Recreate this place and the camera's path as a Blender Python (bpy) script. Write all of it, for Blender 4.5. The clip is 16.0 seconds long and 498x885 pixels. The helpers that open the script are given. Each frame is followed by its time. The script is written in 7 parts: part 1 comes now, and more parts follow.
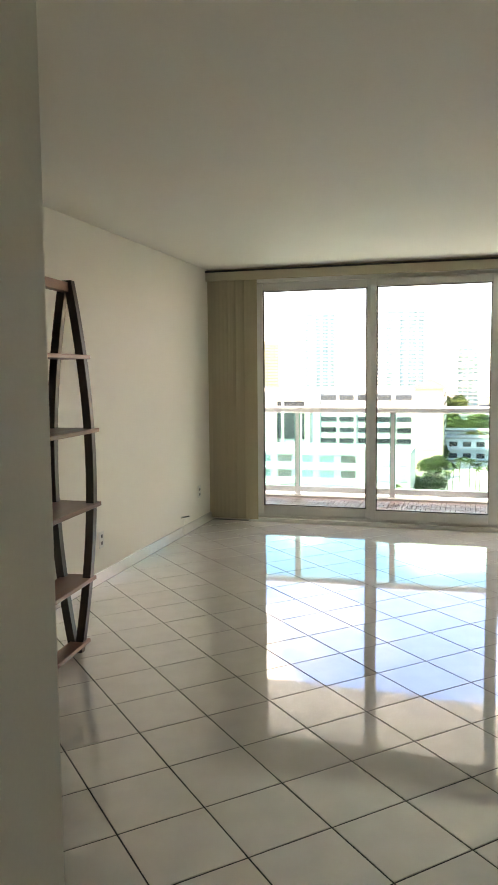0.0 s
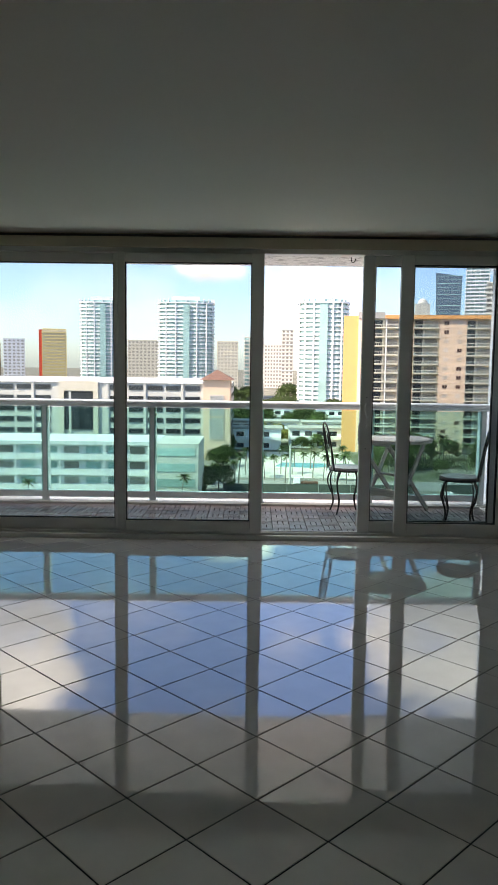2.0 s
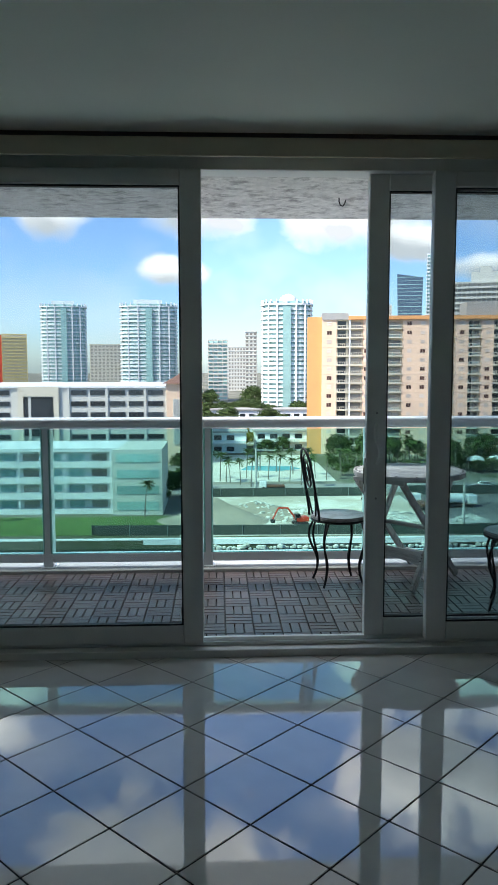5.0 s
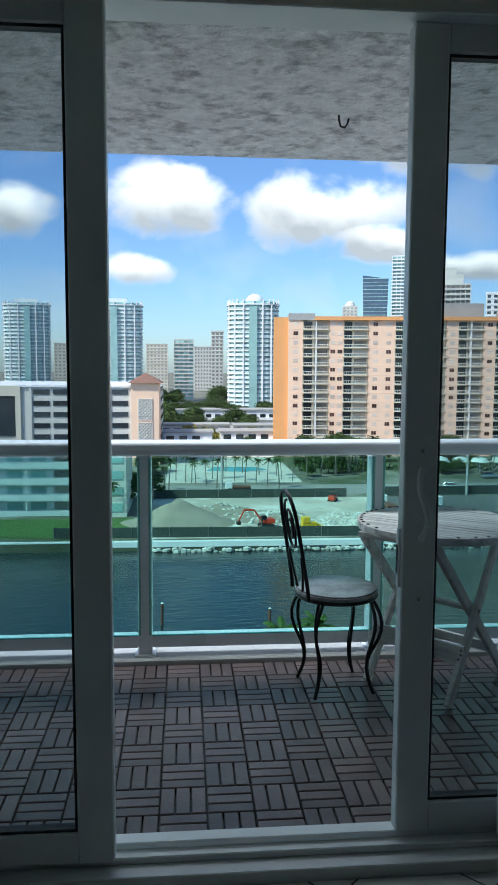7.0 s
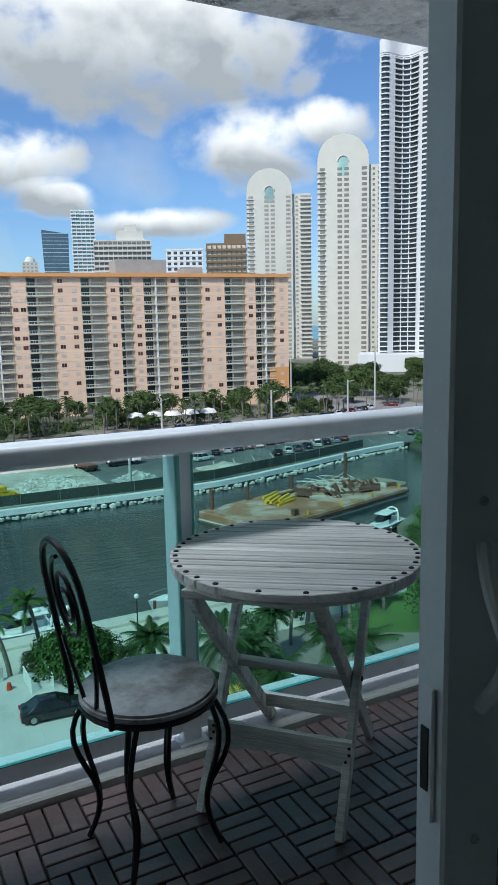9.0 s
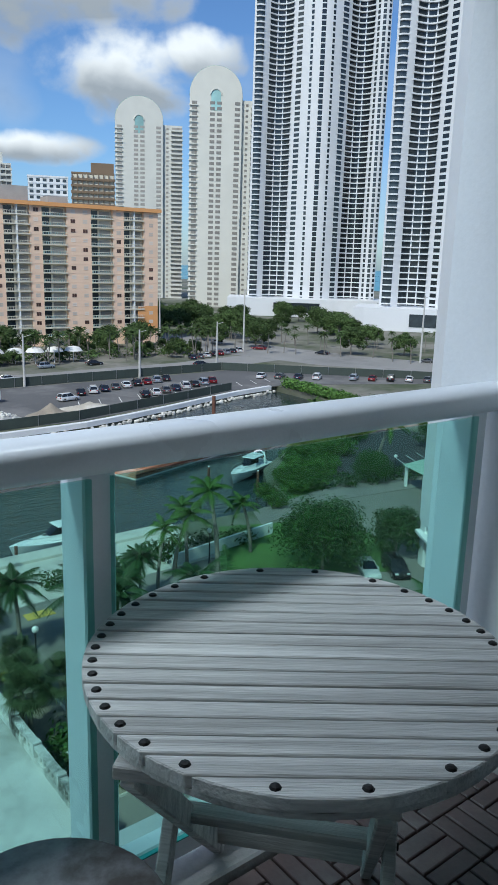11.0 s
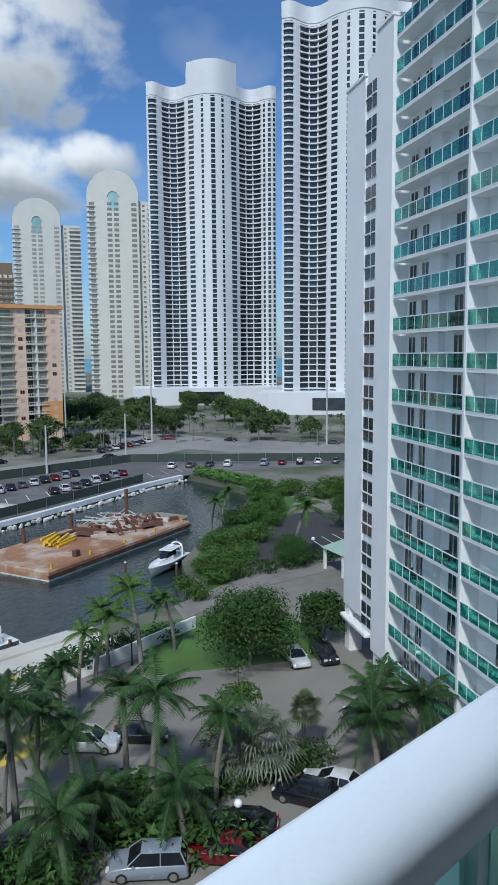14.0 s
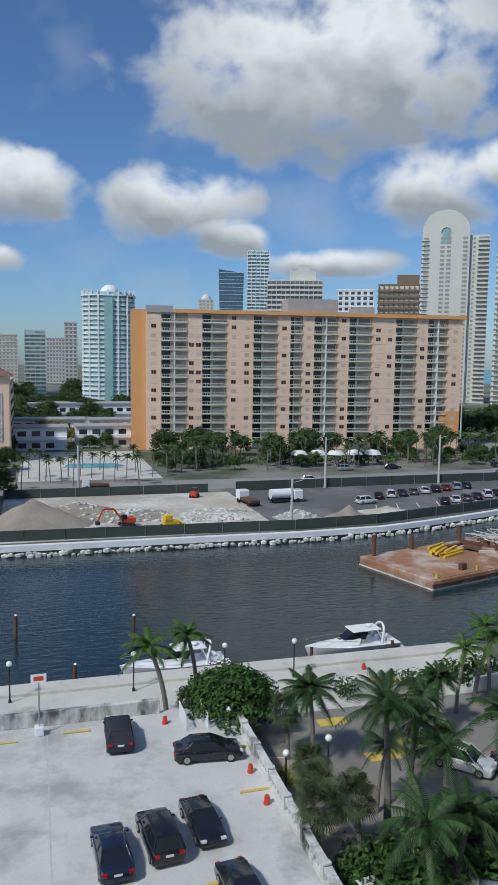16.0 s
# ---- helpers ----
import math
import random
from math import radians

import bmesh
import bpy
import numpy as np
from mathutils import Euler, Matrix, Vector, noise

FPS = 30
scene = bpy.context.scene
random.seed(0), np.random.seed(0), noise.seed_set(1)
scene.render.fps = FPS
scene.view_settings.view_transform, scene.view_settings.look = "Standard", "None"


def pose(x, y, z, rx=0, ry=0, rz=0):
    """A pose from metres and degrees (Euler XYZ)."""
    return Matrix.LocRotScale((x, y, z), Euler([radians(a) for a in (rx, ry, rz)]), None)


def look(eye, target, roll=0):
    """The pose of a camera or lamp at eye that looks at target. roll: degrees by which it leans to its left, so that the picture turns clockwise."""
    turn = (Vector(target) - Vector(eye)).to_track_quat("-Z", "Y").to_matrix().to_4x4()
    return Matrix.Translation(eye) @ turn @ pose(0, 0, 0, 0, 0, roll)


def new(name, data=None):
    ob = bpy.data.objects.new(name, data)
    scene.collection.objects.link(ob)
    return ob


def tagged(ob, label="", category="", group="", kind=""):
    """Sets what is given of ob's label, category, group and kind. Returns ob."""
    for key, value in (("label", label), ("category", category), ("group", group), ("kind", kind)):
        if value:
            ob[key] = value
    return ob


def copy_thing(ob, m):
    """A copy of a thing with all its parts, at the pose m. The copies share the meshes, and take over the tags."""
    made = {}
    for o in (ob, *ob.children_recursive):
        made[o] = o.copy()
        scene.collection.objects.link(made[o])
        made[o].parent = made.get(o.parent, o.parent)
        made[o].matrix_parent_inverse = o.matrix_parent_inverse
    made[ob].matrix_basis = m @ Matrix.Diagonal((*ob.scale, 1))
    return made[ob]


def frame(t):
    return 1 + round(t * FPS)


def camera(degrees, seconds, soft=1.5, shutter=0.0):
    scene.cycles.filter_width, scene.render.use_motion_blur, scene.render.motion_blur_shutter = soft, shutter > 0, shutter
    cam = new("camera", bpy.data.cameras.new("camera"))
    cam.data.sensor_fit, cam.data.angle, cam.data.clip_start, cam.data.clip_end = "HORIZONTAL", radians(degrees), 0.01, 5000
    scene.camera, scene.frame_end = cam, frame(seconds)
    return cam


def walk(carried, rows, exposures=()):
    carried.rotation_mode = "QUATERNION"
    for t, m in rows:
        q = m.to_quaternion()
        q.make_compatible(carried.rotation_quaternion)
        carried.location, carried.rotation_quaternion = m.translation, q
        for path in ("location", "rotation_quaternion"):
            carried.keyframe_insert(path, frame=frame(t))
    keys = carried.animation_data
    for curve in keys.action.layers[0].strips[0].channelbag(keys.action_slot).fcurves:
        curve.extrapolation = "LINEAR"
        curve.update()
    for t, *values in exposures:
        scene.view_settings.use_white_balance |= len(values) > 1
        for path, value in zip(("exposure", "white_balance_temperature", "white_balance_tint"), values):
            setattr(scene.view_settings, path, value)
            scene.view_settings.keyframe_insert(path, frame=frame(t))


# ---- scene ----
cam = camera(36.5, 16.0, soft=1.2)
PATH = [
    (0, (-0.202, -7.078, 1.428), (-0.755, -5.164, 1.249), -0.5),
    (0.5, (-0.111, -6.925, 1.409), (-0.479, -4.968, 1.218), 0.1),
    (1, (-0.022, -6.722, 1.414), (-0.221, -4.742, 1.216), 0.8),
    (1.5, (0.008, -6.405, 1.400), (-0.017, -4.415, 1.197), 0.7),
    (2, (0.022, -6.110, 1.421), (0.012, -4.121, 1.217), 0.7),
    (2.5, (0.076, -5.730, 1.411), (0.004, -3.740, 1.220), 0.4),
    (3, (0.103, -5.335, 1.422), (0.037, -3.344, 1.242), 0.2),
    (3.5, (0.150, -4.905, 1.416), (0.117, -2.913, 1.239), 0.3),
    (4, (0.165, -4.485, 1.393), (0.158, -2.494, 1.205), 0.2),
    (4.2, (0.173, -4.299, 1.389), (0.182, -2.308, 1.202), 0.1),
    (6.3, (0.171, -2.547, 1.391), (0.320, -0.564, 1.176), 0),
    (6.5, (0.263, -2.388, 1.393), (0.380, -0.402, 1.188), 0),
    (7, (0.289, -1.976, 1.395), (0.460, 0.007, 1.199), 0.3),
    (7.5, (0.290, -1.577, 1.400), (0.546, 0.397, 1.202), 0.2),
    (8, (0.281, -1.194, 1.407), (0.660, 0.759, 1.202), -0.2),
    (8.5, (0.305, -0.846, 1.390), (0.910, 1.045, 1.153), -1.1),
    (9, (0.324, -0.560, 1.373), (1.250, 1.185, 1.061), -1.2),
    (9.5, (0.394, -0.339, 1.364), (1.487, 1.292, 0.981), 0),
    (9.7, (0.445, -0.242, 1.345), (1.575, 1.358, 0.939), 0.6),
    (11.8, (0.635, 0.634, 1.411), (1.903, 2.108, 0.939), 1),
    (12, (0.575, 0.680, 1.439), (1.900, 2.107, 0.984), -0.2),
    (12.5, (0.482, 0.825, 1.472), (1.900, 2.186, 1.103), -1.5),
    (13, (0.461, 1.006, 1.490), (1.934, 2.326, 1.190), -1.6),
    (13.5, (0.504, 1.167, 1.468), (1.998, 2.470, 1.208), -1.2),
    (14, (0.517, 1.211, 1.474), (1.924, 2.613, 1.241), -0.4),
    (14.5, (0.412, 1.237, 1.476), (1.652, 2.792, 1.261), 0),
    (15, (0.266, 1.256, 1.511), (1.297, 2.958, 1.303), 0.5),
    (15.5, (0.121, 1.259, 1.527), (0.916, 3.082, 1.320), 0.8),
    (16, (0.106, 1.275, 1.537), (0.648, 3.189, 1.326), 0.8),
]
walk(cam, [(t, look(eye, to, roll)) for t, eye, to, roll in PATH],
     exposures=[(0, 4.1, 10900, 25), (0.5, 3.25, 10500, 24), (1, 2.5, 9400, 22), (1.5, 2.15, 8800, 21), (2.5, 1.95, 8200, 19), (4, 1.8, 7500, 14),
                (6.5, 1.1, 6400, 4), (8, 0.65, 6350, 5), (8.5, 0.48, 6350, 5), (9.5, 0.56, 6300, 5), (12, 0.22, 6000, 3), (13, 0.3, 5950, 3), (14, 0.15, 5900, 4), (16, 0.05, 6200, 6)])

# ---- world and sun ----
SUN_EL, SUN_AZ = 48.0, 239.0        # degrees; azimuth clockwise from +y
world = bpy.data.worlds.new("sky")
scene.world = world
world.use_nodes = True
wn, wl = world.node_tree.nodes, world.node_tree.links
wn.clear()


def wnode(kind, **inputs):
    n = wn.new(kind)
    for k, v in inputs.items():
        n.inputs[k.replace("_", " ")].default_value = v
    return n


sky = wn.new("ShaderNodeTexSky")
sky.sky_type, sky.sun_disc = "NISHITA", False
sky.sun_elevation, sky.sun_rotation = radians(SUN_EL), radians(SUN_AZ)
sky.air_density, sky.dust_density, sky.ozone_density = 1.0, 0.6, 2.5
wtc = wn.new("ShaderNodeTexCoord")
wsep = wn.new("ShaderNodeSeparateXYZ")
wl.new(wtc.outputs["Generated"], wsep.inputs[0])


def wmath(op, a, b=None, c=None, clamp=False):
    n = wn.new("ShaderNodeMath")
    n.operation, n.use_clamp = op, clamp
    for k, v in enumerate((a, b, c)):
        if v is None:
            continue
        if isinstance(v, (int, float)):
            n.inputs[k].default_value = v
        else:
            wl.new(v, n.inputs[k])
    return n.outputs[0]


# the sky by azimuth and elevation in degrees
waz = wmath("DEGREES", wmath("ARCTAN2", wsep.outputs[0], wsep.outputs[1]))
wel = wmath("DEGREES", wmath("ARCSINE", wsep.outputs[2]))
wcom = wn.new("ShaderNodeCombineXYZ")
wl.new(waz, wcom.inputs[0]); wl.new(wmath("MULTIPLY", wel, 1.25), wcom.inputs[1])
# billows at two sizes break the outline of every cloud
wno = wnode("ShaderNodeTexNoise", Scale=0.22, Detail=8.0, Roughness=0.5, Distortion=0.15)
wl.new(wcom.outputs[0], wno.inputs["Vector"])
wsoft = wnode("ShaderNodeTexNoise", Scale=0.11, Detail=3.0, Roughness=0.5)
wl.new(wcom.outputs[0], wsoft.inputs["Vector"])
# cumulus clouds: azimuth, elevation, half width, half height
# large ones west of -35 are out of view, added to brighten the balcony
CLOUDS = [(-0.9, 12.1, 5.4, 3.0), (10.6, 11.3, 6.9, 3.3), (-3.4, 7.1, 3.0, 1.4), (-12.0, 11.0, 3.2, 2.2), (21.5, 20.0, 16.0, 7.2), (28.6, 12.4, 6.6, 3.2), (21.5, 7.3, 6.0, 1.3), (34.0, 13.6, 3.4, 2.2),
          (14.5, 9.0, 4.0, 1.5), (-17.0, 21.5, 4.5, 6.5), (17.0, 29.0, 9.0, 4.5), (-26.0, 15.0, 7.0, 4.0), (62.0, 24.0, 9.0, 4.0), (-6.0, 36.0, 14.0, 6.0), (-42.0, 24.0, 14.0, 10.0), (-48.0, 42.0, 16.0, 9.0), (-66.0, 14.0, 12.0, 6.0), (-110.0, 30.0, 22.0, 12.0), (90.0, 18.0, 12.0, 5.0), (45.0, 42.0, 14.0, 7.0), (-78.0, 27.0, 15.0, 9.0)]
wbody = wlift = None
for caz, cel, cw, ch in CLOUDS:
    du = wmath("DIVIDE", wmath("SUBTRACT", waz, caz), cw)
    dv = wmath("DIVIDE", wmath("SUBTRACT", wel, cel), ch)
    depth = wmath("SUBTRACT", 1.0, wmath("ADD", wmath("MULTIPLY", du, du), wmath("MULTIPLY", dv, dv)))
    height = wmath("MULTIPLY", dv, wmath("MAXIMUM", depth, 0.0))
    wbody = depth if wbody is None else wmath("MAXIMUM", wbody, depth)
    wlift = height if wlift is None else wmath("ADD", wlift, height)
wedge = wmath("MULTIPLY_ADD", wmath("SUBTRACT", wno.outputs[0], 0.5), 2.7, wmath("MAXIMUM", wbody, -1.6))
wramp = wn.new("ShaderNodeValToRGB")
wramp.color_ramp.interpolation = "EASE"
wramp.color_ramp.elements[0].position, wramp.color_ramp.elements[1].position = 0.0, 0.8
wl.new(wedge, wramp.inputs[0])
# thin haze veils between them
wveil = wmath("MULTIPLY", wmath("SUBTRACT", wsoft.outputs[0], 0.5, clamp=True), 1.5, clamp=True)
wcover = wmath("MAXIMUM", wramp.outputs[0], wveil)
# sunlit tops, grey undersides
wshade = wmath("ADD", wmath("MULTIPLY_ADD", wlift, 1.15, 0.5), wmath("MULTIPLY", wmath("SUBTRACT", 0.5, wno.outputs[0]), 1.3), clamp=True)
wgrey = wn.new("ShaderNodeValToRGB")
wgrey.color_ramp.elements[0].position, wgrey.color_ramp.elements[1].position = 0.1, 0.85
wgrey.color_ramp.elements[0].color, wgrey.color_ramp.elements[1].color = (2.7, 2.95, 3.3, 1), (6.9, 7.0, 7.2, 1)
wl.new(wshade, wgrey.inputs[0])
wmix = wn.new("ShaderNodeMix"); wmix.data_type = "RGBA"
wl.new(wcover, wmix.inputs["Factor"])
wtint = wn.new("ShaderNodeMix"); wtint.data_type, wtint.blend_type = "RGBA", "MULTIPLY"
wtint.inputs["Factor"].default_value = 1.0
wtint.inputs["B"].default_value = (0.53, 0.67, 0.87, 1)
wl.new(sky.outputs[0], wtint.inputs["A"])
wl.new(wtint.outputs["Result"], wmix.inputs["A"])
wl.new(wgrey.outputs[0], wmix.inputs["B"])
wbg = wnode("ShaderNodeBackground", Strength=0.11)
wout = wn.new("ShaderNodeOutputWorld")
wl.new(wmix.outputs["Result"], wbg.inputs[0]); wl.new(wbg.outputs[0], wout.inputs[0])

sun = new("sun", bpy.data.lights.new("sun", "SUN"))
sun.data.energy, sun.data.angle, sun.data.color = 2.65, radians(5.0), (1.0, 0.95, 0.87)
_a, _e = radians(SUN_AZ), radians(SUN_EL)
sun.matrix_world = look((math.sin(_a) * math.cos(_e) * 200, math.cos(_a) * math.cos(_e) * 200, math.sin(_e) * 200), (0, 0, 0))

# added fill lamp above the balcony's front edge, standing in for the open sky
sky_fill = new("sky_fill_lamp", bpy.data.lights.new("sky_fill_lamp", "AREA"))
sky_fill.data.shape, sky_fill.data.size, sky_fill.data.size_y = "RECTANGLE", 5.0, 1.0
sky_fill.data.energy, sky_fill.data.color = 140.0, (0.86, 0.93, 1.0)
sky_fill.matrix_world = pose(-0.3, 2.42, 3.0, 44, 0, 0)


# ---- materials ----
def mat(name, color, rough=0.6, metal=0.0, var=0.12, scale=3.0, fine=40.0, bump=0.15, spec=0.5, coat=0.0, rand=0.0, island=0.0, stain=None, stain_at=0.6, dist=0.01, stretch=(1, 1, 1)):
    """A surface with variation at two scales, fine relief and, where given, stains of another colour."""
    m = bpy.data.materials.new(name)
    m.use_nodes = True
    n, l = m.node_tree.nodes, m.node_tree.links
    p = n["Principled BSDF"]
    tc = n.new("ShaderNodeTexCoord")
    mp = n.new("ShaderNodeMapping"); mp.inputs["Scale"].default_value = stretch
    l.new(tc.outputs["Object"], mp.inputs[0])
    big = n.new("ShaderNodeTexNoise"); big.inputs["Scale"].default_value = scale; big.inputs["Detail"].default_value = 4
    small = n.new("ShaderNodeTexNoise"); small.inputs["Scale"].default_value = fine; small.inputs["Detail"].default_value = 3
    l.new(mp.outputs[0], big.inputs["Vector"]); l.new(mp.outputs[0], small.inputs["Vector"])
    add = n.new("ShaderNodeMath"); add.operation = "MULTIPLY_ADD"; add.inputs[1].default_value = 0.5
    l.new(small.outputs[0], add.inputs[0]); l.new(big.outputs[0], add.inputs[2])
    mr = n.new("ShaderNodeMapRange")
    mr.inputs["From Min"].default_value, mr.inputs["From Max"].default_value = 0.45, 1.05
    mr.inputs["To Min"].default_value, mr.inputs["To Max"].default_value = 1 - var, 1 + var
    l.new(add.outputs[0], mr.inputs[0])
    value = mr.outputs[0]
    for amount, node, out in ((rand, "ShaderNodeObjectInfo", "Random"), (island, "ShaderNodeNewGeometry", "Random Per Island")):
        if amount:
            src = n.new(node)
            r = n.new("ShaderNodeMapRange")
            r.inputs["To Min"].default_value, r.inputs["To Max"].default_value = 1 - amount, 1 + amount
            l.new(src.outputs[out], r.inputs[0])
            mul = n.new("ShaderNodeMath"); mul.operation = "MULTIPLY"
            l.new(value, mul.inputs[0]); l.new(r.outputs[0], mul.inputs[1])
            value = mul.outputs[0]
    vm = n.new("ShaderNodeVectorMath"); vm.operation = "SCALE"
    vm.inputs[0].default_value = color
    l.new(value, vm.inputs["Scale"])
    out = vm.outputs[0]
    if stain:
        sn = n.new("ShaderNodeTexNoise"); sn.inputs["Scale"].default_value = scale * 0.6; sn.inputs["Detail"].default_value = 6
        sn.inputs["Roughness"].default_value = 0.65
        l.new(mp.outputs[0], sn.inputs["Vector"])
        sr = n.new("ShaderNodeValToRGB")
        sr.color_ramp.elements[0].position, sr.color_ramp.elements[1].position = stain_at - 0.06, stain_at + 0.1
        l.new(sn.outputs[0], sr.inputs[0])
        mx = n.new("ShaderNodeMix"); mx.data_type = "RGBA"
        mx.inputs["B"].default_value = (*stain, 1)
        l.new(sr.outputs[0], mx.inputs["Factor"]); l.new(out, mx.inputs["A"])
        out = mx.outputs["Result"]
    l.new(out, p.inputs["Base Color"])
    rr = n.new("ShaderNodeMapRange")
    rr.inputs["From Min"].default_value, rr.inputs["From Max"].default_value = 0.3, 0.7
    rr.inputs["To Min"].default_value, rr.inputs["To Max"].default_value = max(rough * 0.85, 0.01), min(rough * 1.15, 1)
    l.new(big.outputs[0], rr.inputs[0]); l.new(rr.outputs[0], p.inputs["Roughness"])
    p.inputs["Metallic"].default_value, p.inputs["Specular IOR Level"].default_value = metal, spec
    p.inputs["Coat Weight"].default_value, p.inputs["Coat Roughness"].default_value = coat, 0.04
    if bump:
        b = n.new("ShaderNodeBump"); b.inputs["Strength"].default_value, b.inputs["Distance"].default_value = bump, dist
        l.new(small.outputs[0], b.inputs["Height"]); l.new(b.outputs[0], p.inputs["Normal"])
    return m


def glass(name, tint, gloss=0.1, rough=0.0):
    """A thin pane: lets tinted light straight through and mirrors more at a slant."""
    m = bpy.data.materials.new(name)
    m.use_nodes = True
    n, l = m.node_tree.nodes, m.node_tree.links
    n.remove(n["Principled BSDF"])
    tr = n.new("ShaderNodeBsdfTransparent"); tr.inputs[0].default_value = (*tint, 1)
    gl = n.new("ShaderNodeBsdfGlossy"); gl.inputs["Roughness"].default_value = rough
    fr = n.new("ShaderNodeLayerWeight"); fr.inputs["Blend"].default_value = 0.5
    pw = n.new("ShaderNodeMath"); pw.operation = "POWER"; pw.inputs[1].default_value = 5.0
    l.new(fr.outputs["Facing"], pw.inputs[0])
    mu = n.new("ShaderNodeMath"); mu.operation = "MULTIPLY_ADD"; mu.inputs[1].default_value, mu.inputs[2].default_value = 0.6, gloss * 0.25
    l.new(pw.outputs[0], mu.inputs[0])
    mi = n.new("ShaderNodeMixShader")
    l.new(mu.outputs[0], mi.inputs[0]); l.new(tr.outputs[0], mi.inputs[1]); l.new(gl.outputs[0], mi.inputs[2])
    l.new(mi.outputs[0], n["Material Output"].inputs[0])
    return m


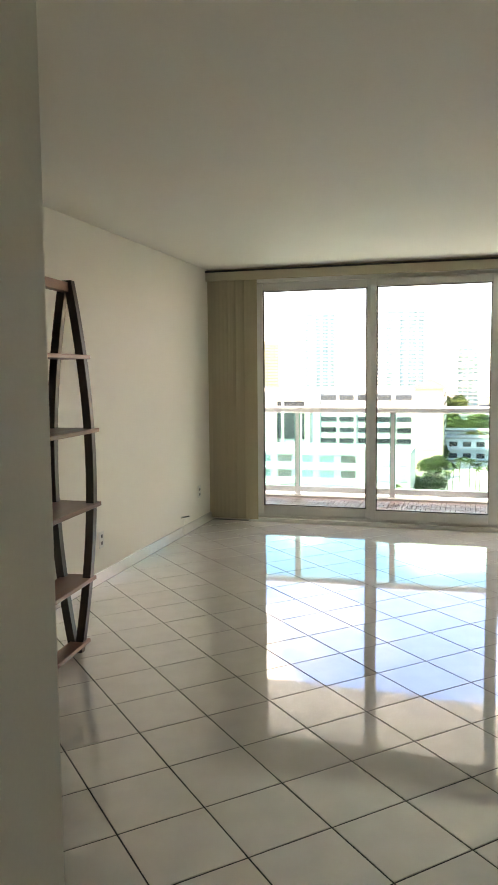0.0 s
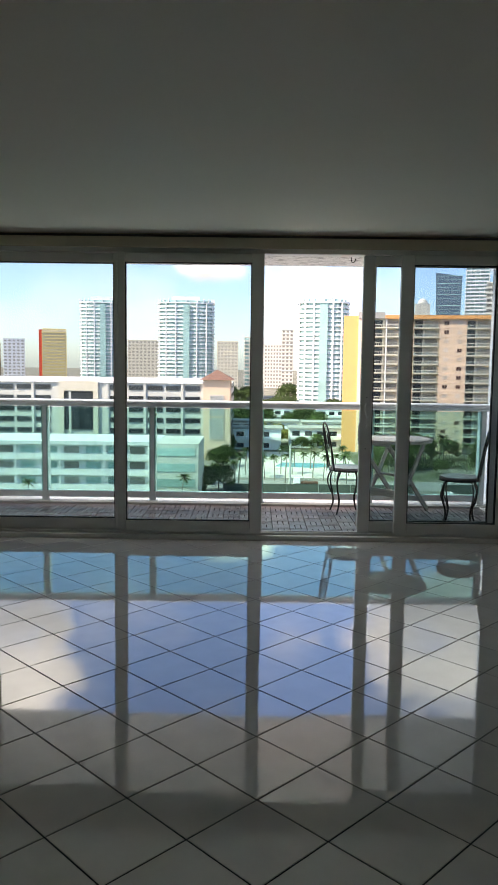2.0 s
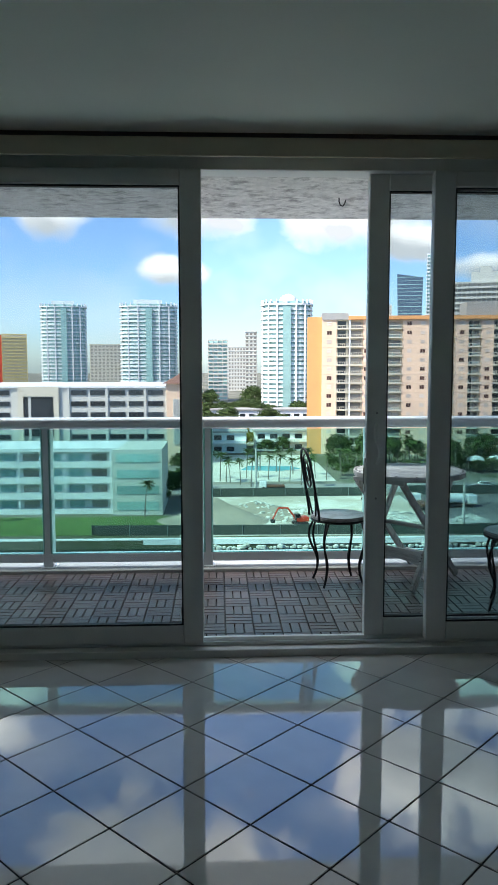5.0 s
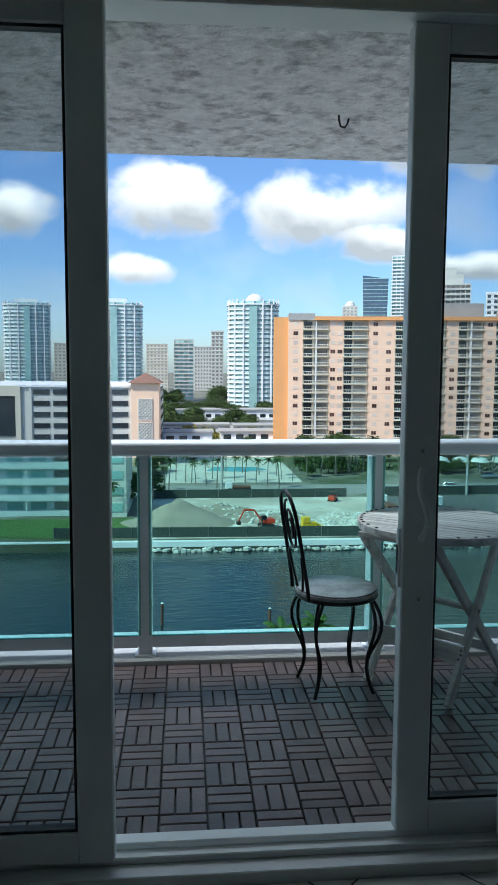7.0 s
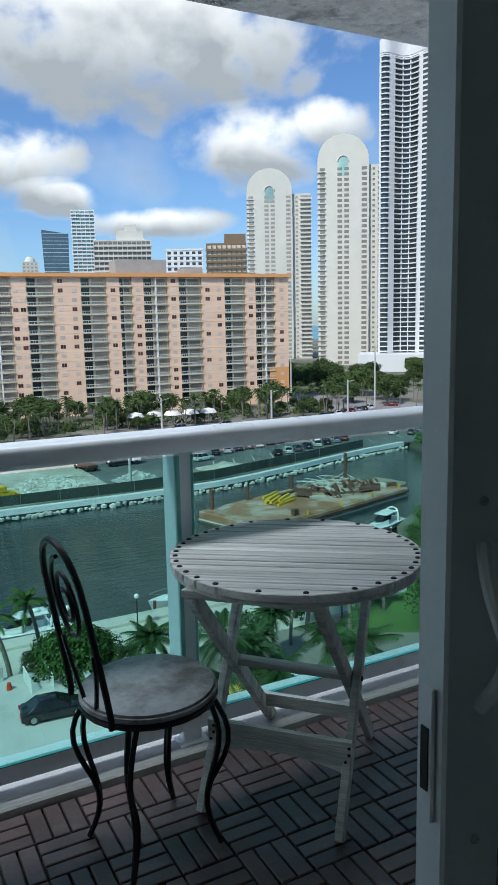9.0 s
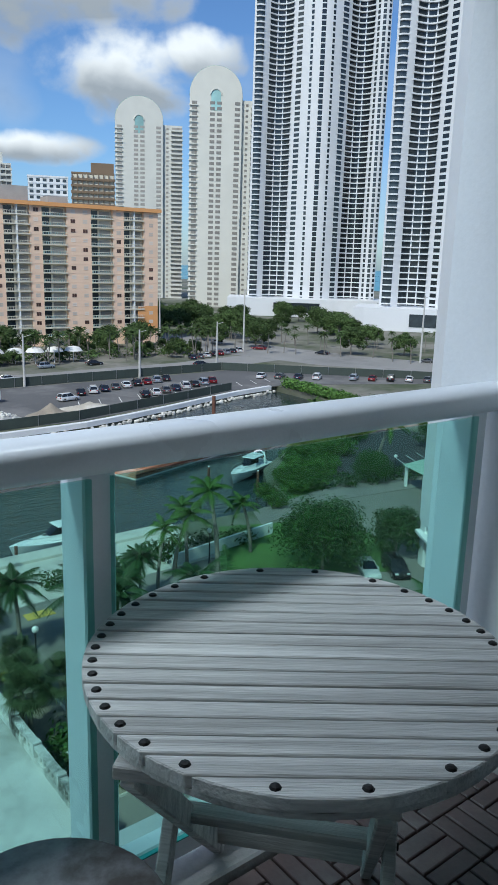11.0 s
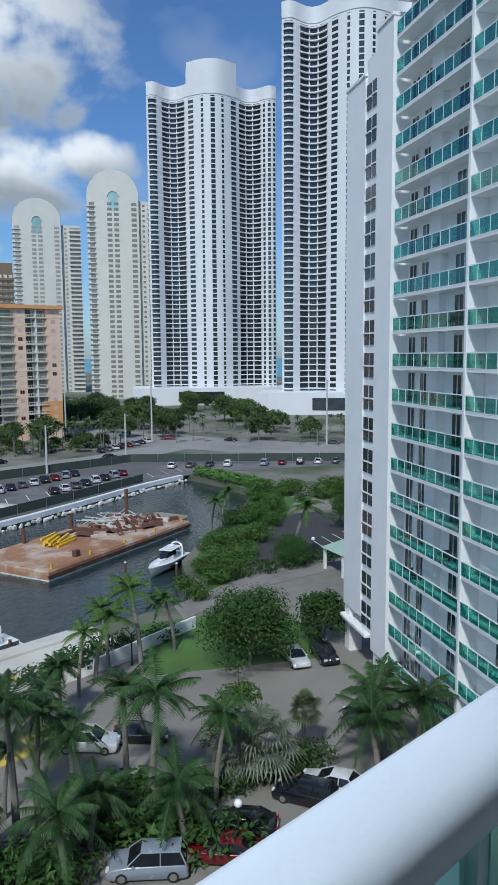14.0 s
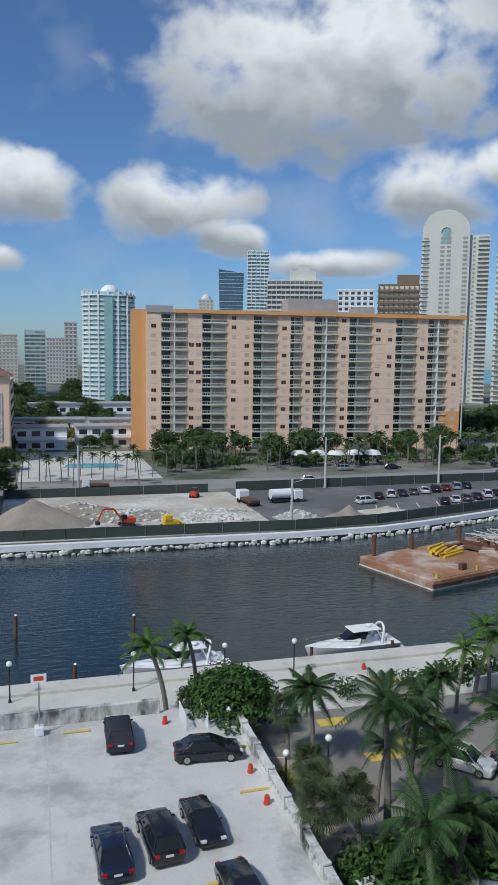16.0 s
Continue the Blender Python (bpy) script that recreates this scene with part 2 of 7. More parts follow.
M = dict(
    wall=mat("wall_paint", (0.86, 0.82, 0.73), 0.55, var=0.03, scale=1.5, fine=160, bump=0.08, dist=0.002),
    ceiling=mat("ceiling_paint", (0.87, 0.85, 0.78), 0.7, var=0.03, scale=1.2, fine=220, bump=0.12, dist=0.002),
    tile=mat("glazed_floor_tile", (0.86, 0.83, 0.78), 0.04, var=0.05, scale=5, fine=9, bump=0.02, spec=1.0, coat=0.8, rand=0.03, dist=0.003),
    grout=mat("grout", (0.045, 0.04, 0.036), 0.9, var=0.2, scale=4, fine=90),
    base=mat("tile_skirting", (0.80, 0.77, 0.72), 0.12, var=0.05, scale=5, bump=0.02),
    alu=mat("white_aluminium", (0.83, 0.84, 0.83), 0.38, var=0.05, scale=6, fine=120, bump=0.03, dist=0.002, stain=(0.6, 0.6, 0.58), stain_at=0.72),
    gasket=mat("black_gasket", (0.015, 0.015, 0.015), 0.6, var=0.1),
    railp=mat("rail_paint", (0.86, 0.87, 0.90), 0.3, var=0.05, scale=4, fine=150, bump=0.04, dist=0.002),
    blind=mat("beige_blind", (0.50, 0.43, 0.30), 0.55, var=0.06, scale=6, fine=80, bump=0.05, rand=0.06, stretch=(1, 1, 0.05)),
    valance=mat("beige_valance", (0.56, 0.50, 0.37), 0.5, var=0.05, scale=3),
    darkwood=mat("dark_wood", (0.045, 0.028, 0.020), 0.4, var=0.3, scale=5, fine=60, stretch=(1, 1, 0.15), bump=0.1),
    redwood=mat("red_brown_wood", (0.20, 0.075, 0.04), 0.35, var=0.25, scale=4, fine=50, stretch=(6, 0.4, 6), bump=0.08),
    plastic=mat("white_plastic", (0.75, 0.73, 0.68), 0.4, var=0.03),
    black=mat("black_plastic", (0.02, 0.02, 0.02), 0.45, var=0.1),
    deck=mat("dark_deck_wood", (0.112, 0.080, 0.077), 0.33, var=0.3, scale=7, fine=70, bump=0.3, rand=0.12, island=0.28, stain=(0.17, 0.145, 0.14), stain_at=0.62, dist=0.003),
    concrete=mat("painted_concrete", (0.50, 0.49, 0.475), 0.8, var=0.12, scale=3, fine=60, bump=0.3, stain=(0.33, 0.33, 0.32), stain_at=0.62),
    stucco=mat("rough_stucco", (0.82, 0.82, 0.80), 0.85, var=0.2, scale=16, fine=30, bump=0.9, dist=0.04, stain=(0.40, 0.40, 0.39), stain_at=0.56),
    sidewall=mat("white_render", (0.84, 0.85, 0.86), 0.8, var=0.05, scale=2, fine=80, bump=0.25, dist=0.004),
    iron=mat("black_iron", (0.018, 0.018, 0.02), 0.4, metal=0.6, var=0.3, scale=12, fine=80, bump=0.15),
    seat=mat("weathered_seat", (0.30, 0.29, 0.30), 0.34, var=0.35, scale=9, fine=60, bump=0.2, stain=(0.11, 0.09, 0.085), stain_at=0.52),
    greywood=mat("weathered_grey_wood", (0.6, 0.59, 0.565), 0.7, var=0.35, scale=3.5, fine=28, bump=0.7, rand=0.15, stretch=(0.6, 14, 6), stain=(0.36, 0.35, 0.33), stain_at=0.6, dist=0.004),
    bolt=mat("dark_bolt", (0.015, 0.014, 0.013), 0.5, metal=0.5, var=0.2),
    white=mat("white_paint", (0.80, 0.81, 0.82), 0.6, var=0.04, scale=0.4, fine=6, bump=0.05, stain=(0.68, 0.69, 0.70), stain_at=0.68),
    towerw=mat("tower_white_paint", (0.70, 0.71, 0.73), 0.7, var=0.05, scale=0.08, fine=2, bump=0.05, stain=(0.62, 0.63, 0.65), stain_at=0.62),
    paleroad=mat("pale_road", (0.27, 0.265, 0.255), 0.9, var=0.15, scale=0.1, fine=3, bump=0.1, stain=(0.20, 0.195, 0.19), stain_at=0.6),
    darkroad=mat("dark_asphalt", (0.05, 0.05, 0.053), 0.9, var=0.2, scale=0.15, fine=3, bump=0.1, stain=(0.08, 0.08, 0.08), stain_at=0.6),
    leafm=mat("mangrove_leaf", (0.058, 0.112, 0.026), 0.5, var=0.3, scale=0.6, spec=0.12, bump=0, rand=0.25, island=0.5),
    cream=mat("cream_render", (0.63, 0.625, 0.575), 0.7, var=0.06, scale=0.1, fine=2, bump=0.05),
    pink=mat("salmon_render", (0.84, 0.60, 0.44), 0.8, var=0.06, scale=0.2, fine=3, bump=0.1, stain=(0.72, 0.53, 0.41), stain_at=0.62),
    orange=mat("orange_render", (0.74, 0.36, 0.14), 0.8, var=0.06, scale=0.2, fine=3, bump=0.1),
    beigeb=mat("beige_balcony", (0.68, 0.635, 0.52), 0.8, var=0.08, scale=0.4, fine=3),
    roofgrey=mat("grey_roofing", (0.36, 0.36, 0.35), 0.9, var=0.12, scale=0.4, fine=4),
    darkwin=mat("dark_window", (0.035, 0.045, 0.052), 0.12, var=0.3, scale=0.4, spec=0.6, bump=0, rand=0.5),
    midwin=mat("curtained_window", (0.33, 0.31, 0.28), 0.3, var=0.2, scale=0.5, bump=0, rand=0.4),
    tealglass=mat("teal_glass", (0.05, 0.30, 0.28), 0.1, var=0.2, scale=0.5, spec=0.7, bump=0, rand=0.35, island=0.15),
    balglass=glass("teal_balustrade", (0.30, 0.66, 0.61), 0.5, 0.03),
    bluewin=mat("blue_green_glazing", (0.32, 0.52, 0.50), 0.15, var=0.25, scale=0.1, spec=0.7, bump=0, rand=0.2, island=0.3),
    brownwin=mat("brown_window", (0.09, 0.045, 0.035), 0.3, var=0.2, scale=0.4, bump=0, rand=0.4),
    palewall=mat("shuttered_window", (0.66, 0.55, 0.47), 0.5, var=0.1, scale=0.5, bump=0, rand=0.2),
    palewin=mat("pale_balcony_glass", (0.55, 0.66, 0.65), 0.15, var=0.2, scale=0.1, spec=0.7, bump=0, rand=0.25),
    yellowb=mat("yellow_render", (0.72, 0.60, 0.30), 0.8, var=0.05, scale=0.1),
    redb=mat("red_render", (0.55, 0.06, 0.03), 0.8, var=0.05, scale=0.1),
    brownb=mat("brown_cladding", (0.20, 0.14, 0.09), 0.7, var=0.1, scale=0.2),
    darkglass=mat("dark_blue_glazing", (0.07, 0.11, 0.17), 0.15, var=0.2, scale=0.05, bump=0, spec=0.7, island=0.2),
    greenroof=mat("green_copper_roof", (0.32, 0.45, 0.38), 0.6, var=0.1, scale=0.3),
    terracotta=mat("brown_roof_tile", (0.22, 0.12, 0.09), 0.8, var=0.2, scale=0.5, fine=4),
    asphalt=mat("asphalt", (0.12, 0.12, 0.122), 0.9, var=0.2, scale=0.12, fine=3, bump=0.1, stain=(0.21, 0.205, 0.20), stain_at=0.55),
    drive=mat("worn_driveway", (0.23, 0.215, 0.195), 0.85, var=0.15, scale=0.25, fine=6, bump=0.1, stain=(0.15, 0.14, 0.13), stain_at=0.62),
    ground=mat("ground", (0.22, 0.21, 0.18), 0.95, var=0.25, scale=0.05, fine=0.8, bump=0, stain=(0.07, 0.09, 0.045), stain_at=0.5),
    sand=mat("pale_sand", (0.46, 0.42, 0.35), 0.95, var=0.2, scale=0.15, fine=2.5, bump=0.3, stain=(0.68, 0.65, 0.60), stain_at=0.53, dist=0.1),
    soil=mat("dug_soil", (0.30, 0.26, 0.21), 0.95, var=0.25, scale=0.4, fine=4, bump=0.4, dist=0.1),
    deckc=mat("stained_white_concrete", (0.56, 0.56, 0.55), 0.85, var=0.12, scale=0.35, fine=8, bump=0.1, stain=(0.36, 0.355, 0.34), stain_at=0.55),
    mouldy=mat("mouldy_white_wall", (0.62, 0.62, 0.60), 0.85, var=0.15, scale=0.8, fine=6, bump=0.2, stain=(0.10, 0.10, 0.095), stain_at=0.54, stretch=(1, 1, 0.35)),
    seawall=mat("seawall_concrete", (0.56, 0.54, 0.49), 0.85, var=0.12, scale=0.3, fine=5, bump=0.1, stain=(0.36, 0.34, 0.31), stain_at=0.6),
    rock=mat("pale_rock", (0.55, 0.54, 0.50), 0.9, var=0.25, scale=1, fine=6, bump=0.5, island=0.3, dist=0.05),
    grass=mat("lawn", (0.075, 0.15, 0.035), 0.95, var=0.3, scale=0.3, fine=8, bump=0.4, dist=0.05),
    bark=mat("palm_bark", (0.20, 0.18, 0.155), 0.9, var=0.25, scale=1.5, fine=12, bump=0.4, stretch=(1, 1, 4), dist=0.03),
    leafg=mat("bright_palm_leaf", (0.062, 0.118, 0.028), 0.5, var=0.3, scale=1, spec=0.12, bump=0, island=0.4),
    leaf=mat("palm_leaf", (0.032, 0.066, 0.023), 0.5, var=0.3, scale=1, fine=8, spec=0.12, bump=0, rand=0.25, island=0.4),
    leafs=mat("olive_fan_leaf", (0.062, 0.085, 0.040), 0.6, var=0.3, scale=1, spec=0.12, bump=0, island=0.35),
    leafgrey=mat("grey_palm_leaf", (0.15, 0.18, 0.13), 0.6, var=0.25, scale=1, spec=0.12, bump=0, island=0.3),
    leafb=mat("broad_leaf", (0.040, 0.085, 0.022), 0.5, var=0.3, scale=0.6, spec=0.12, bump=0, rand=0.25, island=0.5),
    leafd=mat("distant_leaf", (0.066, 0.105, 0.036), 0.7, var=0.3, scale=0.2, spec=0.12, bump=0, rand=0.3, island=0.5),
    leafy=mat("yellow_leaf", (0.26, 0.25, 0.05), 0.6, var=0.3, scale=1, spec=0.12, bump=0, island=0.5),
    hedge=mat("hedge_leaf", (0.085, 0.19, 0.030), 0.6, var=0.3, scale=1, bump=0, island=0.45),
    rust=mat("rusty_steel", (0.33, 0.165, 0.09), 0.85, var=0.35, scale=0.4, fine=5, bump=0.3, stain=(0.50, 0.41, 0.34), stain_at=0.53),
    rustd=mat("dark_rust", (0.13, 0.06, 0.04), 0.85, var=0.3, scale=0.6, fine=5, bump=0.3),
    yellow=mat("machine_yellow", (0.72, 0.46, 0.03), 0.5, var=0.1, scale=1),
    red=mat("machine_red", (0.55, 0.05, 0.02), 0.45, var=0.1, scale=1),
    gel=mat("white_gelcoat", (0.82, 0.83, 0.84), 0.2, var=0.03, scale=0.5, bump=0, coat=0.4),
    tyre=mat("tyre_rubber", (0.02, 0.02, 0.02), 0.85, var=0.1),
    rim=mat("alloy_rim", (0.45, 0.45, 0.46), 0.35, metal=0.8, var=0.1),
    carglass=mat("car_glass", (0.015, 0.018, 0.022), 0.06, var=0.1, bump=0, spec=0.7),
    lampw=mat("white_globe", (0.85, 0.85, 0.83), 0.3, var=0.02, bump=0),
    headl=mat("headlight", (0.65, 0.67, 0.7), 0.1, var=0.05, bump=0),
    taill=mat("tail_light", (0.35, 0.01, 0.01), 0.2, var=0.05, bump=0),
    fence=mat("green_fence_mesh", (0.05, 0.066, 0.058), 0.85, var=0.25, scale=0.4, fine=4, bump=0.1),
    poolw=mat("pool_water", (0.10, 0.50, 0.60), 0.08, var=0.1, scale=0.5, bump=0.05),
    canvas=mat("white_canvas", (0.78, 0.77, 0.74), 0.8, var=0.05, scale=0.5),
    linew=mat("road_line_white", (0.70, 0.70, 0.68), 0.8, var=0.1, scale=1),
    liney=mat("road_line_yellow", (0.62, 0.45, 0.10), 0.8, var=0.15, scale=1),
    cover=mat("dark_car_cover", (0.022, 0.022, 0.035), 0.7, var=0.2, scale=2, bump=0.3),
    ocean=mat("sea_water", (0.06, 0.26, 0.32), 0.3, var=0.15, scale=0.01, fine=0.2, bump=0.1),
    doorglass=glass("door_glass", (0.81, 0.85, 0.865), 0.10),
    railglass=glass("green_glass", (0.64, 0.87, 0.83), 0.11),
)
for _n, _c in dict(car_black=(0.012, 0.013, 0.017), car_white=(0.72, 0.73, 0.74), car_silver=(0.30, 0.34, 0.40), car_red=(0.16, 0.008, 0.012), car_navy=(0.012, 0.022, 0.05), car_grey=(0.10, 0.105, 0.11)).items():
    M[_n] = mat(_n, _c, 0.25, metal=0.2, var=0.04, scale=2, bump=0, coat=0.6)


# the thick glaze of the tiles mirrors more than plain paint
for _k in ("IOR", "Coat IOR"):
    M["tile"].node_tree.nodes["Principled BSDF"].inputs[_k].default_value = 1.75


def water_material():
    m = mat("canal_water", (0.016, 0.032, 0.036), 0.10, var=0.3, scale=0.03, fine=0.5, bump=0, spec=0.38)
    n, l = m.node_tree.nodes, m.node_tree.links
    tc = n.new("ShaderNodeTexCoord")
    mp = n.new("ShaderNodeMapping"); mp.inputs["Scale"].default_value = (0.6, 1.6, 1)
    wv = n.new("ShaderNodeTexNoise"); wv.inputs["Scale"].default_value = 0.9; wv.inputs["Detail"].default_value = 5
    b = n.new("ShaderNodeBump"); b.inputs["Strength"].default_value, b.inputs["Distance"].default_value = 0.35, 0.25
    l.new(tc.outputs["Object"], mp.inputs[0]); l.new(mp.outputs[0], wv.inputs["Vector"])
    l.new(wv.outputs[0], b.inputs["Height"]); l.new(b.outputs[0], n["Principled BSDF"].inputs["Normal"])
    return m


M["water"] = water_material()


# ---- mesh building ----
class Geo:
    """Gathers faces; every shape adds to the same mesh."""

    def __init__(self):
        self.v, self.f = [], []

    def add(self, verts, faces):
        o = len(self.v)
        self.v.extend(tuple(p) for p in verts)
        self.f.extend(tuple(i + o for i in q) for q in faces)
        return self

    def box(self, x0, x1, y0, y1, z0, z1, m=None):
        p = [Vector((x, y, z)) for z in (z0, z1) for y in (y0, y1) for x in (x0, x1)]
        if m is not None:
            p = [m @ q for q in p]
        return self.add(p, [(0, 2, 3, 1), (4, 5, 7, 6), (0, 1, 5, 4), (2, 6, 7, 3), (0, 4, 6, 2), (1, 3, 7, 5)])

    def tube(self, pts, r, n=8, r1=None):
        pts = [Vector(p) for p in pts]
        k = len(pts)
        rings = []
        side = None
        for i, p in enumerate(pts):
            d = (pts[min(i + 1, k - 1)] - pts[max(i - 1, 0)]).normalized()
            if side is None:
                side = d.cross(Vector((0, 0, 1)) if abs(d.z) < 0.9 else Vector((1, 0, 0))).normalized()
            side = (side - d * side.dot(d)).normalized()
            up = side.cross(d)
            rad = r if r1 is None else r + (r1 - r) * i / max(k - 1, 1)
            rings += [p + (side * math.cos(2 * math.pi * j / n) + up * math.sin(2 * math.pi * j / n)) * rad for j in range(n)]
        fs = [(i * n + j, i * n + (j + 1) % n, (i + 1) * n + (j + 1) % n, (i + 1) * n + j) for i in range(k - 1) for j in range(n)]
        fs += [tuple(range(n - 1, -1, -1)), tuple((k - 1) * n + j for j in range(n))]
        return self.add(rings, fs)

    def prism(self, outline, z0, z1, m=None):
        """Stands an outline of (x, y), counter-clockwise, up between two heights."""
        k = len(outline)
        p = [Vector((x, y, z0)) for x, y in outline] + [Vector((x, y, z1)) for x, y in outline]
        if m is not None:
            p = [m @ q for q in p]
        return self.add(p, [tuple(range(k - 1, -1, -1)), tuple(range(k, 2 * k))] + [(i, (i + 1) % k, k + (i + 1) % k, k + i) for i in range(k)])

    def ball(self, c, r, n=10, sq=(1, 1, 1)):
        c = Vector(c)
        rows = max(n // 2, 3)
        p = [c + Vector((sq[0] * r * math.sin(math.pi * i / rows) * math.cos(2 * math.pi * j / n), sq[1] * r * math.sin(math.pi * i / rows) * math.sin(2 * math.pi * j / n), sq[2] * r * math.cos(math.pi * i / rows))) for i in range(rows + 1) for j in range(n)]
        return self.add(p, [(i * n + j, (i + 1) * n + j, (i + 1) * n + (j + 1) % n, i * n + (j + 1) % n) for i in range(rows) for j in range(n)])


def mesh(name, geo, material, bevel=0.0, smooth=False, seg=1):
    me = bpy.data.meshes.new(name)
    me.from_pydata(geo.v, [], geo.f)
    if bevel or smooth:
        bm = bmesh.new()
        bm.from_mesh(me)
        if smooth:
            bmesh.ops.remove_doubles(bm, verts=bm.verts, dist=1e-5)
        if bevel:
            bmesh.ops.bevel(bm, geom=[e for e in bm.edges if len(e.link_faces) == 2 and e.calc_face_angle(0) > 0.5], offset=bevel, segments=seg, affect="EDGES", clamp_overlap=True)
        bm.to_mesh(me)
        bm.free()
    if smooth:
        me.shade_smooth()
        me.set_sharp_from_angle(angle=radians(38))
    me.materials.append(M[material])
    return me


def part(name, geo, material, parent=None, label="", bevel=0.0, smooth=False, m=None, seg=1):
    ob = new(name, geo if isinstance(geo, bpy.types.Mesh) else mesh(name, geo, material, bevel, smooth, seg))
    if parent is not None:
        ob.parent = parent
    if m is not None:
        ob.matrix_basis = m
    if label:
        ob["label"] = label
    return ob


def thing(name, label, category, m=None, group="", kind=""):
    """An empty at the base of a thing, which holds its parts."""
    ob = new(name)
    ob.empty_display_size = 0.2
    if m is not None:
        ob.matrix_basis = m
    return tagged(ob, label, category, group, kind)


def setting(name, geo, material, label="", category="", bevel=0.0, smooth=False):
    return tagged(part(name, geo, material, bevel=bevel, smooth=smooth), label, category, kind="structure")


# ---- the room ----
XW, XE, YB, HC = -2.62, 2.62, -9.0, 2.43
setting("floor", Geo().box(XW - 0.1, XE + 0.1, YB, -0.012, -0.25, -0.0016), "grout", "dark grout bed under glazed floor tiles", "floor")
setting("wall_west", Geo().box(XW - 0.2, XW, YB, 0.14, -0.25, 2.6), "wall", "plain off-white painted living room wall", "wall")
setting("wall_east", Geo().box(XE, XE + 0.2, YB, 0.14, -0.25, 2.6), "wall", "plain off-white painted living room wall", "wall")
setting("wall_south", Geo().box(XW - 0.2, XE + 0.2, YB - 0.2, YB, -0.25, 2.6), "wall", "plain off-white painted back wall", "wall")
setting("wall_entry", Geo().box(XW + 0.002, -0.742, YB, -6.17, -0.006, HC - 0.002), "wall", "off-white wall corner beside the entry passage", "wall", bevel=0.006)
setting("ceiling", Geo().box(XW, XE, YB, 0.14, HC, 2.6), "ceiling", "smooth off-white painted ceiling", "ceiling")
g = Geo().box(XW, XW + 0.012, -6.14, -0.02, 0.0, 0.085)
setting("baseboard", g, "base", "white glazed tile skirting along the wall", "skirting", bevel=0.003)

# tall sliding door wall: frame, panels, glass
door = thing("door_1", "white aluminium sliding balcony door, one leaf slid open", "sliding door", kind="structure")
X0, X1 = -2.24, 2.08
part("frame", Geo().box(XW, XE, 0.0, 0.13, 2.3, HC), "alu", door, bevel=0.004)
part("frame", Geo().box(X0, X0 + 0.06, -0.02, 0.12, 0.0, 2.3), "alu", door, bevel=0.004)
part("frame", Geo().box(X1, X1 + 0.07, -0.02, 0.12, 0.0, 2.3), "alu", door, bevel=0.004)
part("wall_strip", Geo().box(XW, X0, 0.0, 0.13, 0.0, 2.3), "wall", door)
part("wall_strip", Geo().box(X1 + 0.07, XE, 0.0, 0.13, 0.0, 2.3), "wall", door)
part("track", Geo().box(X0, X1 + 0.07, -0.06, 0.14, -0.006, 0.035).box(X0, X1 + 0.07, -0.005, 0.005, 0.035, 0.055).box(X0, X1 + 0.07, 0.06, 0.07, 0.035, 0.055), "alu", door, "grey aluminium floor track", bevel=0.003)


def door_leaf(xa, xb, y, sl, sr, lo=0.145, hi=2.225):
    leaf = part("door_leaf", Geo().box(xa, xa + sl, y - 0.025, y + 0.025, 0.056, 2.3).box(xb - sr, xb, y - 0.025, y + 0.025, 0.056, 2.3)
                .box(xa + sl, xb - sr, y - 0.024, y + 0.024, 0.056, lo).box(xa + sl, xb - sr, y - 0.024, y + 0.024, hi, 2.3), "alu", door, bevel=0.004)
    e = 0.008
    part("gasket", Geo().box(xa + sl, xa + sl + e, y - 0.015, y + 0.015, lo, hi).box(xb - sr - e, xb - sr, y - 0.015, y + 0.015, lo, hi)
         .box(xa + sl + e, xb - sr - e, y - 0.015, y + 0.015, lo, lo + e).box(xa + sl + e, xb - sr - e, y - 0.015, y + 0.015, hi - e, hi), "gasket", leaf, "black rubber gasket")
    pane = part("pane", Geo().box(xa + sl + e, xb - sr - e, y - 0.003, y + 0.003, lo + e, hi - e), "doorglass", leaf, "clear faintly grey glass")
    pane.visible_shadow = False
    return leaf


door_leaf(X0 + 0.06, -1.03, 0.065, 0.07, 0.08)
door_leaf(-1.07, 0.098, 0.0, 0.06, 0.098)
leaf = door_leaf(0.895, 2.03, 0.075, 0.095, 0.06)
door_leaf(1.185, X1, 0.0, 0.1, 0.07)
hd = [(0.945, 0.047 - 0.035 * math.sin(math.pi * i / 12), 0.92 + 0.2 * i / 12) for i in range(13)]
part("door_handle", Geo().tube([(x + 0.012 * math.sin(i * 0.52), y, z) for i, (x, y, z) in enumerate(hd)], 0.009, 8), "alu", leaf, "curved pull handle", smooth=True)
part("lock", Geo().box(0.888, 0.8948, 0.063, 0.087, 0.78, 0.95), "alu", leaf, "lock plate in the stile edge", bevel=0.002)
part("keeper", Geo().box(0.886, 0.888, 0.069, 0.081, 0.82, 0.9), "gasket", leaf)
for z in (0.75, 1.17):
    part("screw", Geo().ball((0.945, 0.049, z), 0.006, 8), "rim", leaf)

# valance and blinds
val = thing("valance", "beige fabric-covered blind valance under the ceiling", "valance", kind="structure")
part("board", Geo().box(XW + 0.003, XE - 0.003, -0.17, -0.155, 2.315, 2.405), "valance", val, bevel=0.003)
part("headrail", Geo().box(XW + 0.003, XE - 0.003, -0.12, -0.07, 2.36, HC - 0.002), "valance", val)
part("lip", Geo().box(XW + 0.003, XE - 0.003, -0.178, -0.171, 2.395, 2.412), "darkwood", val, "thin dark upper lip")


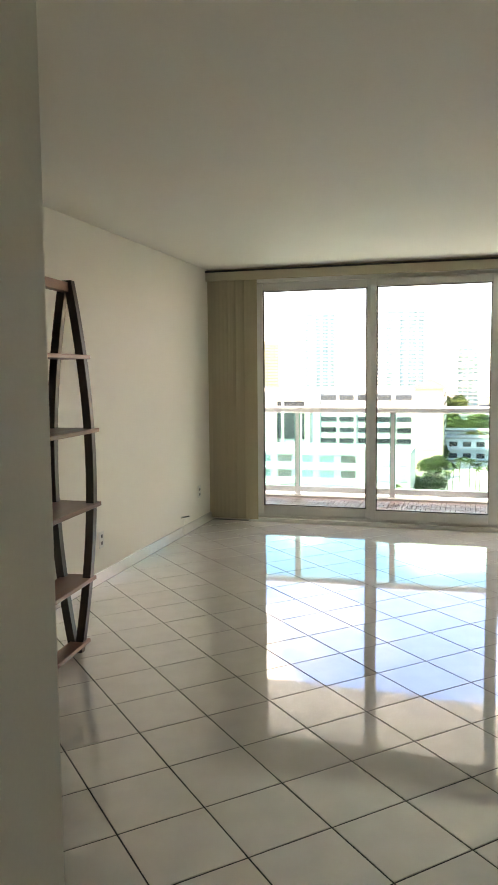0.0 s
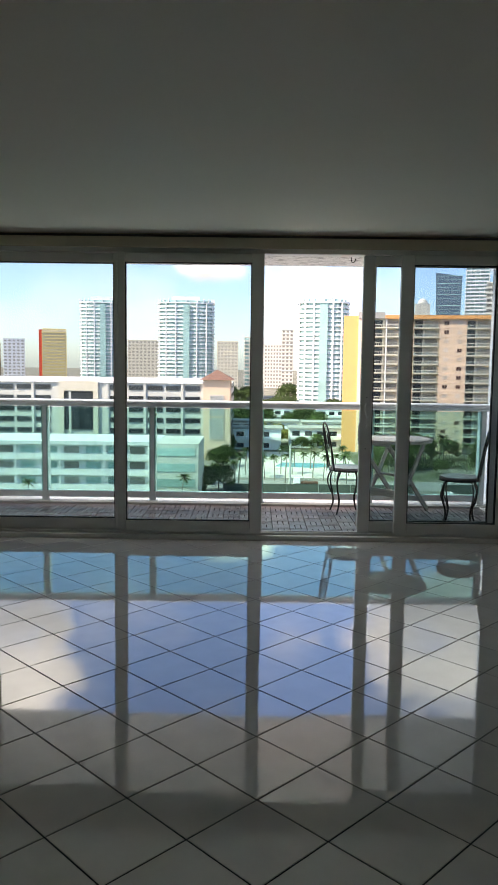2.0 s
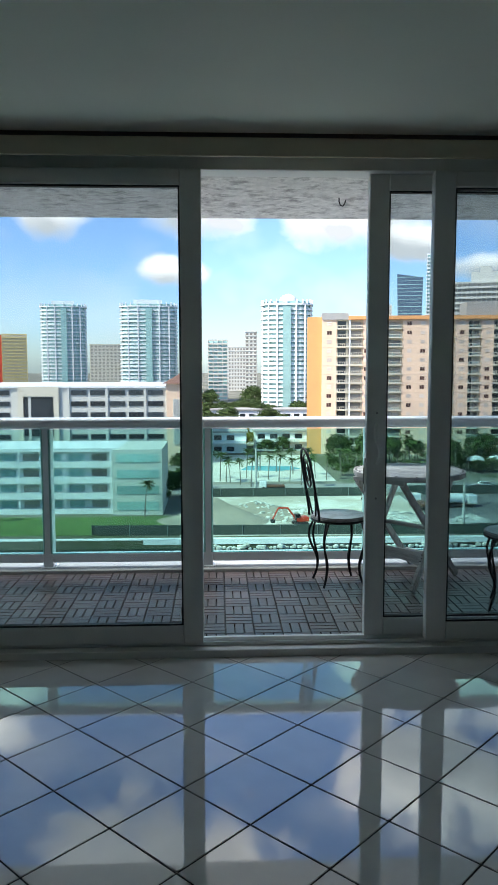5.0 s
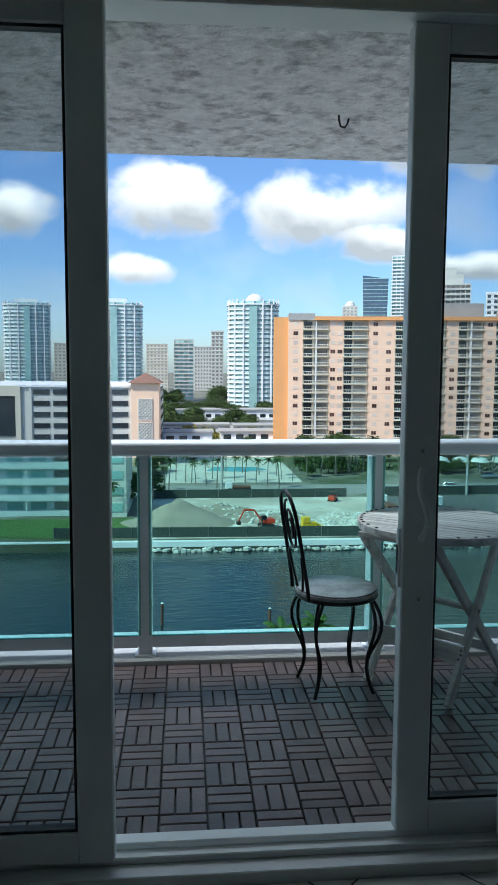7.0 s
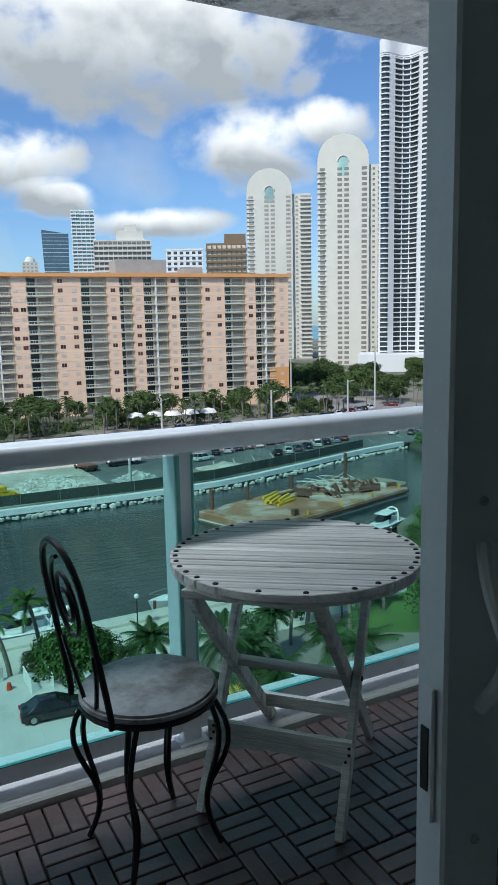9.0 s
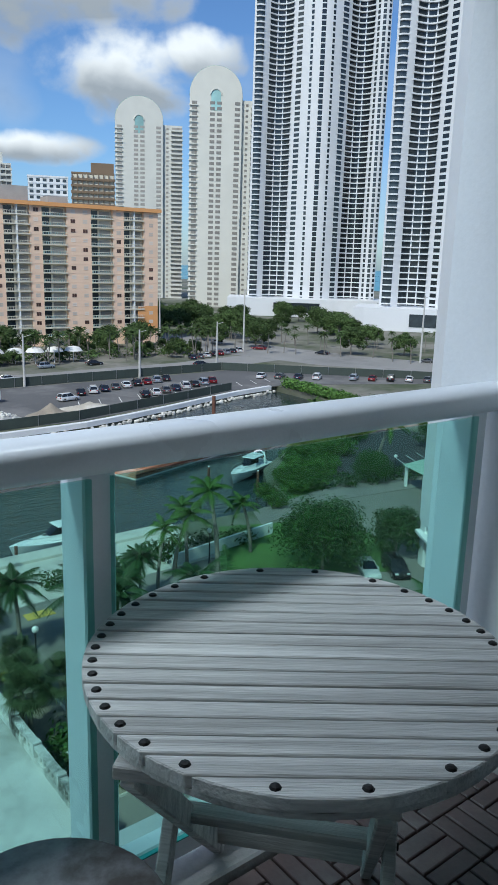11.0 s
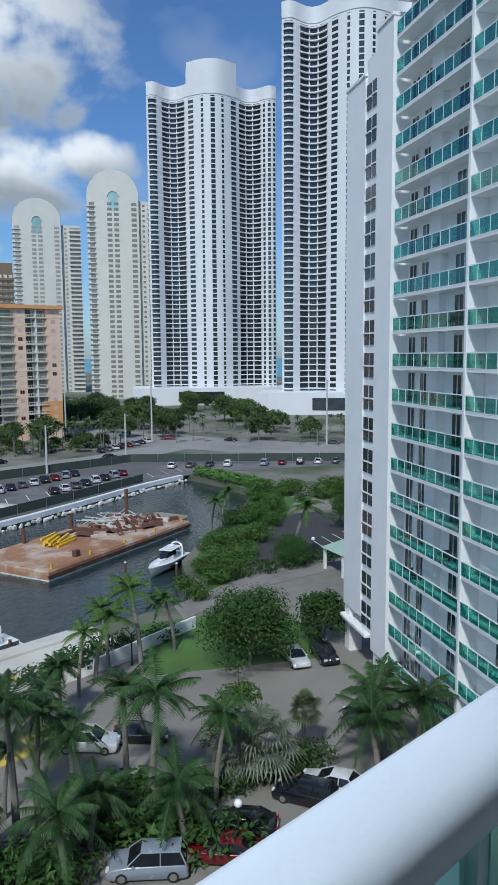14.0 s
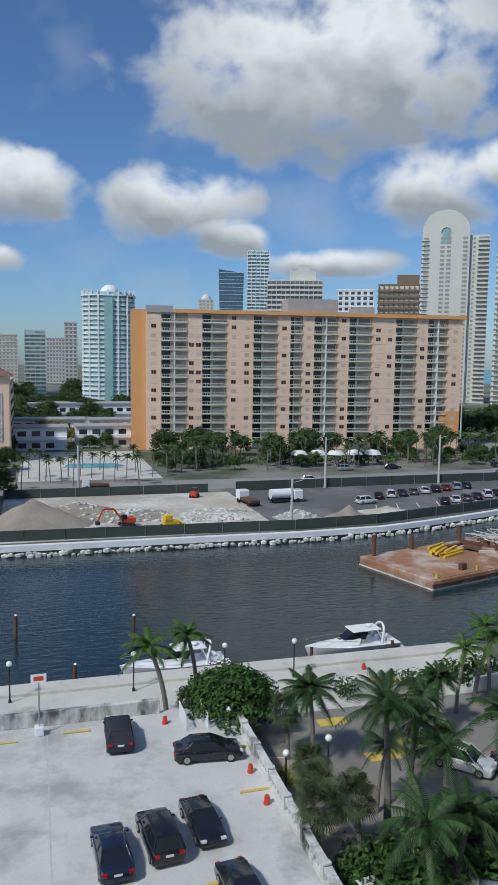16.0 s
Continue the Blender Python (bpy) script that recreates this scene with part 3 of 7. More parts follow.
def blind(xa, xb, n, flat):
    b = thing("vertical_blind", "beige vertical blind slats drawn into a stack", "blind", group="blinds beside the balcony door")
    rnd = random.Random(n)
    for i in range(n):
        x = xa + (xb - xa) * (i + 0.5) / n
        a = radians(rnd.uniform(8, 20) if flat else rnd.uniform(60, 80))
        gg = Geo()
        w, k = 0.043, 4
        pts = [(w * (2 * j / k - 1), 0.006 * (1 - (2 * j / k - 1) ** 2)) for j in range(k + 1)]
        out = [(px, py) for px, py in pts] + [(px, py + 0.0015) for px, py in reversed(pts)]
        gg.prism(out, 0.03, 2.36)
        part("slat", gg, "blind", b, m=pose(x, -0.1 + rnd.uniform(-0.012, 0.012), 0, 0, 0, math.degrees(a)))
    return b


blind(-2.60, -2.15, 11, True)
blind(2.17, 2.58, 10, True)


# leaf-shaped open shelf by the west wall
def shelf_unit(m):
    s = thing("open_shelf", "dark wooden leaf-shaped open shelf with red-brown boards", "shelf", m)
    L = 0.95
    for y in (0.0, -L):
        for sx in (-1, 1):
            pts = [(sx * 0.105 * math.sin(math.pi * (0.03 + 0.94 * i / 24)) ** 0.9, 0.98 * 2 * i / 24) for i in range(25)]
            gg = Geo()
            for i in range(24):
                (xa, za), (xb, zb) = pts[i], pts[i + 1]
                gg.add([(xa - 0.021, y - 0.02, za), (xa + 0.021, y - 0.02, za), (xa + 0.021, y + 0.02, za), (xa - 0.021, y + 0.02, za), (xb - 0.021, y - 0.02, zb), (xb + 0.021, y - 0.02, zb), (xb + 0.021, y + 0.02, zb), (xb - 0.021, y + 0.02, zb)],
                       [(0, 1, 5, 4), (1, 2, 6, 5), (2, 3, 7, 6), (3, 0, 4, 7)] + ([(3, 2, 1, 0)] if i == 0 else []) + ([(4, 5, 6, 7)] if i == 23 else []))
            part("upright", gg, "darkwood", s, "dark curved upright", smooth=True)
    for z in (0.05, 0.40, 0.80, 1.19, 1.57):
        w = max(0.105 * math.sin(math.pi * z / 1.96), 0.02)
        part("shelf_board", Geo().box(-w - 0.012, w + 0.035, -L - 0.05, 0.05, z - 0.011, z + 0.011), "redwood", s, bevel=0.003)
    part("top_bar", Geo().box(-0.02, 0.02, -L - 0.02, 0.02, 1.9, 1.95), "redwood", s, bevel=0.003)
    return s


shelf_unit(pose(-2.13, -3.66, 0.0, 0, 0, 4) @ Matrix.Diagonal((1, 1, 0.97, 1)))


def outlet(y, z):
    o = thing("wall_outlet", "white double wall outlet plate", "outlet", pose(XW, y, z), group="outlets on the west wall")
    part("plate", Geo().box(0.0, 0.006, -0.036, 0.036, -0.058, 0.058), "plastic", o, bevel=0.003)
    for dz in (-0.024, 0.024):
        part("socket", Geo().box(0.0062, 0.008, -0.011, 0.011, dz - 0.012, dz + 0.012), "black", o, bevel=0.001)


outlet(-2.42, 0.30)
outlet(-0.42, 0.33)
cab = thing("coaxial_cable", "grey cable end hanging out of the wall", "cable", pose(XW, -0.9, 0.0))
part("cord", Geo().tube([(0.0, 0.0, 0.17), (0.03, -0.01, 0.19), (0.05, -0.03, 0.13), (0.04, -0.06, 0.07), (0.06, -0.05, 0.02), (0.09, -0.01, 0.006)], 0.004, 6), "plastic", cab, smooth=True)
part("plug", Geo().tube([(0.0, 0.0, 0.17), (0.055, 0.06, 0.175)], 0.006, 8), "black", cab, "black plug")

# ---- the balcony ----
DZ = -0.012
slab = setting("balcony_floor", Geo().box(-3.1, 2.72, 0.14, 1.78, -0.25, -0.05).box(-3.1, 2.47, 1.52, 1.78, -0.05, 0.012), "concrete", "worn painted concrete balcony slab with a kerb", "balcony", bevel=0.006)
setting("balcony_ceiling", Geo().box(-3.1, 2.72, 0.13, 1.97, 2.46, 2.68), "stucco", "grey rough stucco balcony soffit", "ceiling")
setting("wall_balcony_east", Geo().box(2.47, 2.72, 0.14, 1.79, -0.25, 2.46), "sidewall", "white rendered side wall closing the balcony", "wall")
setting("wall_balcony_west", Geo().box(-3.3, -3.1, 0.14, 1.9, -0.25, 2.46), "sidewall", "white rendered side wall closing the balcony", "wall")
part("ledge", Geo().box(2.34, 2.47, 0.16, 1.52, -0.05, 0.0), "concrete", slab)

hook = thing("ceiling_hook", "bent black metal hook in the balcony ceiling", "hook", pose(0.945, 1.29, 2.46))
part("shank", Geo().tube([(0, 0, 0.0), (0.0, 0, -0.02), (0.008, 0, -0.045), (0.024, 0, -0.05), (0.036, 0, -0.035), (0.042, 0, -0.012)], 0.0045, 6), "iron", hook, smooth=True)

rail = thing("balcony_railing", "grey-white metal balcony railing with green glass panels", "railing", pose(0, 0, 0))
out = [(0.061 * math.copysign(abs(math.cos(a)) ** 0.75, math.cos(a)), 0.038 * math.copysign(abs(math.sin(a)) ** 0.75, math.sin(a))) for a in [2 * math.pi * i / 20 for i in range(20)]]
part("handrail", Geo().prism(out, -3.1, 2.47, Matrix(((0, 0, 1, 0), (1, 0, 0, 1.595), (0, 1, 0, 1.018), (0, 0, 0, 1)))), "railp", rail, smooth=True)
POSTS = (-3.06, -2.11, -1.005, 0.10, 1.225, 2.37)
for px in POSTS:
    part("post", Geo().box(px - 0.033, px + 0.033, 1.572, 1.672, 0.012, 0.995), "railp", rail, bevel=0.004)
    part("post_foot", Geo().box(px - 0.05, px + 0.05, 1.555, 1.69, 0.012, 0.022), "railp", rail, bevel=0.002)
for xa, xb in zip(POSTS, POSTS[1:]):
    part("bottom_rail", Geo().box(xa + 0.033, xb - 0.033, 1.578, 1.628, 0.05, 0.115), "railp", rail, bevel=0.005)
    p = part("glass_panel", Geo().box(xa + 0.02, xb - 0.02, 1.562, 1.5705, 0.118, 0.975), "railglass", rail, "green tinted glass panel")
    p.visible_shadow = False
    part("glass_edge", Geo().box(xa + 0.033, xb - 0.033, 1.561, 1.5715, 0.1155, 0.119), "tealglass", rail)


# wrought iron chairs with round seats
def cafe_chair(m):
    c = thing("cafe_chair", "black wrought-iron cafe chair with a round weathered seat", "chair", m, group="balcony chairs")
    SH = 0.455
    seat = Geo()
    seat.prism([(0.18 * math.cos(2 * math.pi * i / 40), 0.18 * math.sin(2 * math.pi * i / 40)) for i in range(40)], SH - 0.022, SH + 0.004)
    part("seat", seat, "seat", c, "round blue-grey weathered seat", bevel=0.007, smooth=True, seg=2)
    ring = [(0.176 * math.cos(a), 0.176 * math.sin(a), SH - 0.026) for a in [2 * math.pi * i / 28 for i in range(29)]]
    part("seat_ring", Geo().tube(ring, 0.008, 6), "iron", c, smooth=True)
    for ax, ay in ((1, 1), (1, -1), (-1, 1), (-1, -1)):
        for k in (0, 1):
            gg = Geo()
            pts = []
            for i in range(13):
                u = i / 12
                z = (SH - 0.03) * (1 - u)
                sway = 0.028 * math.sin(u * math.pi * 2) + (0.02 if k else -0.004) * math.sin(math.pi * min(u * 1.6, 1))
                r = 0.152 + 0.03 * u + sway
                spread = (0.022 if k else 0.0) * (1 - u) * (1 if u < 0.95 else 0)
                d = Vector((ax, ay * 0.92, 0)).normalized()
                t = Vector((-d.y, d.x, 0))
                q = d * r + t * spread
                pts.append((q.x, q.y, z + 0.006))
            gg.tube(pts, 0.0075, 6)
            part("leg", gg, "iron", c, smooth=True)
    # hairpin back with an inner scroll
    bend = lambda z: -0.165 - 0.075 * max((z - SH) / 0.44, 0) ** 1.1
    pts = [(bend(z), -0.115 + 0.02 * (z - SH), z) for z in [SH - 0.02 + 0.03 * i for i in range(11)]]
    top = [(bend(SH + 0.31 + 0.125 * math.sin(a)), -0.107 * math.cos(a), SH + 0.31 + 0.125 * math.sin(a)) for a in [math.pi * i / 16 for i in range(1, 16)]]
    pts += top + [(x, -y, z) for x, y, z in reversed(pts)]
    part("backrest_frame", Geo().tube(pts, 0.0085, 8), "iron", c, smooth=True)
    sp = []
    for i in range(40):
        a = i / 39 * 4.2 * math.pi
        r = 0.085 * (1 - i / 52)
        z = SH + 0.28 + r * 1.35 * math.cos(a)
        sp.append((bend(z), r * 0.85 * math.sin(a), z))
    part("scroll", Geo().tube(sp, 0.006, 6), "iron", c, "iron scroll inside the backrest", smooth=True)
    for s in (-1, 1):
        q = [(bend(z), s * (0.035 + 0.05 * math.sin((z - SH) * 9)), z) for z in [SH + 0.018 * i for i in range(10)]]
        part("back_bar", Geo().tube(q, 0.006, 6), "iron", c, smooth=True)
    return c


chair = cafe_chair(pose(0.951, 1.215, DZ, 0, 0, 9))
copy_thing(chair, pose(1.9, 0.66, DZ, 0, 0, 158))


# round slatted folding table
def folding_table(m, slat_turn, leg_turn):
    t = thing("folding_table", "round grey weathered slatted wooden folding table", "table", m)
    R, H, n = 0.356, 0.745, 17
    step = 2 * R / n
    turn = pose(0, 0, 0, 0, 0, slat_turn)
    rnd = random.Random(4)
    for i in range(n):
        y0, y1 = -R + i * step + 0.0022, -R + (i + 1) * step - 0.0022
        k = 6
        ys = [y0 + (y1 - y0) * j / k for j in range(k + 1)]
        half = [math.sqrt(max(R * R - y * y, 0.0004)) for y in ys]
        outl = [(h, y) for h, y in zip(half, ys)] + [(-h, y) for h, y in reversed(list(zip(half, ys)))]
        dz = rnd.uniform(-0.0015, 0.0015)
        s = part("slat", Geo().prism(outl, H - 0.022 + dz, H + dz), "greywood", t, m=turn, bevel=0.002)
        ym = (y0 + y1) / 2
        xm = math.sqrt(max((R - 0.016) ** 2 - ym * ym, 0.0)) if abs(ym) < R - 0.02 else 0.0
        for sx in ((-1, 1) if xm > 0.02 else (1,)):
            part("bolt", Geo().ball((sx * xm, ym, H + dz), 0.0085, 8, (1, 1, 0.5)), "bolt", s)
    ring = Geo()
    N = 48
    a = [2 * math.pi * i / N for i in range(N)]
    ring.add([(r * math.cos(q), r * math.sin(q), z) for z in (H - 0.034, H - 0.0245) for r in (R - 0.045, R - 0.004) for q in a],
             [f for i in range(N) for j in [(i + 1) % N] for f in ((N + i, N + j, 3 * N + j, 3 * N + i), (j, i, 2 * N + i, 2 * N + j), (i, j, N + j, N + i), (2 * N + j, 2 * N + i, 3 * N + i, 3 * N + j))])
    part("rim", ring, "greywood", t, m=turn)
    lt = pose(0, 0, 0, 0, 0, leg_turn) @ pose(-0.027, -0.034, 0)
    for off, foot, head, z, h in ((0.2, -0.165, 0.27, 0.2, 0.048), (0.172, 0.4, -0.25, 0.13, 0.022)):
        sgn = 1 if foot < 0 else -1
        for u in (-off, off):
            p0, p1 = Vector((u, foot, 0.012)), Vector((u, head, H - 0.05))
            d = (p1 - p0).normalized()
            side = Vector((1, 0, 0))
            nrm = d.cross(side)
            q = [p + side * a1 * 0.012 + nrm * b1 * 0.022 for p in (p0, p1) for a1, b1 in ((-1, -1), (1, -1), (1, 1), (-1, 1))]
            part("leg", Geo().add(q, [(3, 2, 1, 0), (4, 5, 6, 7), (0, 1, 5, 4), (1, 2, 6, 5), (2, 3, 7, 6), (3, 0, 4, 7)]), "greywood", t, m=lt, bevel=0.003)
        y = foot + (head - foot) * z / (H - 0.05)
        gg = Geo()
        k = 10
        for i in range(k):
            ua, ub = -off - 0.012 + (2 * off + 0.024) * i / k, -off - 0.012 + (2 * off + 0.024) * (i + 1) / k
            ca, cb = [0.03 * (1 - (v / off) ** 2) if h > 0.03 else 0 for v in (ua, ub)]
            ya, yb = y - sgn * 0.028 - 0.009, y - sgn * 0.028 + 0.009
            gg.add([(ua, ya, z - h + ca), (ub, ya, z - h + cb), (ub, yb, z - h + cb), (ua, yb, z - h + ca), (ua, ya, z + h), (ub, ya, z + h), (ub, yb, z + h), (ua, yb, z + h)],
                   [(3, 2, 1, 0), (4, 5, 6, 7), (0, 1, 5, 4), (2, 3, 7, 6)] + ([(3, 0, 4, 7)] if i == 0 else []) + ([(1, 2, 6, 5)] if i == k - 1 else []))
        st = part("stretcher", gg, "greywood", t, m=lt, smooth=True)
        if h > 0.03:
            for u in (-off, off):
                for dz in (-0.03, -0.01, 0.012, 0.032):
                    part("screw", Geo().ball((u + (0.006 if dz > 0 else -0.004), y - sgn * 0.0375, z + dz), 0.005, 6), "bolt", st)
        # a batten under the top holds each pair
        part("batten", Geo().box(-off - 0.02, off + 0.02, head - 0.018, head + 0.018, H - 0.056, H - 0.0345), "greywood", t, m=lt, bevel=0.002)
    part("cross_bar", Geo().box(-0.186, 0.186, 0.045, 0.085, 0.365, 0.387), "greywood", t, m=lt, bevel=0.004)
    for u in (-0.186, 0.186):
        part("pivot", Geo().tube([(u - 0.03, 0.062, 0.372), (u + 0.03, 0.062, 0.372)], 0.007, 8), "bolt", t, m=lt)
    return t


folding_table(pose(1.405, 1.210, DZ), -37, -48)

# ---- outside: ground, water, banks ----
GZ, WZ = -25.2, -26.5
shore = [(-3000, 63), (40, 63), (52, 62), (57, 68), (62, 75), (72, 82), (84, 89), (96, 97), (104, 104), (108, 116), (109, 129), (96, 126), (85, 122.5), (75, 119), (64, 115.5), (55, 113.2), (40, 112), (-3000, 114)]
gnd = Geo()
outl = shore + [(-3000, 4000), (4000, 4000), (4000, -500), (-3000, -500)]
gnd.prism(list(reversed(outl)), GZ - 3.0, GZ)
setting("ground", gnd, "ground", "flat built-up ground on both sides of the canal", "ground")
setting("water", Geo().add([(-3000, 50, WZ), (130, 50, WZ), (130, 140, WZ), (-3000, 140, WZ)], [(0, 1, 2, 3)]), "water", "dark rippled canal water", "water")
setting("ocean", Geo().box(640, 4500, -400, 4500, GZ, GZ + 0.3), "ocean", "turquoise sea beyond the towers", "sea")


def sheet(name, pts, z, material, label, category):
    return setting(name, Geo().prism(pts, GZ - 0.1, GZ + z), material, label, category)


def rect(x0, y0, x1, y1):
    return [(x0, y0), (x1, y0), (x1, y1), (x0, y1)]


sheet("driveway", [(13.5, 2), (50, 2), (62, 30), (60, 44), (52, 50), (40, 52), (34, 60), (13.5, 60), ], 0.03, "drive", "worn grey driveway and parking ground", "driveway")
sheet("promenade", rect(-200, 53.5, 40, 61.6), 0.06, "seawall", "pale concrete promenade along the canal", "path")
sheet("lawn_near", [(37, 50), (50, 42), (56, 46), (54, 56), (44, 60)], 0.05, "grass", "small lawn between drive and canal", "lawn")
sheet("curved_path", [(48, 58), (60, 60), (74, 58), (82, 52), (84, 55), (76, 62), (62, 64), (50, 62)], 0.08, "drive", "pale curved path", "path")
sheet("shrub_bed", [(56, 63), (60, 61), (68, 69), (78, 76), (92, 84), (104, 92), (107, 101), (98, 97), (86, 89.5), (72, 81), (62, 73)], 0.06, "grass", "green ground cover under the waterside shrubs", "planting bed")
sheet("dark_lot", [(62, 70), (72, 64), (86, 58), (100, 62), (98, 82), (88, 86)], 0.05, "darkroad", "dark asphalt parking court", "parking lot")
sheet("site_ground", rect(-6, 114.5, 40, 151), 0.04, "sand", "pale churned sand of a building site", "building site")
sheet("parking_lot", [(38, 115), (55, 114.8), (75, 121), (98, 128), (112, 128), (150, 110), (160, 118), (118, 153), (38, 151)], 0.06, "asphalt", "worn asphalt parking lot by the canal", "parking lot")
sheet("road_far", [(-300, 154), (60, 155), (112, 157), (150, 166), (152, 180), (110, 171), (60, 168), (-300, 166)], 0.05, "paleroad", "grey road beyond the parking lot", "road")
sheet("avenue", [(120, 240), (142, 150), (200, 60), (214, 66), (168, 160), (150, 250)], 0.09, "paleroad", "wide avenue below the towers", "road")
sheet("lawn_far", [(-150, 116), (-7, 116), (-7, 131), (-150, 131)], 0.05, "grass", "green lawn along the canal", "lawn")
sheet("verge_far", [(55, 172), (118, 174), (140, 190), (120, 215), (20, 216), (20, 174)], 0.03, "ground", "planted strip before the apartment slab", "lawn")
sheet("pool_deck", rect(-4, 172, 28, 226), 0.04, "seawall", "pale pool terrace", "terrace")
sheet("swimming_pool", [(6, 192), (16, 190), (22, 194), (20, 199), (8, 200)], 0.08, "poolw", "turquoise swimming pool", "pool")
for i in range(12):
    x = 60 + i * 4.6
    sheet("parking_line", [(x, 126 + i * 0.6), (x + 0.18, 126 + i * 0.6), (x + 2.2, 131 + i * 0.6), (x + 2.02, 131 + i * 0.6)], 0.075, "linew", "painted parking line", "road marking")
for x, y, w, d in ((20, 51, 2.2, 1.1), (21.5, 45.5, 3.0, 1.2), (24.5, 47, 2.0, 1.0), (27, 57, 2.5, 1.2)):
    sheet("yellow_marking", rect(x, y, x + w, y + d), 0.07, "liney", "worn yellow paint on the drive", "road marking")

# sea walls
sw = thing("seawall_near", "pale concrete sea wall with a raised cap", "sea wall", kind="structure")
part("cap", Geo().box(-250, 40, 61.4, 63.3, GZ - 0.1, GZ + 0.35), "seawall", sw, bevel=0.05)
part("face", Geo().box(-250, 40, 63.02, 63.2, GZ - 3, GZ - 0.1), "seawall", sw)
sf = thing("seawall_far", "white capped sea wall with pale boulders below", "sea wall", kind="structure")
fp = [(-150, 113.6)] + [p for p in reversed(shore[11:17])] + [(107, 128.3)]
fp = sorted(set(fp))
cap = Geo()
for (xa, ya), (xb, yb) in zip(fp, fp[1:]):
    cap.prism([(xa, ya - 0.4), (xb, yb - 0.4), (xb, yb + 0.6), (xa, ya + 0.6)], GZ - 0.7, GZ + 0.15)
part("cap", cap, "white", sf)
rk = Geo()
rnd = random.Random(2)
for (xa, ya), (xb, yb) in zip([(-5, 112.3)] + fp[1:], fp[1:]):
    k = int(abs(xb - xa) / 0.55)
    for i in range(k):
        u = (i + rnd.random()) / k
        r = rnd.uniform(0.25, 0.6)
        rk.ball((xa + (xb - xa) * u, ya + (yb - ya) * u - rnd.uniform(0.5, 1.5), WZ + rnd.uniform(0, 0.45)), r, 6, (1, rnd.uniform(0.7, 1), rnd.uniform(0.6, 0.9)))
tagged(part("boulders", rk, "rock", sf), kind="stuff")


def fence(path, h, label):
    f = thing("construction_fence", label, "fence")
    for (xa, ya), (xb, yb) in zip(path, path[1:]):
        L = math.hypot(xb - xa, yb - ya)
        k = max(int(L / 6), 1)
        for i in range(k):
            ua, ub = i / k, (i + 1) / k
            pa = Vector((xa + (xb - xa) * ua, ya + (yb - ya) * ua, GZ))
            pb = Vector((xa + (xb - xa) * ub, ya + (yb - ya) * ub, GZ))
            part("screen", Geo().prism([(pa.x, pa.y), (pb.x, pb.y), (pb.x, pb.y + 0.06), (pa.x, pa.y + 0.06)], GZ + 0.1, GZ + h), "fence", f)
            part("post", Geo().tube([(pa.x, pa.y - 0.05, GZ), (pa.x, pa.y - 0.05, GZ + h + 0.15)], 0.05, 5), "rim", f)


fence([(-20, 115.6), (40, 114.2), (55, 115.6), (75, 121.4), (96, 128)], 1.7, "dark green screened fence along the canal lot")
fence([(-6, 151), (34, 151.5)], 1.8, "dark green screened fence along the road")
fence([(40, 151.8), (112, 154), (150, 116)], 2.0, "dark green screened fence round the parking lot")

# roof-level parking deck
DK = -23.2
pd = thing("parking_deck", "white stained concrete parking deck with a parapet", "parking deck", kind="structure")
part("slab", Geo().box(-60, 13.2, 3, 52.4, DK - 0.5, DK), "deckc", pd)
part("support", Geo().box(-60, 13.0, 3.2, 52.2, GZ, DK - 0.5), "mouldy", pd)
part("parapet", Geo().box(-60, 8.2, 52.0, 52.4, DK, DK + 1.0), "mouldy", pd, "white parapet with black mould streaks", bevel=0.03)
for i in range(16):
    y = 3 + i * 2.95
    gg = Geo().box(12.95, 13.3, y, y + 2.9, DK, DK + 0.3).box(12.92, 13.33, y, y + 2.9, DK + 0.8, DK + 0.98).box(12.9, 13.35, y, y + 0.3, DK + 0.3, DK + 1.08)
    for k in range(5):
        gg.box(13.02, 13.24, y + 0.55 + 0.48 * k, y + 0.73 + 0.48 * k, DK + 0.3, DK + 0.8)
    part("parapet", gg, "mouldy", pd, "white pierced parapet with black mould streaks")
part("expansion_joint", Geo().box(0.45, 0.53, 3, 52, DK, DK + 0.006), "concrete", pd)
for x, y in ((-2.3, 50.2), (2.4, 50.6), (5.5, 33.6), (8.5, 33.9), (12, 41), (12, 46)):
    st = thing("wheel_stop", "low yellow concrete wheel stop", "wheel stop", pose(x, y, DK), group="wheel stops on the deck")
    part("block", Geo().box(-0.9, 0.9, -0.08, 0.08, 0, 0.11), "liney", st, bevel=0.03)
ds = thing("deck_stairs", "white painted stair railing at the deck corner", "stairs", pose(9.5, 49.0, DK))
for i in range(5):
    part("step", Geo().box(0, 1.4, 0.3 * i, 0.3 * i + 0.3, -0.2 * i - 0.2, -0.2 * i + 0.002), "deckc", ds)
for sx in (0, 1.5, 3.0):
    for i in range(9):
        part("baluster", Geo().tube([(sx, 0.3 * i, 0), (sx, 0.3 * i, 1.0)], 0.04, 5), "white", ds)
    part("handrail", Geo().tube([(sx, 0, 1.0), (sx, 2.4, 1.0)], 0.05, 6), "white", ds)


# ---- buildings ----
def face_pose(az, dist, turn=0.0):
    a = radians(az)
    return pose(dist * math.sin(a), dist * math.cos(a), GZ, 0, 0, -az + turn)


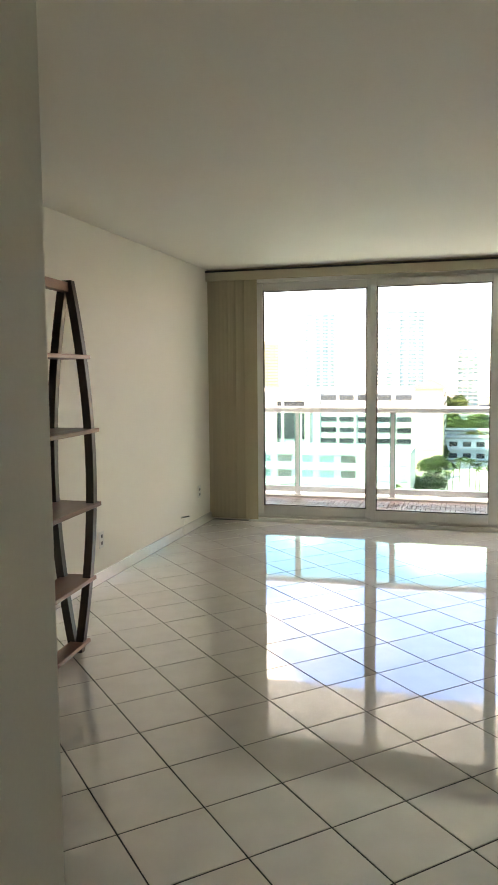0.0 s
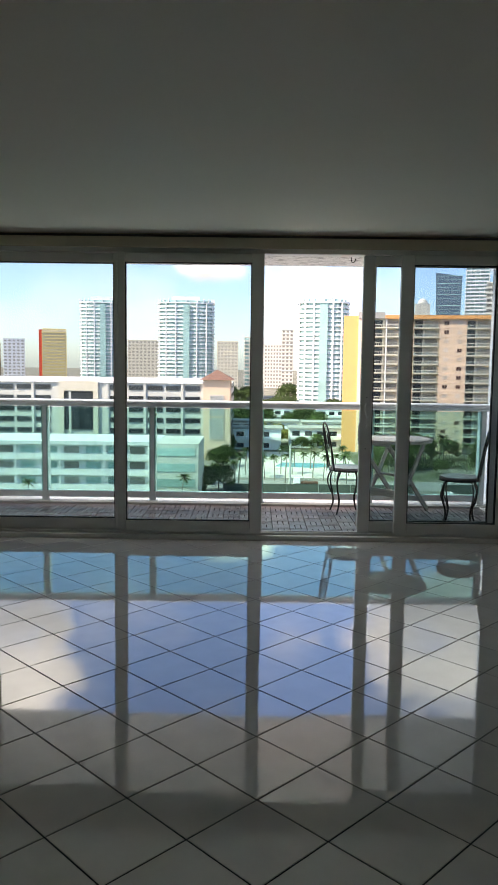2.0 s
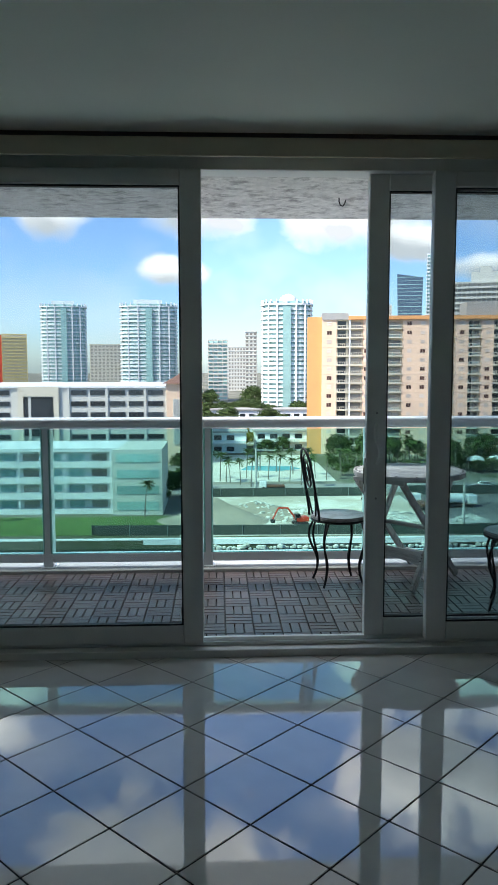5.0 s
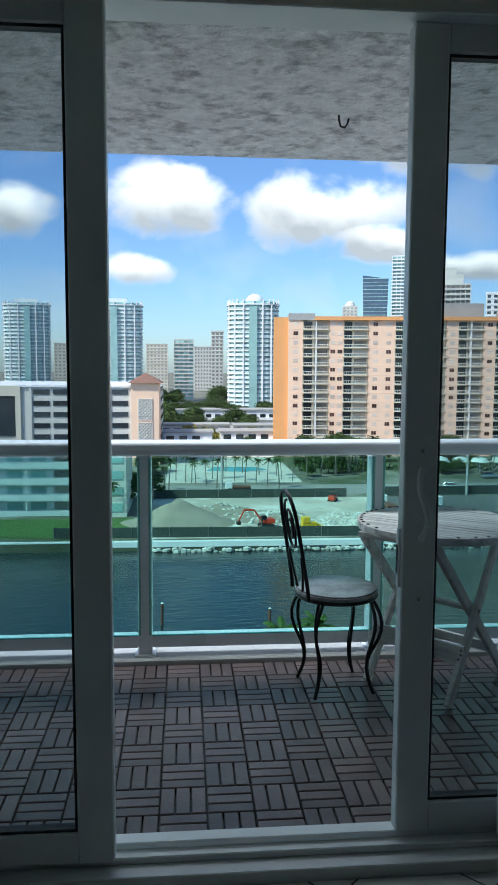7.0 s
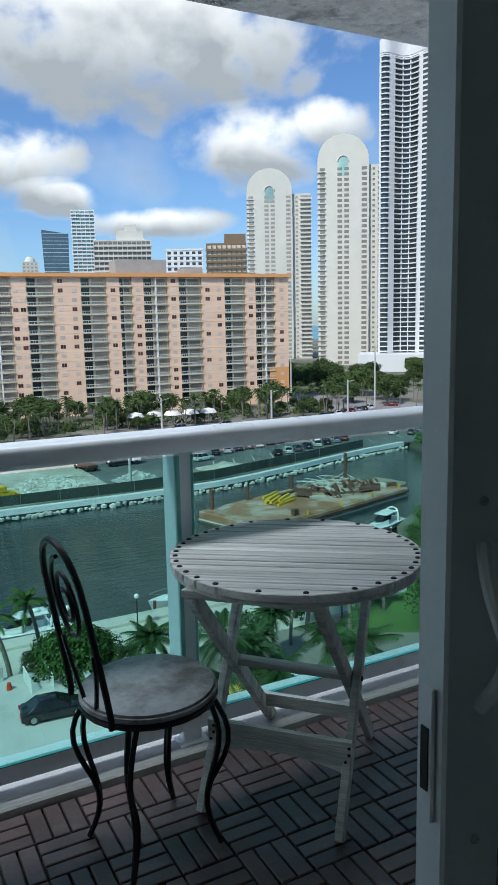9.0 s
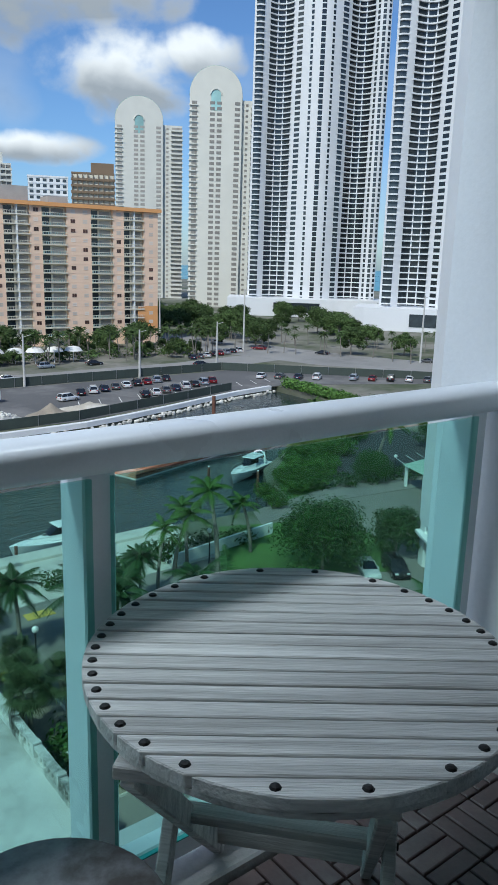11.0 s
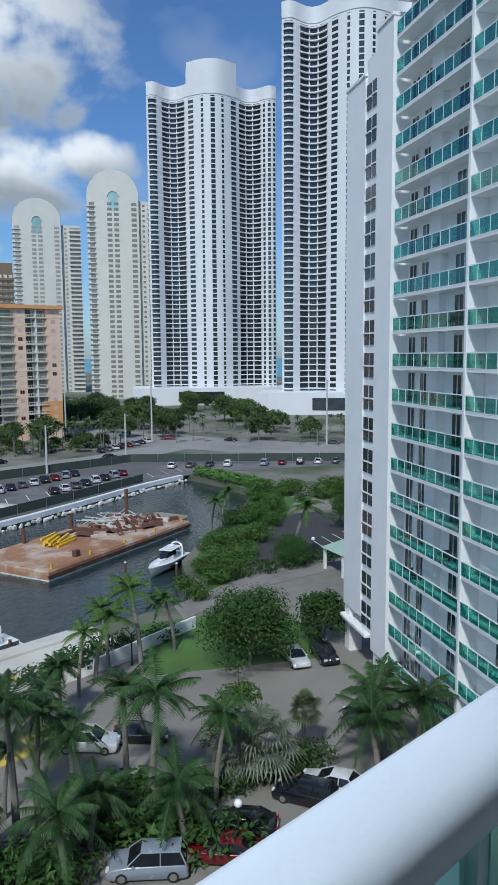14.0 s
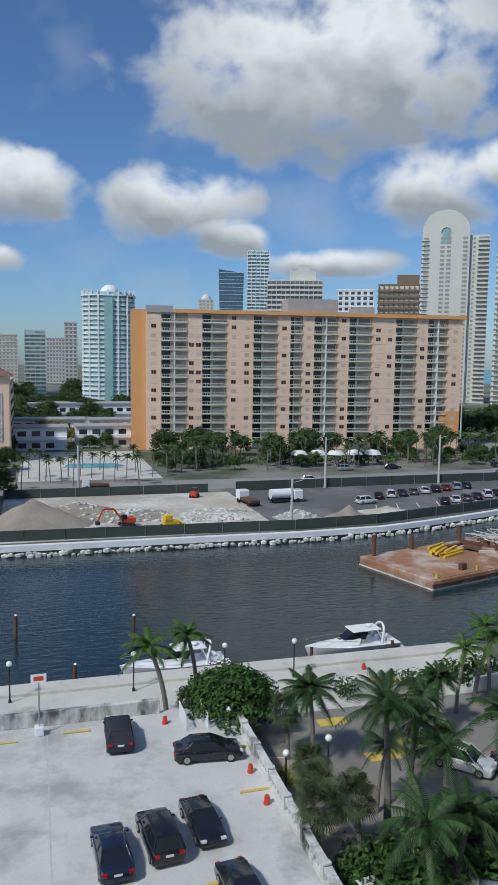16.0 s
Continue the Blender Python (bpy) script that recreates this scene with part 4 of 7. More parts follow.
def far_tower(name, label, az0, az1, dist, tan_top, wall, win, floors, cols, band=False, crown=None, side=None, turn=0.0, depth=22.0):
    """A block that faces the canal; windows stand in rows, or balconies run round it in bands."""
    t = thing(name, label, "building", face_pose((az0 + az1) / 2, dist, turn))
    w = dist * math.tan(radians(az1 - az0) / 2)
    h = 1.4 + dist * tan_top - GZ
    part("wall", Geo().box(-w, w, 0, depth, 0, h), wall, t)
    part("roof", Geo().box(-w - 0.3, w + 0.3, -0.3, depth + 0.3, h, h + 1.0), wall, t)
    fh = h / floors
    g1, g2 = Geo(), Geo()
    cw = 2 * w / cols
    for f in range(floors):
        z = f * fh
        if band:
            for c in range(cols):
                x = -w + c * cw
                g1.box(x + 0.08 * cw, x + 0.92 * cw, -0.25, 0.01, z + 0.12 * fh, z + 0.95 * fh)
            g2.box(-w - 0.6, w + 0.6, -1.3, 0.0, z - 0.12, z + 0.12).box(-w - 0.6, w + 0.6, -1.35, -1.25, z + 0.12, z + 0.36 * fh)
        else:
            for c in range(cols):
                x = -w + c * cw
                g1.box(x + 0.22 * cw, x + 0.78 * cw, -0.12, 0.05, z + 0.3 * fh, z + 0.8 * fh)
            g2.box(-w - 0.1, w + 0.1, -0.3, 0.0, z - 0.1, z + 0.1)
    for f in range(floors):
        z = f * fh
        for c in range(max(int(depth / 5), 1)):
            for s in (-1, 1):
                y = 1.2 + c * 5
                g1.box(s * w - 0.1, s * w + 0.1, y, y + 2.4, z + 0.3 * fh, z + 0.8 * fh)
    tagged(part("windows", g1, win, t), kind="stuff")
    tagged(part("floor_edges", g2, wall, t), kind="stuff")
    if band:
        for c in range(cols + 1):
            part("fin", Geo().box(-w + c * cw - 0.2, -w + c * cw + 0.2, -1.4, 0, 0, h), wall, t)
    if crown:
        part("crown", crown(w, h), wall, t)
    if side:
        part("side_wall", Geo().box(-w - 3.0, -w - 0.05, 0, depth, 0, h), side, t)
    return t


def round_tower(name, label, az0, az1, dist, tan_top, floors, domed):
    """A glazed tower of rounded plan: white floor slabs with glass rails, white piers and a crown of posts."""
    t = thing(name, label, "building", face_pose((az0 + az1) / 2, dist))
    w = dist * math.tan(radians(az1 - az0) / 2)
    h = 1.4 + dist * tan_top - GZ
    fh = h / floors

    def plan(k, n=28):
        return [(k * w * math.copysign(abs(math.cos(a)) ** 0.7, math.cos(a)), 15 + k * 15 * math.copysign(abs(math.sin(a)) ** 0.7, math.sin(a))) for a in [2 * math.pi * i / n for i in range(n)]]

    part("wall", Geo().prism(plan(0.91), 0, h), "bluewin", t, "blue-green glazing")
    slab = mesh("floor_slab", Geo().prism(plan(0.985), -0.2, 0.34), "white")
    rail = mesh("glass_rail", Geo().prism(plan(0.975), 0.34, 1.35), "palewin")
    for f in range(1, floors):
        s = part("floor_slab", slab, "white", t, m=pose(0, 0, f * fh))
        part("glass_rail", rail, "palewin", s)
    for a in (-160, -128, -104, -76, -52, -20):
        x, y = w * 0.95 * math.copysign(abs(math.cos(radians(a))) ** 0.7, math.cos(radians(a))), 15 - 14.3 * abs(math.sin(radians(a))) ** 0.7
        part("pier", Geo().box(x - 0.45, x + 0.45, y - 0.9, y + 0.9, 0, h), "white", t)
    part("glass_bay", Geo().prism([(-2.2, -0.9), (2.4, -0.9), (2.4, 3), (-2.2, 3)], 0, h - 1), "bluewin", t, "tall glass bay")
    part("roof", Geo().prism(plan(1.0), h, h + 0.8), "white", t)
    for a in range(0, 360, 15):
        x, y = plan(0.96, 24)[a // 15]
        part("crown_post", Geo().box(x - 0.4, x + 0.4, y - 0.4, y + 0.4, h + 0.8, h + 3.4), "white", t)
    part("crown_ring", Geo().prism(plan(0.93), h + 0.8, h + 2.2), "bluewin", t)
    if domed:
        part("dome", Geo().ball((w * 0.05, 14, h + 2), w * 0.36, 20, (1, 1, 0.95)), "white", t, "white dome", smooth=True)
    else:
        part("plant_room", Geo().box(-w * 0.5, w * 0.45, 6, 20, h + 0.8, h + 5.5), "white", t)
    return t


step_top = lambda w, h: Geo().box(-w * 0.2, w * 0.75, 3, 16, h + 1, h + 8).box(w * 0.1, w * 0.5, 4, 14, h + 8, h + 12)
round_tower("teal_tower", "white and teal glass apartment tower with a dome", 3.2, 7.3, 430, 0.083, 24, True)
round_tower("grey_tower", "grey-white glass apartment tower with a flat top", -13.1, -9.6, 640, 0.078, 26, False)
round_tower("rounded_tower", "pale glass apartment tower with balcony bands", -7.4, -2.9, 560, 0.080, 26, False)
far_tower("yellow_tower", "yellow apartment tower with a red side", -15.7, -14.0, 700, 0.042, "yellowb", "beigeb", 20, 6, True, None, "redb")
far_tower("beige_block", "low beige apartment block", -9.5, -7.2, 900, 0.030, "beigeb", "midwin", 14, 8)
far_tower("beige_block", "low cream apartment block with dark windows", -2.8, -1.2, 900, 0.030, "beigeb", "midwin", 14, 6)
far_tower("slab_block", "grey concrete slab block with blue glazing", -0.7, 0.75, 620, 0.036, "cream", "bluewin", 16, 4, True)
far_tower("white_block", "white block far behind the trees", 0.8, 2.1, 900, 0.027, "cream", "midwin", 12, 6)
far_tower("white_block", "white slab block beside the domed tower", 2.1, 3.0, 520, 0.047, "cream", "midwin", 20, 3)
far_tower("white_block", "white block at the edge of the skyline", -18.4, -16.9, 950, 0.029, "white", "midwin", 14, 5)
far_tower("brown_block", "low brownish block far off", -21.5, -18.6, 800, 0.022, "brownb", "midwin", 9, 8)
far_tower("domed_tower", "cream tower with a golden dome", 11.9, 13.0, 900, 0.080, "cream", "midwin", 26, 4, False, lambda w, h: Geo().ball((0, 8, h + 1), w * 0.7, 14, (1, 1, 1.1)))
far_tower("glass_tower", "slim pale glass skyscraper", 15.5, 17.1, 760, 0.143, "white", "bluewin", 40, 5, True)
far_tower("cream_block", "cream apartment block with many balconies", 17.0, 21.1, 560, 0.106, "cream", "midwin", 24, 12, True, step_top)
far_tower("white_block", "white apartment block with small windows", 22.2, 24.9, 480, 0.094, "white", "darkwin", 22, 6)
far_tower("brown_block", "brown balcony block with yellow upper floors", 25.2, 28.1, 420, 0.100, "brownb", "beigeb", 22, 8, True, lambda w, h: Geo().box(-w * 0.1, w, 2, 16, h, h + 6))
cur = thing("curved_tower", "dark blue glass tower leaning outwards", "building", face_pose(14.3, 700))
cw, chh = 11.5, 1.4 + 700 * 0.120 - GZ
part("wall", Geo().add([(-cw * 0.72, 0, 0), (cw * 0.8, 0, 0), (cw * 0.8, 20, 0), (-cw * 0.72, 20, 0), (-cw, 0, chh), (cw, 0, chh * 0.97), (cw, 20, chh * 0.97), (-cw, 20, chh)], [(3, 2, 1, 0), (4, 5, 6, 7), (0, 1, 5, 4), (1, 2, 6, 5), (2, 3, 7, 6), (3, 0, 4, 7)]), "darkglass", cur)
bands = Geo()
for f in range(34):
    z = chh * f / 34
    bands.box(-cw * (0.72 + 0.28 * f / 34) - 0.1, cw * (0.8 + 0.2 * f / 34) + 0.1, -0.2, 0.1, z, z + 0.5)
tagged(part("floor_edges", bands, "bluewin", cur), kind="stuff")


def arch_tower(name, az0, az1, dist, tan_sh, tan_top):
    """A cream tower with an arched gable, a tall arched window and a green vaulted roof."""
    t = thing(name, "cream apartment tower with an arched green-topped gable", "building", face_pose((az0 + az1) / 2, dist), group="arched towers")
    w = dist * math.tan(radians(az1 - az0) / 2)
    hs, ht = 1.4 + dist * tan_sh - GZ, 1.4 + dist * tan_top - GZ
    xa, xb = -w, w * 0.42
    xm, r = (xa + xb) / 2, (xb - xa) / 2
    arc = [(xm + r * math.cos(math.pi * i / 16), hs + (ht - hs) * math.sin(math.pi * i / 16)) for i in range(17)]
    up = Matrix(((1, 0, 0, 0), (0, 0, 1, 0), (0, 1, 0, 0), (0, 0, 0, 1)))
    part("gable", Geo().prism([(xa, 0), (xb, 0)] + arc, 0, 16, up), "cream", t)
    part("roof", Geo().prism([(xa - 0.3, hs)] + [(xb + 0.3, hs)] + [(x * 1.01, z + 0.6) for x, z in arc], 2, 26, up), "greenroof", t)
    part("wing", Geo().box(xb, w, 3, 26, 0, hs - 2), "cream", t)
    n = 40
    fh = hs / n
    g1, g2 = Geo(), Geo()
    for f in range(n - 1):
        z = f * fh
        for x0, x1 in ((xa + 0.06 * w, xa + 0.2 * w), (xm - 0.16 * w, xm - 0.03 * w), (xm + 0.03 * w, xm + 0.16 * w), (xb - 0.2 * w, xb - 0.06 * w)):
            g1.box(x0, x1, -0.15, 0.1, z + 0.25 * fh, z + 0.8 * fh)
        g1.box(xb + 0.1 * w, xb + 0.17 * w, 2.85, 3.1, z + 0.3 * fh, z + 0.7 * fh).box(xb + 0.27 * w, xb + 0.34 * w, 2.85, 3.1, z + 0.3 * fh, z + 0.7 * fh)
        g1.box(w * 0.68, w * 0.99, 2.8, 3.1, z + 0.15 * fh, z + 0.9 * fh)
        g2.box(w * 0.66, w * 1.02, 1.6, 3.0, z, z + 0.35 * fh).box(xa - 0.4, xa + 0.22 * w, -0.8, 0, z, z + 0.18 * fh)
    tagged(part("windows", g1, "midwin", t), kind="stuff")
    tagged(part("balconies", g2, "cream", t), kind="stuff")
    rr = 0.13 * w
    part("arched_window", Geo().prism([(xm - rr, hs * 0.93), (xm + rr, hs * 0.93)] + [(xm + rr * math.cos(math.pi * i / 12), hs + rr * math.sin(math.pi * i / 12)) for i in range(13)], -0.12, 0.1, up), "bluewin", t)
    part("arch_band", Geo().tube([(xm + rr * 1.15 * math.cos(math.pi * i / 12), -0.2, hs + rr * 1.15 * math.sin(math.pi * i / 12)) for i in range(13)], 0.5, 5), "cream", t)
    return t


arch_tower("arched_tower", 28.2, 32.9, 560, 0.166, 0.1935)
arch_tower("arched_tower", 33.4, 38.6, 470, 0.199, 0.232)


def white_tower(m):
    """A tall white tower: a rounded bay between two hollow wings with curved balconies."""
    t = thing("white_tower", "tall white apartment tower with curved balcony bays", "building", m, group="white towers")
    H, HC2, n = 165.0, 177.0, 60
    front = lambda x: (-7.0 * math.cos(x / 13.0 * math.pi / 2) if abs(x) < 13 else 6.0 * math.sin((abs(x) - 13) / 15.0 * math.pi) if abs(x) < 28 else -1.5 * math.sin(min((abs(x) - 28) / 6.0, 1) * math.pi))
    xs = [-34 + i for i in range(69)]
    part("body", Geo().prism([(x, front(x)) for x in xs] + [(34, 26), (-34, 26)], 0, H), "towerw", t, smooth=True)
    part("crown", Geo().prism([(x, front(x) - 0.2) for x in xs if abs(x) <= 13] + [(13, 14), (-13, 14)], H, HC2), "towerw", t, smooth=True)
    part("parapet", Geo().prism([(x, front(x) - 0.3) for x in xs] + [(34.3, 26), (-34.3, 26)], H - 5, H + 1.5), "towerw", t, smooth=True)
    part("podium", Geo().box(-44, 60, -14, 20, 0, 9), "towerw", t)
    part("podium_windows", Geo().box(-20, 4, -14.2, -13.9, 2, 7).box(34, 58, -14.2, -13.9, 4, 8), "darkwin", t)
    fh = (H - 12) / n

    def strip(x0, x1, d0, d1):
        pts = [x0 + (x1 - x0) * i / 8 for i in range(9)]
        return [(x, front(x) - d1) for x in pts] + [(x, front(x) - d0) for x in reversed(pts)]

    for x0, x1, rail_h, d in ((-33, -29, 0.22, 0.9), (-26, -14.5, 0.2, 1.2), (14.5, 26, 0.2, 1.2), (9.8, 12.6, 0.24, 0.6)):
        part("recess", Geo().prism(strip(x0, x1, -0.2, 0.12), 9.5, H - 6), "darkwin", t)
        me = mesh("balcony", Geo().prism(strip(x0 - 0.2, x1 + 0.2, 0.0, d), 0, fh * rail_h), "towerw")
        for f in range(n - 1):
            part("balcony", me, "towerw", t, m=pose(0, 0, 10 + f * fh))
        if x1 - x0 > 5:
            fins = Geo()
            for k in range(1, 3):
                x = x0 + (x1 - x0) * k / 3
                fins.box(x - 0.28, x + 0.28, front(x) - 0.5, front(x) + 0.3, 9.5, H - 6)
            tagged(part("fins", fins, "towerw", t), kind="stuff")
    sp = Geo()
    for x0, x1, hh in ((-12.4, -9.8, 0.35), (-1.1, 1.1, 0.2), (27.2, 28.2, 0.3), (29.5, 31, 0.25), (32.3, 33.6, 0.35), (4.6, 5.8, 0.3), (-6.0, -4.8, 0.3)):
        part("window_strip", Geo().prism(strip(x0, x1, -0.2, 0.1), 9.5, H - 6), "darkwin", t)
        for f in range(n - 1):
            sp.prism(strip(x0 - 0.05, x1 + 0.05, 0.0, 0.2), 10 + f * fh, 10 + f * fh + fh * hh)
    tagged(part("spandrels", sp, "towerw", t), kind="stuff")
    sw2 = Geo()
    for f in range(n - 1):
        for k in range(4):
            sw2.box(33.9, 34.15, 2 + k * 6, 5 + k * 6, 10 + f * fh, 10 + f * fh + fh * 0.6)
    tagged(part("side_windows", sw2, "darkwin", t), kind="stuff")
    return t


wt = white_tower(face_pose(42.5, 415, 4))
copy_thing(wt, face_pose(53.2, 345, 2) @ Matrix.Diagonal((1, 1, 1.06, 1)))


# the salmon apartment slab
def pink_building():
    a, b = Vector((32, 228, 0)), Vector((131.5, 217, 0))
    L = (b - a).length
    t = thing("apartment_slab", "long salmon and orange apartment slab with balconies", "building", pose(a.x, a.y, GZ, 0, 0, math.degrees(math.atan2(b.y - a.y, b.x - a.x))))
    H, n = 41.2, 15
    fh = H / n
    part("wall", Geo().box(0, L, 1.6, 17, 0, H), "beigeb", t)
    part("end_wall", Geo().box(-4.4, 0.0, 1.0, 15, 0, H + 0.9), "orange", t, "orange end wall")
    part("roof", Geo().box(8, L + 0.9, -0.9, 17.6, H, H + 1.1), "orange", t, "orange roof edge")
    part("roof", Geo().box(0, 8, -0.4, 17.6, H + 0.02, H + 2.0), "roofgrey", t)
    part("penthouse", Geo().box(44, 60, 4, 14, H + 1.1, H + 5.5), "roofgrey", t)
    part("penthouse", Geo().box(66, 72, 4, 12, H + 1.1, H + 3.2), "roofgrey", t)
    edges = [(0, 25, "p", 1), (25, 70, "b", 2), (70, 94, "p", 2), (94, 137, "b", 1), (137, 182, "p", 2), (182, 225, "b", 1), (225, 247, "p", 1), (247, 269, "b", 1), (269, 289, "p", 1), (289, 332, "b", 2),
             (332, 352, "p", 1), (352, 394, "b", 1), (394, 437, "p", 2), (437, 477, "b", 1), (477, 497, "p", 1), (497, 535, "b", 2), (535, 562, "p", 1)]
    win = mesh("window", Geo().box(-0.7, -0.04, -0.06, 0.02, 1.0, 2.1).box(0.04, 0.7, -0.06, 0.02, 1.0, 2.1), "brownwin")
    win2 = mesh("window", Geo().box(-0.7, 0.7, -0.06, 0.02, 1.0, 1.55).box(-0.7, 0.7, -0.06, 0.02, 1.62, 2.1), "palewall")
    rnd = random.Random(8)
    for x0, x1, kind, k in edges:
        xa, xb = x0 / 562 * L, x1 / 562 * L
        if kind == "p":
            pier = part("pier", Geo().box(xa, xb, 0.0, 2.0, 0, H), "pink", t, "salmon pink pier")
            for c in range(k):
                x = xa + (xb - xa) * (c + 0.5) / k
                for f in range(1, n):
                    dark = rnd.random() < 0.3
                    part("window", win if dark else win2, "darkwin", pier, m=pose(x, 0, f * fh))
            sills = Geo()
            for f in range(1, n):
                sills.box(xa - 0.02, xb + 0.02, -0.04, 0.0, f * fh - 0.06, f * fh + 0.06)
            tagged(part("bands", sills, "pink", pier), kind="stuff")
        else:
            w = xb - xa
            me = mesh("balcony", Geo().box(0, w, -0.35, 2.0, -0.16, 0.12).box(0, w, -0.35, -0.27, 0.12, 0.2).box(0, w, -0.35, -0.27, 0.85, 1.0).box(0, 0.12, -0.35, -0.27, 0.2, 0.85), "beigeb")
            bars = Geo()
            for i in range(int(w / 0.7)):
                bars.box(0.3 + i * 0.7, 0.42 + i * 0.7, -0.33, -0.29, 0.2, 0.85)
            barm = mesh("rail", bars, "bluewin" if k == 1 else "beigeb")
            gl = mesh("sliding_window", Geo().box(0.4, w * 0.36, 1.5, 1.65, 0.1, 2.35), "darkwin")
            gl2 = mesh("sliding_window", Geo().box(w * 0.45, w - 0.5, 1.5, 1.65, 0.5, 2.2), "midwin")
            for f in range(1, n):
                ob = part("balcony", me, "beigeb", t, m=pose(xa, 0, f * fh))
                part("railing", barm, "darkwin", ob)
                part("window", gl, "darkwin", ob)
                part("window", gl2, "midwin", ob)
            if k == 2:
                part("divider", Geo().box(xa + w / 2 - 0.18, xa + w / 2 + 0.18, -0.3, 2, 0, H), "white", t, "white dividing fin")
    part("corner_patch", Geo().box(L - 7.0, L - 0.05, -0.05, 0.0, 4, 12), "orange", t, "orange repainted corner")
    return t


pink_building()


# the close white tower with teal glass balconies
def teal_balcony_tower():
    t = thing("balcony_tower", "white apartment tower with teal glass balconies close by", "building", pose(49.9, 33.3, GZ, 0, 0, -121.5))
    n, fh, up = 27, 2.625, 1.93
    H, D = n * fh, -1.3
    part("wall", Geo().box(-0.4, 25, 0, 22, 3, H), "white", t)
    part("end_pier", Geo().box(-3.2, -0.25, D - 0.15, 20, 2.2, 50.8), "white", t)
    part("end_pier", Geo().box(-5.6, -3.2, D + 0.05, 19, 3.4, 49.6), "white", t)
    part("end_pier", Geo().box(-9.6, -5.6, D - 0.1, 18, 4.2, 48.4), "white", t)
    part("pier_cap", Geo().box(-9.7, -5.5, D - 0.2, 18.1, 48.4, 48.7), "white", t, bevel=0.04)
    part("pier_cap", Geo().box(-3.3, -0.2, D - 0.25, 20.1, 50.8, 51.1), "white", t, bevel=0.04)
    part("column", Geo().box(-9.5, -8.3, D, D + 1.2, 0, 4.2), "white", t, bevel=0.03)
    part("column", Geo().box(-3.0, -2.0, D, D + 1.0, 0, 2.2), "white", t, bevel=0.03)
    part("canopy", Geo().box(-9.6, -3.6, D - 0.5, D + 2.0, 3.0, 3.3), "white", t, bevel=0.05)
    part("ground_wall", Geo().box(-2, 25, 1.0, 20, 0, 3), "concrete", t)
    w1 = mesh("window", Geo().box(-0.42, 0.42, -0.08, 0.05, 0.1, 0.95).box(-0.42, 0.42, -0.08, 0.05, 1.08, 2.05), "darkwin")
    sill = mesh("window_sill", Geo().box(-0.5, 0.5, -0.16, 0.05, 0.96, 1.07), "white")
    for f in range(1, 18):
        for x, y in ((-3.95, D + 0.05), (-5.1, D + 0.05)):
            w = part("window", w1, "darkwin", t, m=pose(x, y, f * fh + 1.0))
            part("window_sill", sill, "white", w)
    bays = [(0.0, 10.75), (10.75, 23.3)]
    frame = mesh("frame", Geo().box(-0.62, -0.56, -0.09, 0.03, 0, 2.2).box(0.56, 0.62, -0.09, 0.03, 0, 2.2).box(-0.03, 0.03, -0.09, 0.03, 0, 2.2).box(-0.62, 0.62, -0.09, 0.03, 2.16, 2.24), "white")
    pane = mesh("window", Geo().box(-0.56, -0.03, -0.05, 0.02, 0.04, 2.16).box(0.03, 0.56, -0.05, 0.02, 0.04, 2.16), "darkwin")
    wide = mesh("window", Geo().box(-1.25, -0.45, -0.05, 0.02, 0.04, 2.16).box(-0.4, 0.4, -0.05, 0.02, 0.04, 2.16).box(0.45, 1.25, -0.05, 0.02, 0.04, 2.16), "darkwin")
    rnd = random.Random(12)
    for x0, x1 in bays:
        w = x1 - x0
        part("fin", Geo().box(x1 - 0.13, x1 + 0.13, D - 0.06, 0, 3, H), "white", t)
        slab = Geo().box(0, w - 0.13, D, 0, -0.1, 0.1)
        bar = Geo().box(0, w - 0.13, D - 0.02, D + 0.04, 1.06, 1.13).box(0, w - 0.13, D - 0.02, D + 0.03, 0.1, 0.15)
        for k in range(1, int(w / 1.2)):
            bar.box(k * 1.2 - 0.02, k * 1.2 + 0.02, D - 0.015, D + 0.035, 0.15, 1.06)
        slab_me, bar_me = mesh("balcony", slab, "white"), mesh("rail", bar, "white")
        gl_me = mesh("glass", Geo().box(0.03, w - 0.16, D, D + 0.02, 0.15, 1.06), "balglass")
        big = w > 12
        jut = mesh("pier", Geo().box(-0.8, 0.8, -0.55, 0.0, 0, fh - 0.2), "white")
        chair_me = mesh("balcony_chair", Geo().box(-0.25, 0.25, -0.25, 0.25, 0.35, 0.45).box(-0.25, 0.25, 0.2, 0.27, 0.45, 0.9).box(-0.25, -0.2, -0.25, -0.2, 0, 0.35).box(0.2, 0.25, -0.25, -0.2, 0, 0.35).box(-0.25, -0.2, 0.2, 0.25, 0, 0.35).box(0.2, 0.25, 0.2, 0.25, 0, 0.35), "black")
        for f in range(1, n):
            ob = part("balcony", slab_me, "white", t, m=pose(x0, 0, f * fh + up - fh))
            part("rail", bar_me, "white", ob)
            part("glass_rail", gl_me, "balglass", ob, "teal glass balustrade")
            for x, wd in (((3.0, 0), (5.7, 1)) if big else ((0.75, 0), (2.75, 0), (7.6, 0))):
                part("window", wide if wd else pane, "darkwin", ob, m=pose(x, 0, 0.1))
                if not wd:
                    part("window_frame", frame, "white", ob, m=pose(x, 0, 0.1))
            part("pier", jut, "white", ob, m=pose(8.6 if big else 4.9, 0, 0.1))
            if rnd.random() < 0.4:
                part("balcony_chair", chair_me, "black", ob, "dark balcony chair", m=pose(rnd.uniform(3, w - 2), -0.65, 0.1, 0, 0, rnd.uniform(0, 360)))
    part("roof", Geo().box(-0.2, 25, D - 0.3, 22, H, H + 0.6), "white", t)
    return t


teal_balcony_tower()


